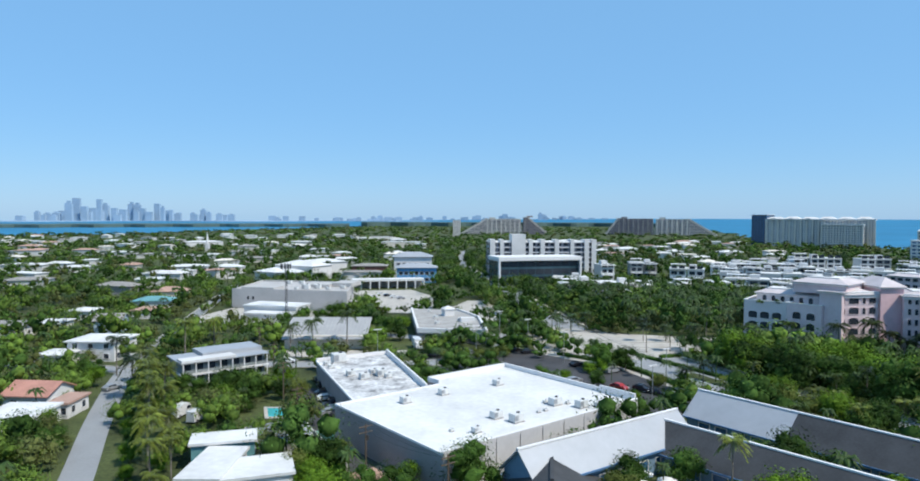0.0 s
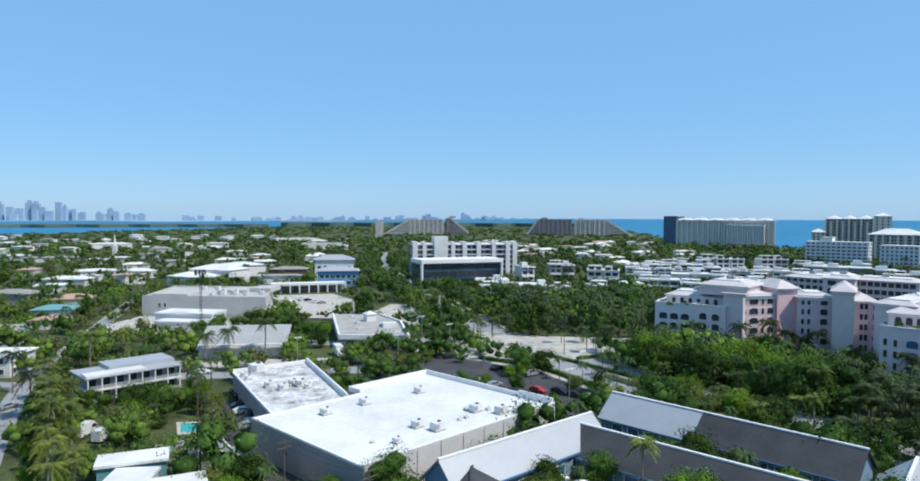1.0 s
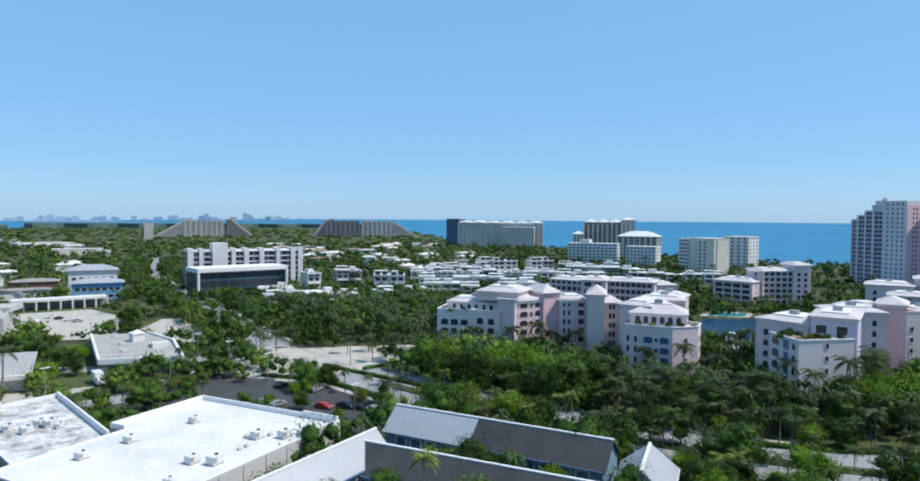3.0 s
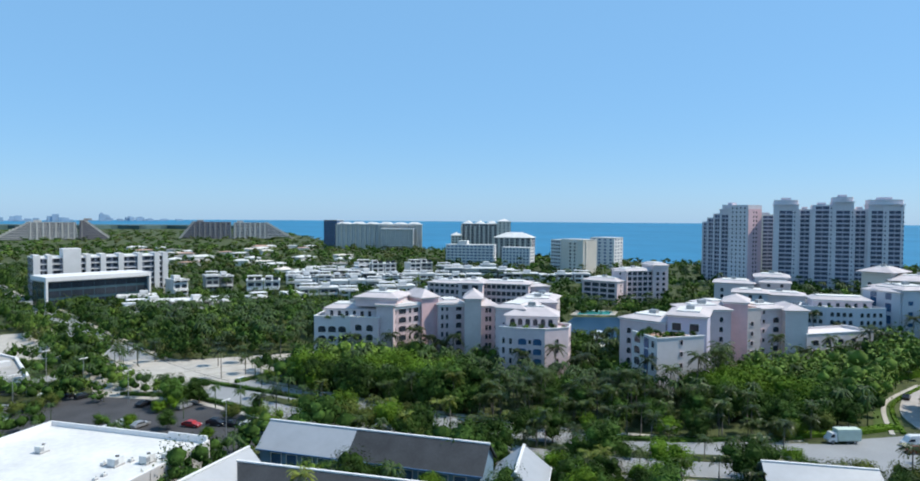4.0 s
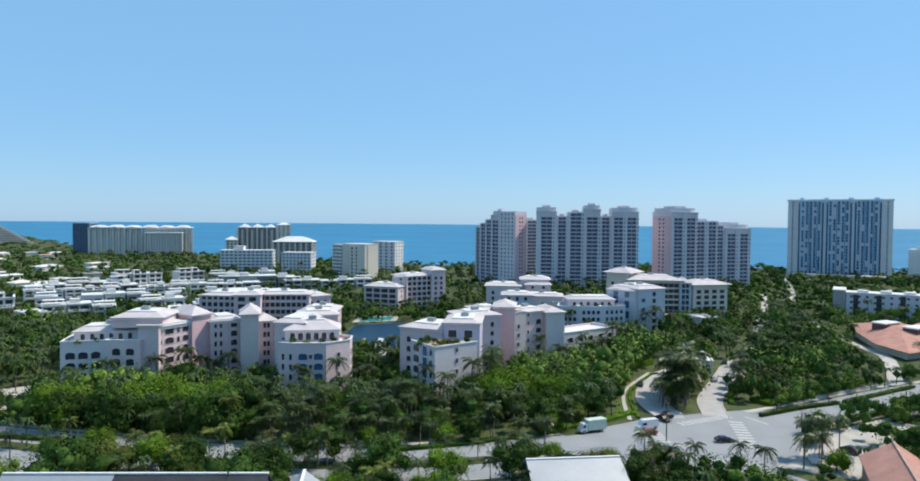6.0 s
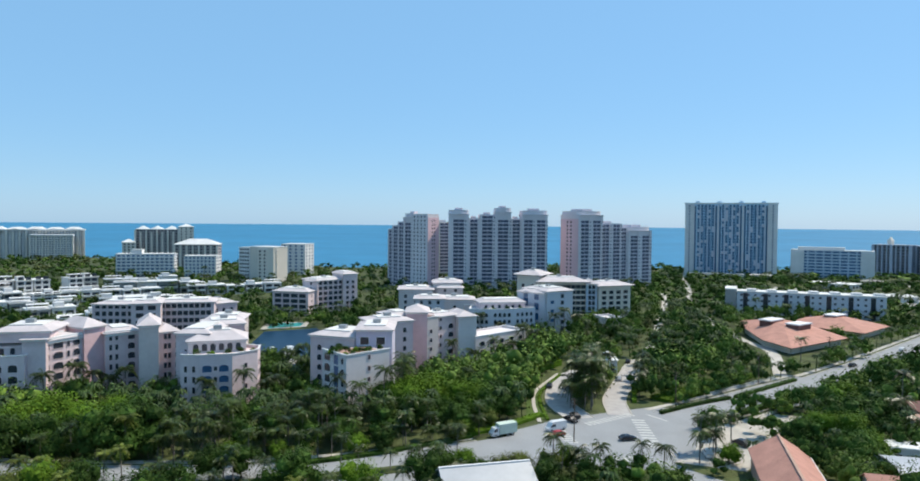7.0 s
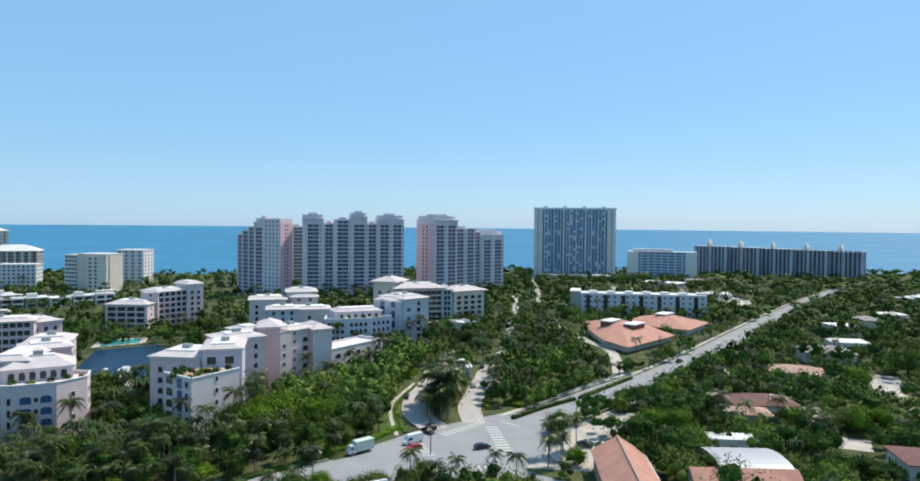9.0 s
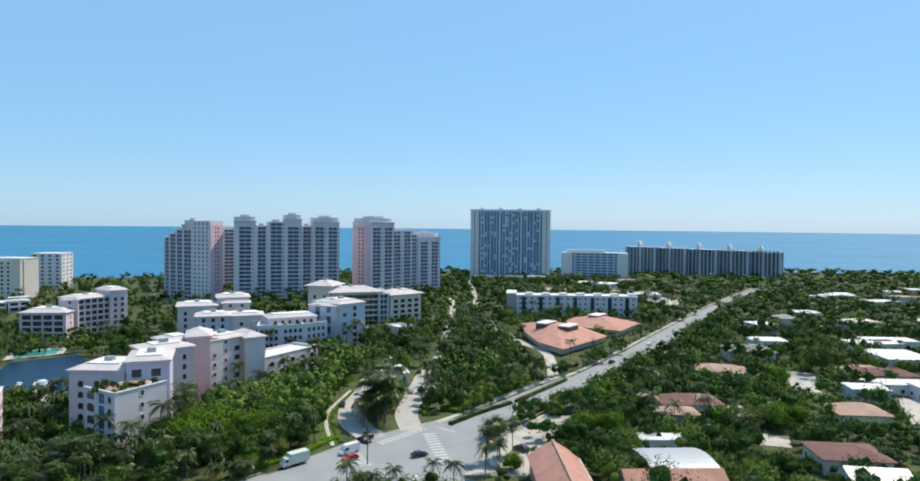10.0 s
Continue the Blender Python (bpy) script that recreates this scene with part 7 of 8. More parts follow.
def roadside():
    """Single trees and palm rows that line the boulevard: x, y, palm, size, turn."""
    out = [(x, y, False, s, x) for x, y, s in ((86, 103, 1.1), (101, 88, 1.0), (97, 92, 0.9), (115, 66, 1.15), (121, 66, 0.9), (106, 76, 1.0), (131, 66, 0.75), (84, 111, 1.0), (75, 121, 1.0), (112, 100, 0.7), (152, 84, 0.7), (163, 76, 0.7), (-9, 93, 0.75), (-3, 91, 0.6), (2, 89, 0.55), (-14, 94, 0.7), (-22, 99, 0.9), (-27, 105, 0.8), (-19, 92, 0.8), (50, 96, 0.8), (53, 91, 0.7), (58, 104, 0.5), (52, 112, 0.5), (64, 96, 0.5), (190, 8, 1.0), (205, 12, 0.9), (143, 46, 0.8), (136, 48, 0.9), (132, 52, 0.9), (126, 44, 0.8), (163, 14, 0.8), (160, 74, 0.8), (168, 72, 0.9), (152, 78, 0.7), (196, 17, 0.9), (186, 21, 1.0), (204, 14, 0.9), (228, 47, 0.8), (236, 42, 1.0), (242, 42, 1.1), (250, 36, 1.0), (236, 48, 0.8))]
    rng = random.Random(31)
    for s0, s1, by, step in ((34, 50, 0.0, 6.0), (32, 50, 13.0, 6.0), (32, 50, -13.5, 6.0), (18, 33, 8.5, 6.5), (18, 33, -9.0, 6.5), (19, 31, 0.0, 11.0), (3, 34, 17.5, 6.0), (3, 34, 13.0, 7.0), (3, 34, -13.5, 6.5), (3, 34, -18.0, 6.0), (3, 20, 6.5, 8.0), (3, 20, -6.5, 8.0), (62, 89, 11.0, 8.0), (62, 89, -13.5, 6.5)):
        line = offset_line(boulevard[s0:s1], by)
        left = 0.0
        for a, b in zip(line, line[1:]):
            while left < (b - a).length:
                p = a + (b - a).normalized() * left
                if math.hypot(p.x - 172, p.y - 44) > 26 and math.hypot(p.x - 52, p.y - 216) > 20:
                    out.append((p.x + rng.uniform(-0.8, 0.8), p.y + rng.uniform(-0.8, 0.8), rng.random() < (0.25 if abs(by) > 17 or s0 == 3 else 0.5 if s0 < 60 and p.y > 175 else 0.82 if by >= 0 or s0 < 60 else 0.3), rng.uniform(0.58, 0.85) * (1.15 if abs(by) > 17 else 1 if by >= 0 or s0 < 60 else 1.25), rng.uniform(0, 6.28)))
                left += step * rng.uniform(0.7, 1.4)
            left -= (b - a).length
    return out


def plant_all():
    rng = random.Random(8)
    lining = roadside()
    first = set(p[:2] for p in lining)
    near = sorted(spots() + lining, key=lambda p: math.hypot(p[0] - 20, p[1] - 20) + (0 if area_of(p[0], p[1]) or p[:2] in first else 70))
    palms = trees = 0
    mass = Mass()
    mid = [as_arrays(crown_geo(60 + i, h, r * 1.12, 8, 250, 0.40, 6, 3, 0.54)[0]) for i, (h, r, m) in enumerate(TREE_KINDS)]
    close = [as_arrays(crown_geo(70 + i, h, r * 1.08, 10, 820, 0.275, 6, 3, 0.54)[0]) for i, (h, r, m) in enumerate(TREE_KINDS)]
    thin = [as_arrays(crown_geo(80 + i, h, r * 1.12, 6, 120, 0.54, 5, 2, 0.58)[0]) for i, (h, r, m) in enumerate(TREE_KINDS)]
    slot = {LEAF.name: 0, LEAFBRIGHT.name: 1, LEAFDRY.name: 2}
    light = [light_palm(70 + i, 15) for i in range(4)]
    for x, y, palm, size, turn in near:
        if palm and palms < 106:
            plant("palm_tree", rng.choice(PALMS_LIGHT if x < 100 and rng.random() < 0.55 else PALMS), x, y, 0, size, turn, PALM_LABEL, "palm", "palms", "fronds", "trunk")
            palms += 1
        elif not palm and trees < 235:
            if area_of(x, y) == "wood":
                k = rng.choice((3, 4, 3)) if bright_spot(x, y) else rng.choice((0, 1, 2, 6, 0, 2))
            elif area_of(x, y) == "roadside":
                k = rng.choice((5, 4, 5, 3, 4, 1))
            elif x < -15:
                k = rng.choice((3, 4, 5, 0, 3, 5, 4))
            else:
                k = rng.randrange(len(TREES))
            plant("tree", TREES[k], x, y, 0, size, turn, TREE_LABELS[TREE_KINDS[k][2].name], "tree", "trees", "crown", "trunk")
            trees += 1
        elif palm:
            mass.add(rng.choice(light), x, y, 0, size, size, turn, 3)
        else:
            k = rng.choice((3, 4, 3, 0, 1, 3, 6)) if x > 150 and y < 40 else rng.choice((3, 4, 5, 3, 1, 5)) if x < -15 else rng.randrange(len(mid))
            if area_of(x, y) == "wood":
                k = rng.choice((3, 4)) if bright_spot(x, y) else rng.choice((0, 1, 2, 6))
            if rng.random() < 0.2:
                size *= 1.35
            mass.add((close if math.hypot(x, y) < 178 else mid if math.hypot(x, y) < 240 else thin)[k], x, y, 0, size, size * rng.uniform(0.85, 1.1), turn, slot[TREE_KINDS[k][2].name])
    # the canopy further out, in rings
    far = [as_arrays(crown_geo(90 + i, 8, 4.8, 4, 40, 0.95, 4, 2, 0.72)[0]) for i in range(6)]
    rim = [as_arrays(crown_geo(110 + i, 8, 5, 3, 16, 1.35, 4, 2, 0.76)[0]) for i in range(6)]
    for d0, d1, step, share, shapes in ((430, 720, 9.8, 0.64, far), (720, 1150, 17, 0.75, rim), (1150, 2600, 40, 0.85, rim)):
        d = d0
        while d < d1:
            n = int(radians(158) * d / step)
            for k in range(n):
                az = -39 + 158 * (k + rng.random()) / n
                dd = d + rng.uniform(0, step)
                x, y = polar(az, dd)
                if rng.random() > (share if az < 60 else 0.9) or dd > coast(az) - 12 or not CLEAR.free(x, y):
                    continue
                s = rng.uniform(0.75, 1.2) * (1 if d < 720 else 1.55 if d < 1150 else 2.5) * (1.3 if az > 62 and d < 1150 else 1)
                if d < 720 and rng.random() < 0.2:
                    mass.add(rng.choice(light), x, y, 0, s * 1.2, rng.uniform(0.9, 1.4), rng.uniform(0, 6.28), 3)
                else:
                    mass.add(rng.choice(shapes), x, y, 0, s, rng.uniform(0.7, 1.15), rng.uniform(0, 6.28), rng.choice((0, 0, 0, 1, 2) if az < 62 else (0, 0, 1, 0, 0)))
            d += step
    mass.build("woodland", "dense green tree canopy and palms across the island", "trees", [FARLEAF, FARBRIGHT, FAROLIVE, FARPALM])


FARBRIGHT = mat("far_leaf_bright", (0.108, 0.182, 0.022), 0.8, 0.35, 0.06, 0.0, 0.8, island=0.35)
FAROLIVE = mat("far_leaf_olive", (0.10, 0.12, 0.03), 0.8, 0.35, 0.06, 0.0, 0.8, island=0.3)
FARPALM = mat("far_palm", (0.036, 0.072, 0.013), 0.7, 0.35, 0.1, 0.0, 0.8, island=0.35)
plant_all()

# ---- vehicles ----
def profile_body(fr, half, outline, z_off=0.0, inset=0.0):
    """A body lofted from a side outline, narrower towards the roof."""
    g = Geo()
    top = max(z for _, z in outline)
    k = len(outline)
    for s in (-1, 1):
        for a, z in outline:
            wide = half * (1 - 0.16 * max(0, (z - 0.9)) / max(0.1, top - 0.9)) - inset
            g.v.append((*fr(a, s * wide), z + z_off))
    g.f.append(tuple(range(k)))
    g.f.append(tuple(range(2 * k - 1, k - 1, -1)))
    for i in range(k):
        j = (i + 1) % k
        g.f.append((i, k + i, k + j, j))
    return g


def vehicle(name, x, y, rz, paint, label, kind="car", group="vehicles", z=0.06):
    ob = thing(name, x, y, label, {"car": "car", "van": "van", "truck": "truck", "suv": "car"}[kind], group, z=z)
    fr = Frame((x, y), (x + math.cos(radians(rz)), y + math.sin(radians(rz))))
    if kind in ("car", "suv"):
        up = 0.25 if kind == "suv" else 0.0
        body = [(-2.2, 0.35), (2.2, 0.35), (2.25, 0.7), (1.9, 0.85 + up * 0.5), (1.0, 0.95 + up), (0.45, 1.42 + up), (-1.1, 1.45 + up), (-1.8, 1.02 + up), (-2.2, 0.95 + up * 0.6)]
        glass = [(0.92, 0.97 + up), (0.42, 1.38 + up), (-1.08, 1.4 + up), (-1.72, 1.04 + up)]
        half, wheels, r = 0.9, (-1.35, 1.35), 0.33
    elif kind == "van":
        body = [(-2.9, 0.4), (2.9, 0.4), (2.95, 0.9), (2.5, 1.2), (1.7, 2.3), (1.2, 2.55), (-2.9, 2.5)]
        glass = [(2.42, 1.25), (1.72, 2.2), (0.7, 2.2), (0.7, 1.3)]
        half, wheels, r = 1.0, (-1.9, 1.9), 0.38
    else:
        body = [(1.7, 0.5), (3.6, 0.5), (3.7, 1.1), (3.3, 1.5), (2.9, 2.4), (1.7, 2.45)]
        glass = [(3.27, 1.5), (2.88, 2.3), (2.2, 2.3), (2.2, 1.5)]
        half, wheels, r = 1.05, (-2.2, 2.7), 0.45
    part("body", profile_body(fr, half, body, z), paint if kind != "truck" else WHITEPAINT, ob)
    part("glasshouse", profile_body(fr, half + 0.012, glass, z), GLASS, ob)
    if kind == "truck":
        g = Geo()
        g.box(fr, -3.6, 1.6, -1.15, 1.15, z + 0.75, z + 3.3)
        part("cargo_box", g, paint, ob)
        g = Geo()
        g.box(fr, -3.5, 3.0, -0.5, 0.5, z + 0.45, z + 0.74)
        part("chassis", g, DARKMETAL, ob)
    for a in wheels:
        for s in (-1, 1):
            g = Geo()
            p, q = fr(a, s * (half - 0.18)), fr(a, s * (half + 0.03))
            g.tube((*p, z + r), (*q, z + r), r, r, 10)
            wheel = part("wheel", g, RUBBER, ob)
            if math.hypot(x, y) > 182:
                continue
            g = Geo()
            p, q = fr(a, s * (half - 0.1)), fr(a, s * (half + 0.05))
            g.tube((*p, z + r), (*q, z + r), r * 0.6, r * 0.55, 8)
            part("hubcap", g, METAL, wheel, "bright metal hubcap")
    front = max(a for a, _ in body)
    for s in (-1, 1):
        g = Geo()
        g.box(fr, front - 0.12, front + 0.02, s * half * 0.72 - 0.16, s * half * 0.72 + 0.16, z + 0.62, z + 0.8)
        part("headlight", g, WHITETRIM, ob)
    return ob


vehicle("car", 168, 38.5, -50, BLACKPAINT, "black hatchback waiting in the road junction")
vehicle("delivery_van", 166.5, 57.2, 147, WHITEPAINT, "white delivery van at the crossing", "van")
vehicle("box_truck", 155.5, 67.5, 146, GREENPAINT, "box truck with a pale green box", "truck")
vehicle("car", 161.8, 55.2, 147, REDPAINT, "dark red car at the crossing")
for x, y, rz, p, lab in ((176.0, 56.2, 240, BLACKPAINT, "black car on the entrance drive"), (180.5, 56.6, 40, BLACKPAINT, "black car on the entrance drive"), (209, 75, 15, BLACKPAINT, "black car on the curving drive"),
                         (231, 57.5, 12, SILVERPAINT, "silver car at the gatehouse"), (262, 62, 8, BLACKPAINT, "black car beyond the gatehouse")):
    vehicle("car", x, y, rz, p, lab)
vehicle("car", 166, 19, 20, WHITEPAINT, "white van-like car parked on the forecourt", "suv")
vehicle("car", 178, 13, 60, BLACKPAINT, "dark car parked on the forecourt", "suv")
for i, (x, y, rz, p) in enumerate(((-25.5, 135.5, 115, BLACKPAINT), (-27.5, 141, 112, SILVERPAINT), (-28.5, 146, 112, BLACKPAINT), (-31.5, 156, 112, BLACKPAINT), (-34, 161, 112, BLACKPAINT), (-36, 166, 112, BLACKPAINT))):
    vehicle("car", x, y, rz, p, "dark car parked beside the supermarket wall", "car" if i % 2 else "suv")
for i, (x, y, rz, p) in enumerate(((36, 181, 35, BLACKPAINT), (50, 152, -50, WHITEPAINT), (26, 170, 30, WHITEPAINT), (22, 166, 30, WHITEPAINT), (29, 166.5, 30, SILVERPAINT), (39, 160, -50, REDPAINT), (44, 158, -50, BLACKPAINT), (47, 155, -50, BLACKPAINT), (33, 185, 35, BLACKPAINT),
                                   (41, 177, 35, SILVERPAINT), (17, 205, 20, BLACKPAINT), (21, 202, 20, BLACKPAINT), (13, 208, 20, WHITEPAINT), (9, 197, 20, BLACKPAINT), (3, 200, 20, SILVERPAINT), (-3, 203, 95, BLACKPAINT))):
    vehicle("car", x, y, rz, p, "car parked in the dark asphalt car park", "suv" if i % 3 == 0 else "car")
vehicle("box_truck", -13.5, 209, -75, WHITEPAINT, "white box truck parked beside the shop", "truck")
vehicle("car", -28.4, 142.5, 22, BLACKPAINT, "black car parked in the service alley")
vehicle("car", -27.2, 138.6, 22, SILVERPAINT, "silver car parked in the service alley")
vehicle("car", -30.4, 149.5, 22, WHITEPAINT, "white car parked in the service alley")
vehicle("car", -31.8, 153.4, 22, BLACKPAINT, "black car parked in the service alley")
vehicle("camper_van", -58.5, 137.5, 80, WHITEPAINT, "white camper van parked in a garden", "van")
vehicle("delivery_van", -53.5, 134.5, 75, WHITEPAINT, "white van parked in a garden", "van")
vehicle("car", -49, 188, 5, WHITEPAINT, "white car parked in the lane")
vehicle("car", -7.5, 196, 5, BLACKPAINT, "black car parked in the lane")
for x, y, rz, p in ((-42, 352, 20, WHITEPAINT), (-38, 346, 20, BLACKPAINT), (-34, 340, 20, WHITEPAINT), (-30, 335, 20, SILVERPAINT), (-46, 340, 110, WHITEPAINT), (-76, 178, 70, BLACKPAINT), (-84, 158, 70, SILVERPAINT), (20, 330, 98, BLACKPAINT), (42, 262, 100, WHITEPAINT), (300, -16, -24, BLACKPAINT), (228, 12, -25, BLACKPAINT), (350, -37, -22, WHITEPAINT)):
    vehicle("car", x, y, rz, p, "small car standing on the street")


# ---- poles, mast, pools, hedges ----
def street_lamp(x, y, h=9.0, rz=0.0):
    ob = thing("street_lamp", x, y, "slim grey twin-headed car park lamp", "street lamp", "street lamps")
    g = Geo()
    g.tube((x, y, 0), (x, y, h), 0.11, 0.07, 8)
    part("post", g, METAL, ob)
    fr = Frame((x, y), (x + math.cos(radians(rz)), y + math.sin(radians(rz))))
    for s in (-1, 1):
        g = Geo()
        g.box(fr, 0.1 * s if s > 0 else -1.2, 1.2 if s > 0 else -0.1, -0.18, 0.18, h - 0.1, h + 0.08)
        part("lamp_head", g, WHITETRIM, ob)


def utility_pole(x, y, h=11.0, rz=0.0):
    ob = thing("utility_pole", x, y, "weathered wooden utility pole with crossarms", "utility pole", "utility poles")
    g = Geo()
    g.tube((x, y, 0), (x, y, h), 0.17, 0.11, 8)
    part("post", g, WOODPOLE, ob)
    fr = Frame((x, y), (x + math.cos(radians(rz)), y + math.sin(radians(rz))))
    for dz in (0.5, 1.4):
        g = Geo()
        g.box(fr, -1.2, 1.2, -0.07, 0.07, h - dz, h - dz + 0.14)
        part("crossarm", g, WOODPOLE, ob)
    g = Geo()
    g.tube((*fr(0.35, 0), h - 2.6), (*fr(0.35, 0), h - 1.8), 0.2, 0.2, 8)
    part("transformer", g, DARKMETAL, ob)


for x, y in ((43, 146), (30, 189), (5, 199), (52, 165), (22, 212), (-24, 192), (14, 230)):
    street_lamp(x, y, 9.0, 30)
POLES = [(-1.5, 88), (-14.5, 101), (-30.5, 123), (-39, 145), (-47, 166), (-58, 190)]
for x, y in POLES:
    utility_pole(x, y, 10.0, 40)
for x, y in ((205, 33.5), (160, 50), (250, 14), (300, -8)):
    utility_pole(x, y, 11.0, 60)
ob = thing("power_line", -30, 125, "thin black power cables between poles", "cable")
for (ax, ay), (bx, by) in zip(POLES, POLES[1:]):
    g = Geo()
    for off in (-1.0, 1.0):
        for k in range(6):
            s, t = k / 6, (k + 1) / 6
            sag = lambda q: 9.7 - 1.6 * q * (1 - q) * 2  # noqa: E731
            g.tube((ax + (bx - ax) * s + off, ay + (by - ay) * s, sag(s)), (ax + (bx - ax) * t + off, ay + (by - ay) * t, sag(t)), 0.025, 0.025, 4)
    part("cable", g, DARKMETAL, ob)


def radio_mast(x, y, h):
    ob = thing("radio_mast", x, y, "grey lattice phone mast with antenna panels", "radio mast")
    legs = [(0.55 * math.cos(a), 0.55 * math.sin(a)) for a in (0.3, 2.4, 4.5)]
    for dx, dy in legs:
        g = Geo()
        g.tube((x + dx, y + dy, 0), (x + dx * 0.7, y + dy * 0.7, h), 0.12, 0.09, 6)
        part("leg", g, DARKMETAL, ob)
    n = 14
    for k in range(n):
        for i in range(3):
            (ax, ay), (bx, by) = legs[i], legs[(i + 1) % 3]
            g = Geo()
            g.tube((x + ax, y + ay, h * k / n), (x + bx, y + by, h * (k + 1) / n), 0.05, 0.05, 4)
            part("brace", g, DARKMETAL, ob)
    for i in range(9):
        a = 2 * math.pi * i / 9
        g = Geo()
        cx, cy = x + 1.9 * math.cos(a), y + 1.9 * math.sin(a)
        g.prism([(cx - 0.18, cy - 0.12), (cx + 0.18, cy - 0.12), (cx + 0.18, cy + 0.12), (cx - 0.18, cy + 0.12)], h - 2.2, h - 0.1)
        part("antenna", g, DARKMETAL, ob)
        g = Geo()
        g.tube((x, y, h - 1.2), (cx, cy, h - 1.2), 0.05, 0.05, 4)
        part("arm", g, METAL, ob)


radio_mast(-70, 265, 23)


def hedge(line, width, h, label="clipped dense green hedge", leaf=0.24, material=None):
    """A hedge as a leafy bank along a line."""
    rng = random.Random(int(line[0][0] * 7 + line[0][1] * 3))
    ob = thing("hedge", *line[0], label, "hedge", "hedges")
    pts = smooth_line(line, 4)
    g = Geo()
    ribbon(g, pts, width * 0.8, 0, h * 0.85)
    for a, b in zip(pts, pts[1:]):
        d = (b - a)
        n = Vector((-d.y, d.x)).normalized()
        for k in range(int(d.length * (width + 2 * h) * 3.2)):
            s, u = rng.random(), rng.uniform(-1, 1)
            p = a + d * s + n * (u * width * 0.5)
            z = h * rng.uniform(0.15, 1.05) if abs(u) > 0.75 else h * rng.uniform(0.85, 1.1)
            c = Vector((p.x, p.y, z))
            e = Vector((rng.uniform(-1, 1), rng.uniform(-1, 1), rng.uniform(-0.4, 0.4))).normalized() * leaf * rng.uniform(0.6, 1.4)
            f = Vector((rng.uniform(-1, 1), rng.uniform(-1, 1), rng.uniform(-0.6, 0.6))).normalized() * leaf * 0.7
            g.poly([c - e, c - f, c + e, c + f])
    part("foliage", g, material or LEAF, ob)


hedge([(196, 36), (210, 29), (224, 20.5)], 1.6, 1.1)
hedge([(226, 19), (244, 11), (262, 3)], 1.6, 1.1)
hedge([(188, 24), (210, 14), (236, 1), (258, -9)], 2.2, 1.5)
hedge([(210, 39), (232, 30), (262, 19)], 9.0, 1.3, "broad planting of yellow-green shrubs", 0.32, LEAFBRIGHT)
hedge([(174, 62.3), (189, 70.4), (203, 75.4), (228, 78)], 1.2, 0.5, "low yellow-green kerb planting", 0.22, LEAFBRIGHT)
hedge([(212, 86.5), (226, 88), (244, 85)], 5.0, 2.6, "broad bank of bright green shrubs", 0.34, LEAFBRIGHT)
hedge([(172, 77), (186, 82), (204, 86.5)], 4.0, 2.0, "dark green shrub bank behind the lawn", 0.32)
hedge([(204, 45.5), (212, 47.5), (224, 50)], 1.6, 1.2, "yellow-green shrubs along the drive", 0.3, LEAFBRIGHT)
hedge([(148, 77), (164, 69.5), (177, 65.5)], 3.0, 1.0, "broad planting of yellow-green shrubs", 0.3, LEAFBRIGHT)
g = Geo()
ribbon(g, smooth_line([(171, 63.5), (188, 72.2), (203, 77.2), (229, 79.4)]), 1.1, 0.0, 0.2)
structure("kerb", g, PAVING, "pale footway round the entrance lawn", "kerb")
fence = thing("picket_fence", 236, 23, "low white picket fence along the verge", "fence")
fr = Frame((224, 27.5), (262, 9.5))
g = Geo()
g.box(fr, 0, fr.w, -0.04, 0.04, 0.75, 0.87)
part("rail", g, WHITETRIM, fence)
for i in range(34):
    g = Geo()
    g.box(fr, fr.w * i / 33 - 0.16, fr.w * i / 33 + 0.16, -0.1, -0.045, 0.02, 1.15)
    part("picket", g, WHITETRIM, fence)
hedge([(276, -16), (300, -26), (330, -38)], 1.8, 1.3)
hedge([(60, 196), (78, 202), (90, 204)], 1.8, 1.0)
hedge([(50, 206), (66, 176), (78, 152)], 1.6, 1.0)
hedge([(30, 200), (46, 184), (56, 160)], 1.8, 1.0)
hedge([(112, 100), (130, 86), (150, 74)], 2.0, 1.0)
hedge([(-120, 180), (-105, 178), (-96, 177)], 1.4, 1.6)


def parasol(x, y, cloth, label, r=1.6, h=2.6):
    ob = thing("parasol", x, y, label, "parasol", "courtyard parasols")
    g = Geo()
    g.tube((x, y, 0), (x, y, h), 0.04, 0.04, 6)
    part("post", g, METAL, ob)
    g = Geo()
    g.tube((x, y, h - 0.35), (x, y, h + 0.25), r, 0.05, 8)
    part("canopy", g, cloth, ob)


SKYCLOTH = mat("sky_blue_canvas", (0.30, 0.62, 0.80), 0.8, 0.08, 1.0)
g = Geo()
g.prism([(17, 93), (30, 102), (36, 101), (42, 92), (34, 86), (24, 88)], -0.1, 0.05)
structure("pavement", g, PAVING, "pale paved courtyard between the shop rows", "courtyard")
for x, y, c, t in ((23.8, 100.2, SKYCLOTH, "sky-blue parasol in the courtyard"), (28.5, 101.0, WHITETRIM, "white parasol in the courtyard"), (31.5, 98.5, WHITETRIM, "white parasol in the courtyard"), (27.2, 97.2, WHITETRIM, "white parasol in the courtyard")):
    parasol(x, y, c, t)


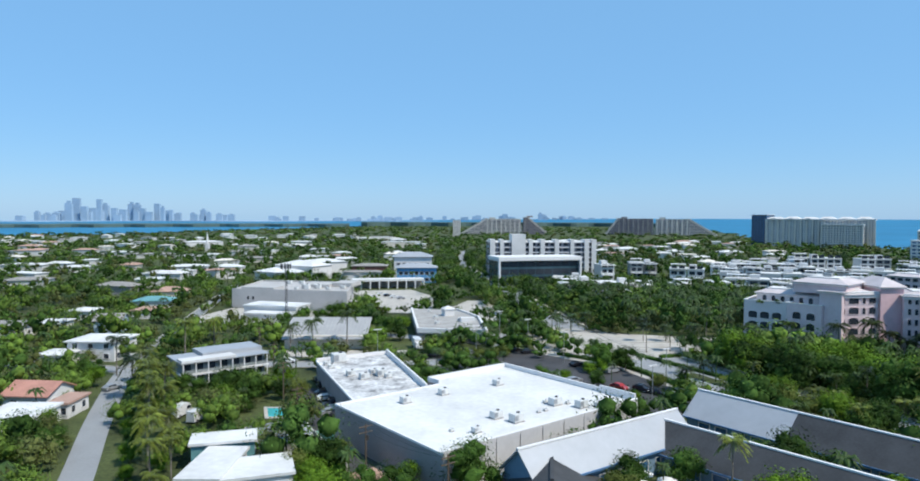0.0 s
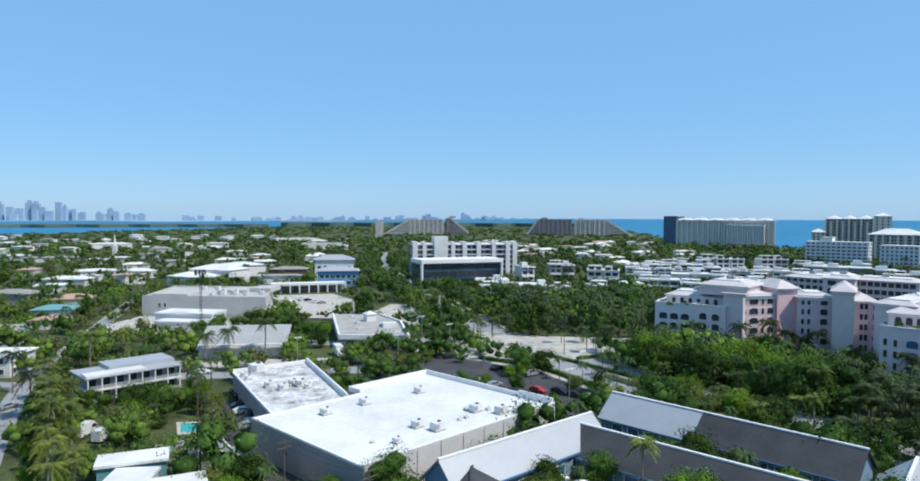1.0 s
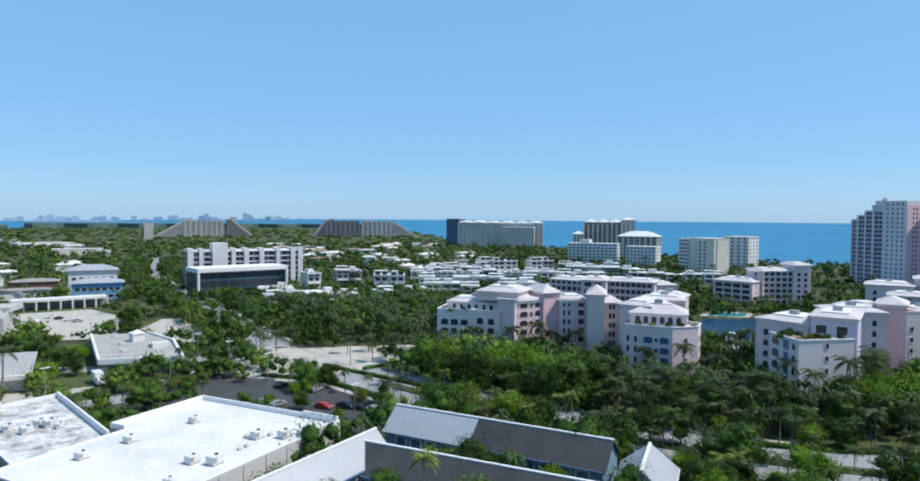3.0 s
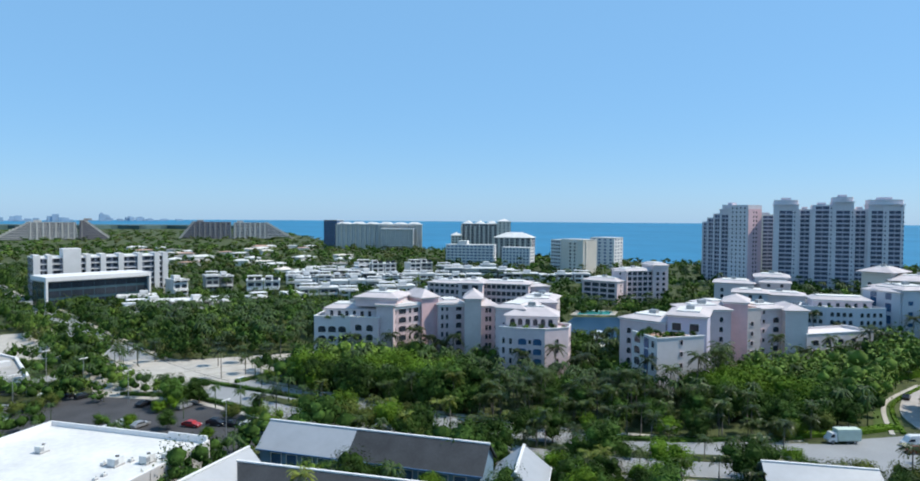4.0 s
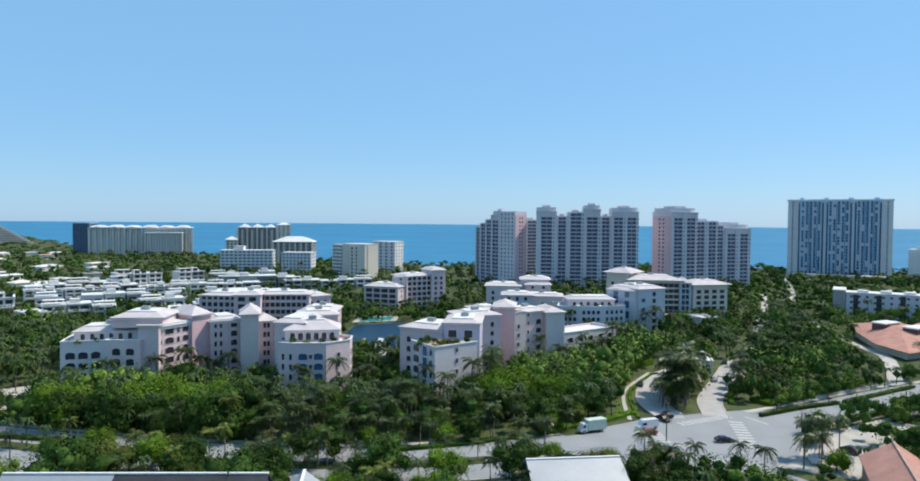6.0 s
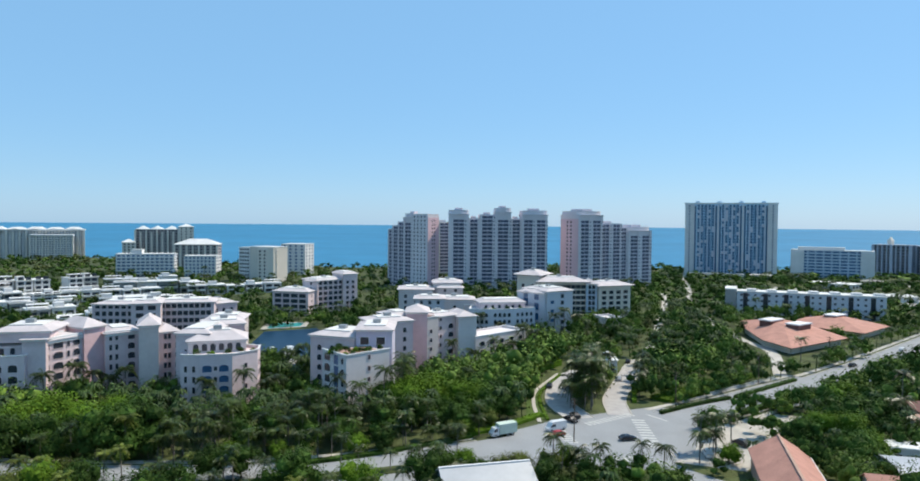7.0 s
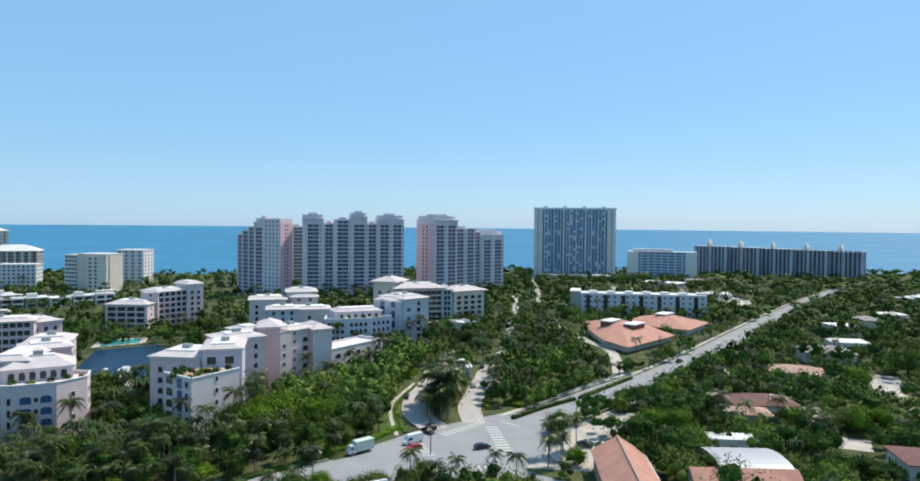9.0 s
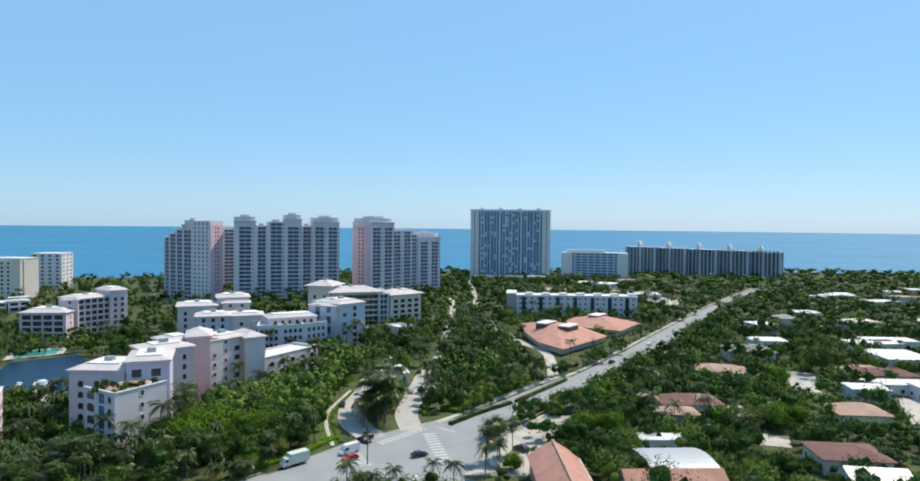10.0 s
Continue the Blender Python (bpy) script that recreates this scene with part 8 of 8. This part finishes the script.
def pool(rim, label):
    g = Geo()
    c = Vector((sum(p[0] for p in rim) / len(rim), sum(p[1] for p in rim) / len(rim)))
    ob = thing("swimming_pool", c.x, c.y, label, "pool", "pools")
    g.prism([tuple(c + (Vector(p) - c) * 1.35) for p in rim], -0.1, 0.08)
    part("deck", g, PAVING, ob)
    g = Geo()
    g.prism(rim, 0.0, 0.1)
    part("water", g, POOLWATER, ob)


pool([(-42, 143), (-37.6, 143), (-35.6, 137.4), (-40, 136.8)], "turquoise garden pool with a pale deck")
pool([(250, 243), (264, 253), (274, 240), (264, 233)], "turquoise pool by the lagoon")
pool([(-29, 104), (-26, 104), (-24.6, 97), (-27.6, 96)], "narrow turquoise garden pool")
# screened pool cage
SCREEN = mat("insect_screen", (0.55, 0.57, 0.58), 0.8, 0.05, 1.0)
SCREEN.node_tree.nodes["Principled BSDF"].inputs["Alpha"].default_value = 0.4
ob = thing("pool_cage", -32, 118, "grey screened pool enclosure with metal ribs", "enclosure")
fr = Frame((-34.2, 111.6), (-26.1, 116.6))
for i in range(7):
    g = Geo()
    a = fr.w * i / 6
    g.box(fr, a - 0.06, a + 0.06, 0, 10, 3.0, 3.14)
    g.box(fr, a - 0.06, a + 0.06, -0.06, 0.06, 0, 3.0)
    g.box(fr, a - 0.06, a + 0.06, 9.94, 10.06, 0, 3.0)
    part("rib", g, WHITETRIM, ob)
for i in range(5):
    g = Geo()
    g.box(fr, 0, fr.w, 10 * i / 4 - 0.05, 10 * i / 4 + 0.05, 3.16, 3.26)
    part("purlin", g, WHITETRIM, ob)
g = Geo()
g.box(fr, 0, fr.w, 0, 10, 0.02, 0.1)
part("deck", g, PAVING, ob)
g = Geo()
g.box(fr, 0.1, fr.w - 0.1, 0.1, 9.9, 3.28, 3.3)
part("screen", g, SCREEN, ob)
keep_clear([fr(0, 0), fr(fr.w, 0), fr(fr.w, 10), fr(0, 10)])


def boat(x, y, rz, s=0.6):
    ob = thing("motor_yacht", x, y, "white motor yacht moored in the lagoon", "boat", "boats")
    base = Frame((x, y), (x + math.cos(radians(rz)), y + math.sin(radians(rz))))
    fr = lambda a, b: base(a * s, b * s)  # noqa: E731
    g = Geo()
    g.prism([fr(-6, -1.9), fr(3, -2.1), fr(7.5, 0), fr(3, 2.1), fr(-6, 1.9)], 0.02, 1.2)
    part("hull", g, WHITEPAINT, ob)
    g = Geo()
    g.box(fr, -4.5, 2.2, -1.4, 1.4, 1.2, 2.2)
    part("cabin", g, WHITEPAINT, ob)
    g = Geo()
    g.box(fr, -3.4, 1.0, -1.44, 1.44, 1.5, 1.9)
    part("window_band", g, GLASS, ob)
    g = Geo()
    g.box(fr, -3.5, 0.5, -1.2, 1.2, 3.0, 3.1)
    for a in (-3.3, 0.3):
        for b in (-1.1, 1.1):
            g.box(fr, a - 0.05, a + 0.05, b - 0.05, b + 0.05, 2.2, 3.0)
    part("flybridge", g, WHITEPAINT, ob)


boat(208, 189, 60, 0.95)
boat(196, 180, 75, 0.7)
boat(203, 193.5, 55, 0.6)
g = Geo()
g.box(Frame((184, 174.5), (209, 174)), 0, 25, -1.6, 1.6, 0.04, 0.5)
structure("pier", g, PAVING, "pale concrete quay beside the lagoon", "quay")
ob = thing("church_spire", -285, 745, "slender white church spire above the trees", "spire")
g = Geo()
g.prism([(-287, 743), (-283, 743), (-283, 747), (-287, 747)], 0, 11)
part("tower", g, WHITEWALL, ob)
g = Geo()
g.tube((-285, 745, 11), (-285, 745, 24), 1.8, 0.1, 8)
part("spire", g, WHITETRIM, ob)
# terrace plants on the condominiums
for x, y, z, s in ((94, 206, 15.1, 0.8), (98, 203.5, 15.1, 0.7), (103.5, 199, 15.1, 0.7), (134, 156, 15.1, 0.8), (136.5, 152.5, 15.1, 0.9), (140, 149.6, 15.1, 0.7), (144, 148.6, 15.1, 0.8), (148, 148, 15.1, 0.6),
                   (151, 115, 16.27, 0.8), (155, 112.6, 16.27, 0.9), (158.5, 112, 16.27, 0.8), (162, 111, 16.27, 0.9), (151.6, 121, 16.27, 0.9), (160, 118, 16.27, 0.7), (152, 119, 16.3, 0.9), (155, 118, 16.3, 0.8), (157, 116, 16.3, 0.9), (153.5, 114.5, 16.3, 0.6), (160, 114, 16.3, 0.7), (156, 121, 16.3, 1.0), (283, 131, 13.4, 0.9), (287, 126, 13.4, 0.8), (292, 121, 13.4, 0.9), (280, 134, 13.4, 0.8)):
    k = int(x) % 3
    plant("shrub", BUSHES[k], x, y, z, s, x, "green potted shrub on a roof terrace", "shrub", "terrace shrubs", "leaves", "stem")
rng = random.Random(77)
for i in range(46):
    # low shrubs on verges near the junction and village
    x, y = rng.choice(((60, 110), (120, 58), (140, 48), (196, 62), (215, 66), (70, 130), (46, 118), (58, 104)))
    x, y = x + rng.uniform(-9, 9), y + rng.uniform(-7, 7)
    if CLEAR.free(x, y):
        plant("shrub", rng.choice(BUSHES), x, y, 0, rng.uniform(0.6, 1.1), i, "rounded green shrub on a verge", "shrub", "verge shrubs", "leaves", "stem")
# pale driveways between the bungalows
for rim in ([(264, -90), (298, -98), (302, -88), (264, -80)], [(196, -60), (206, -62), (208, -54), (197, -52)], [(212, -108), (262, -122), (262, -114), (214, -100)]):
    g = Geo()
    g.prism(rim, -0.1, 0.04)
    structure("driveway", g, PAVING, "pale concrete driveway between houses", "driveway")
# the tall palm clump between the two entrance drives, and palms along the quiet street
rng = random.Random(5)
clump = [(190 + 3.4 * (i % 8) + rng.uniform(-1, 1), 54.5 + 0.9 * (i % 8) + 3.0 * (i // 8) + rng.uniform(-0.8, 0.8), rng.uniform(1.05, 1.45)) for i in range(22)]
street = ((-48, 101, 0.85), (-52, 109, 0.95), (-56, 117, 0.9), (-59.5, 125, 1.0), (-63.5, 133, 0.95), (-67, 141, 1.05), (-71, 149, 0.95), (-75, 157, 1.0), (-79, 165, 1.0), (-46, 104, 0.7), (-50, 113, 0.85), (-55, 123, 0.9), (-60.5, 134, 1.0), (-65, 144, 0.9), (-69.5, 154, 1.0), (-44, 94, 0.65), (-58, 121, 0.7), (-62, 129, 0.75), (-76.5, 204.7, 1.15), (-82, 196, 1.1))
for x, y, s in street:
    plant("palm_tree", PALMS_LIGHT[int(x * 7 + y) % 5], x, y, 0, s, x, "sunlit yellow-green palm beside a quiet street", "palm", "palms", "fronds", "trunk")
for x, y, s in (*clump, (212, 46, 0.9), (219, 47.5, 1.0), (227, 48.5, 0.95), (235, 50.5, 1.05), (244, 52, 1.0), (217, 63.5, 1.3), (222, 65.5, 1.2), (228, 66.5, 1.25), (233, 67.5, 1.1), (219, 60.5, 1.2), (227, 61.5, 1.15), (234, 62, 1.0), (172, 18, 0.9), (176, 15, 0.85), (168, 21, 0.9), (181, 19, 0.8), (300, 2, 1.0), (-52.5, 203.5, 1.15), (-45.5, 203.5, 1.15), (-35, 203.5, 1.2), (-75, 150, 1.1), (-90, 172, 1.05), (88, 112, 1.0), (97, 104, 0.95)):
    plant("palm_tree", PALMS[int(x * 7 + y) % 5], x, y, 0, s, x, PALM_LABEL, "palm", "palms", "fronds", "trunk")
for x, y, s in ((108, 187, 1.2), (113, 186, 1.1), (117, 187, 1.3), (121, 185, 1.15), (125, 183, 1.3), (128, 180, 1.2), (104, 191, 1.0), (98, 197, 1.1), (130, 168, 1.2), (132, 150, 1.1), (139, 142, 1.2), (146, 141, 1.0), (152, 143, 1.2), (147, 107, 1.1),
                (146, 114, 1.15), (154, 104, 1.3), (159, 103, 1.2), (164, 104, 1.35), (167, 105, 1.25), (170, 107, 1.3), (174, 109, 1.2), (178, 112, 1.3), (213, 114, 1.1), (219, 108, 1.2), (227, 104, 1.1), (233, 103, 1.25), (238, 101, 1.2), (244, 99, 1.25), (250, 97, 1.2),
                (256, 96, 1.1), (300, 107, 1.2), (305, 104, 1.3), (312, 100, 1.2), (321, 98, 1.1), (286, 118, 1.2), (281, 126, 1.1), (276, 134, 1.2), (272, 142, 1.2), (184, 160, 1.2), (188, 152, 1.3), (180, 150, 1.2), (176, 160, 1.1), (185, 238, 1.0), (172, 250, 1.1)):
    plant("palm_tree", PALMS[int(x * 5 + y) % 5], x, y, 0, s, x, PALM_LABEL, "palm", "palms", "fronds", "trunk")
for x, y, s, k in ((-66, 247, 0.8, 0), (-60, 250, 0.9, 1), (-54, 254, 0.85, 0), (-49, 258, 0.9, 6), (-43, 262, 0.8, 1), (-38, 267, 0.85, 0), (-33, 262, 0.7, 2), (-28, 236, 0.8, 0), (-24, 230, 0.9, 1), (-22, 242, 0.8, 3), (-27, 222, 0.8, 4), (-20, 222, 0.7, 0),
                   (0, 192, 0.55, 5), (5, 193, 0.6, 5), (10, 195, 0.6, 5), (14, 198, 0.55, 5), (-4, 192, 0.5, 5), (-15, 298, 0.7, 0), (-10, 283, 0.6, 1), (97, 108, 1.0, 0), (102, 104, 0.9, 0), (104, 92, 0.9, 0), (64, 145, 1.05, 3), (68, 139, 1.1, 5), (72, 134, 1.1, 5), (76, 129, 1.05, 3),
                   (80, 123, 1.0, 0), (-47, 133, 0.6, 0), (-51, 138, 0.85, 3), (-47, 147, 0.8, 0), (-53, 148, 0.9, 1), (-20, 106, 0.8, 0), (-24, 110, 0.75, 2), (-55, 155, 0.7, 4), (-50, 152, 0.7, 1), (-72, 116, 0.6, 0), (-76, 111, 0.65, 2), (-71, 108, 0.5, 3), (-81, 119, 0.6, 1), (-80, 128, 0.6, 3), (-36.5, 149, 0.85, 5), (-49, 107, 0.45, 3), (-53, 104, 0.4, 4), (-56, 111, 0.45, 3), (-60, 119, 0.45, 0), (-64, 127, 0.5, 4), (-68, 136, 0.5, 3), (-72, 145, 0.5, 0), (-52, 119, 0.4, 3), (-41, 150, 0.6, 0), (-46, 140, 0.5, 2), (-61, 152, 0.6, 0), (-56, 157, 0.6, 1), (-51, 160, 0.65, 0), (-47, 154, 0.7, 2), (-44, 163, 0.7, 3), (-66, 156, 0.6, 0), (-92, 152, 0.6, 3), (-90, 160, 0.7, 3), (-95, 167, 0.7, 0), (-78, 105, 0.7, 0), (-85, 110, 0.7, 2)):
    plant("tree", TREES[k], x, y, 0, s, x, TREE_LABELS[TREE_KINDS[k][2].name], "tree", "trees", "crown", "trunk")
for x, y, s, k in ((195, -5, 1.05, 3), (206, -10, 1.1, 1), (194, -13, 1.1, 3), (176, -11, 0.95, 1), (182, -15, 0.9, 3), (229, -8, 0.9, 3), (240, -13, 0.85, 3), (202, -21, 1.0, 2), (193, -33, 1.0, 4), (205, -45, 1.1, 3), (197, -45, 1.0, 1), (181, -43, 1.0, 0), (212, -53, 1.05, 5), (213, -60, 1.1, 3), (222, -65, 1.1, 6), (188, -56, 1.0, 1), (216, -69, 1.0, 3), (272, -77, 1.1, 3), (279, -83, 1.15, 4), (322, -108, 1.3, 5), (318, -114, 1.2, 5), (306, -98, 1.2, 5),
                   (172, -46, 0.9, 0), (178, -57, 1.0, 2), (195, -68, 1.0, 0), (166, -41, 0.8, 3), (170, -52, 0.8, 1), (149, 18, 0.7, 3), (160, 16, 0.75, 0), (167, 19, 0.8, 3), (129, 80, 0.9, 0), (126, 83, 0.85, 3), (146, 70, 0.6, 0), (127, 60, 0.9, 0), (134, 56, 0.85, 1), (120, 76, 0.6, 3), (185, 0, 0.9, 1), (240, -24, 1.0, 0), (247, -30, 1.1, 1), (214, -18, 1.0, 0)):
    if CLEAR.free(x, y):
        plant("tree", TREES[k], x, y, 0, s, y, TREE_LABELS[TREE_KINDS[k][2].name], "tree", "trees", "crown", "trunk")
for x, y, s in ((62, 222, 0.8), (70, 223, 0.85), (78, 221, 0.8), (40, 236, 0.9), (46, 240, 0.8), (58, 204, 0.85), (66, 206, 0.8), (74, 207, 0.85), (84, 224, 0.9), (36, 246, 0.8)):
    plant("palm_tree", PALMS[int(x * 5 + y) % 5], x, y, 0, s, x, "slender palm standing in a paved plaza", "palm", "palms", "fronds", "trunk")
for x, y, s in ((137, 47, 0.9), (141, 43, 0.85), (139, 37, 0.8), (134, 44, 0.75), (145, 25, 0.9), (143, 29, 0.8), (200, -27, 1.1), (205, -30, 1.0), (203, -38, 1.15), (210, -47, 1.1), (216, -24, 1.1), (188, -46, 1.0), (222, -22, 1.0), (236, -26, 1.1), (160, 20, 0.85), (167, 18, 0.9), (163, 17, 0.8), (136, 40, 0.7)):
    plant("palm_tree", PALMS[int(x * 5 + y) % 5], x, y, 0, s, x, "green palm standing near the boulevard junction", "palm", "palms", "fronds", "trunk")
for x, y, s, k in ((130, 47, 0.7, 3), (133, 38, 0.6, 0), (140, 31, 0.6, 4)):
    plant("tree", TREES[k], x, y, 0, s, y, TREE_LABELS[TREE_KINDS[k][2].name], "tree", "trees", "crown", "trunk")
plant("tree", TREES[0], 34.5, 100.5, 0, 0.85, 1.0, TREE_LABELS[LEAF.name], "tree", "trees", "crown", "trunk")
plant("tree", TREES[3], 11.5, 88.5, 0, 0.5, 2.0, TREE_LABELS[LEAFBRIGHT.name], "tree", "trees", "crown", "trunk")
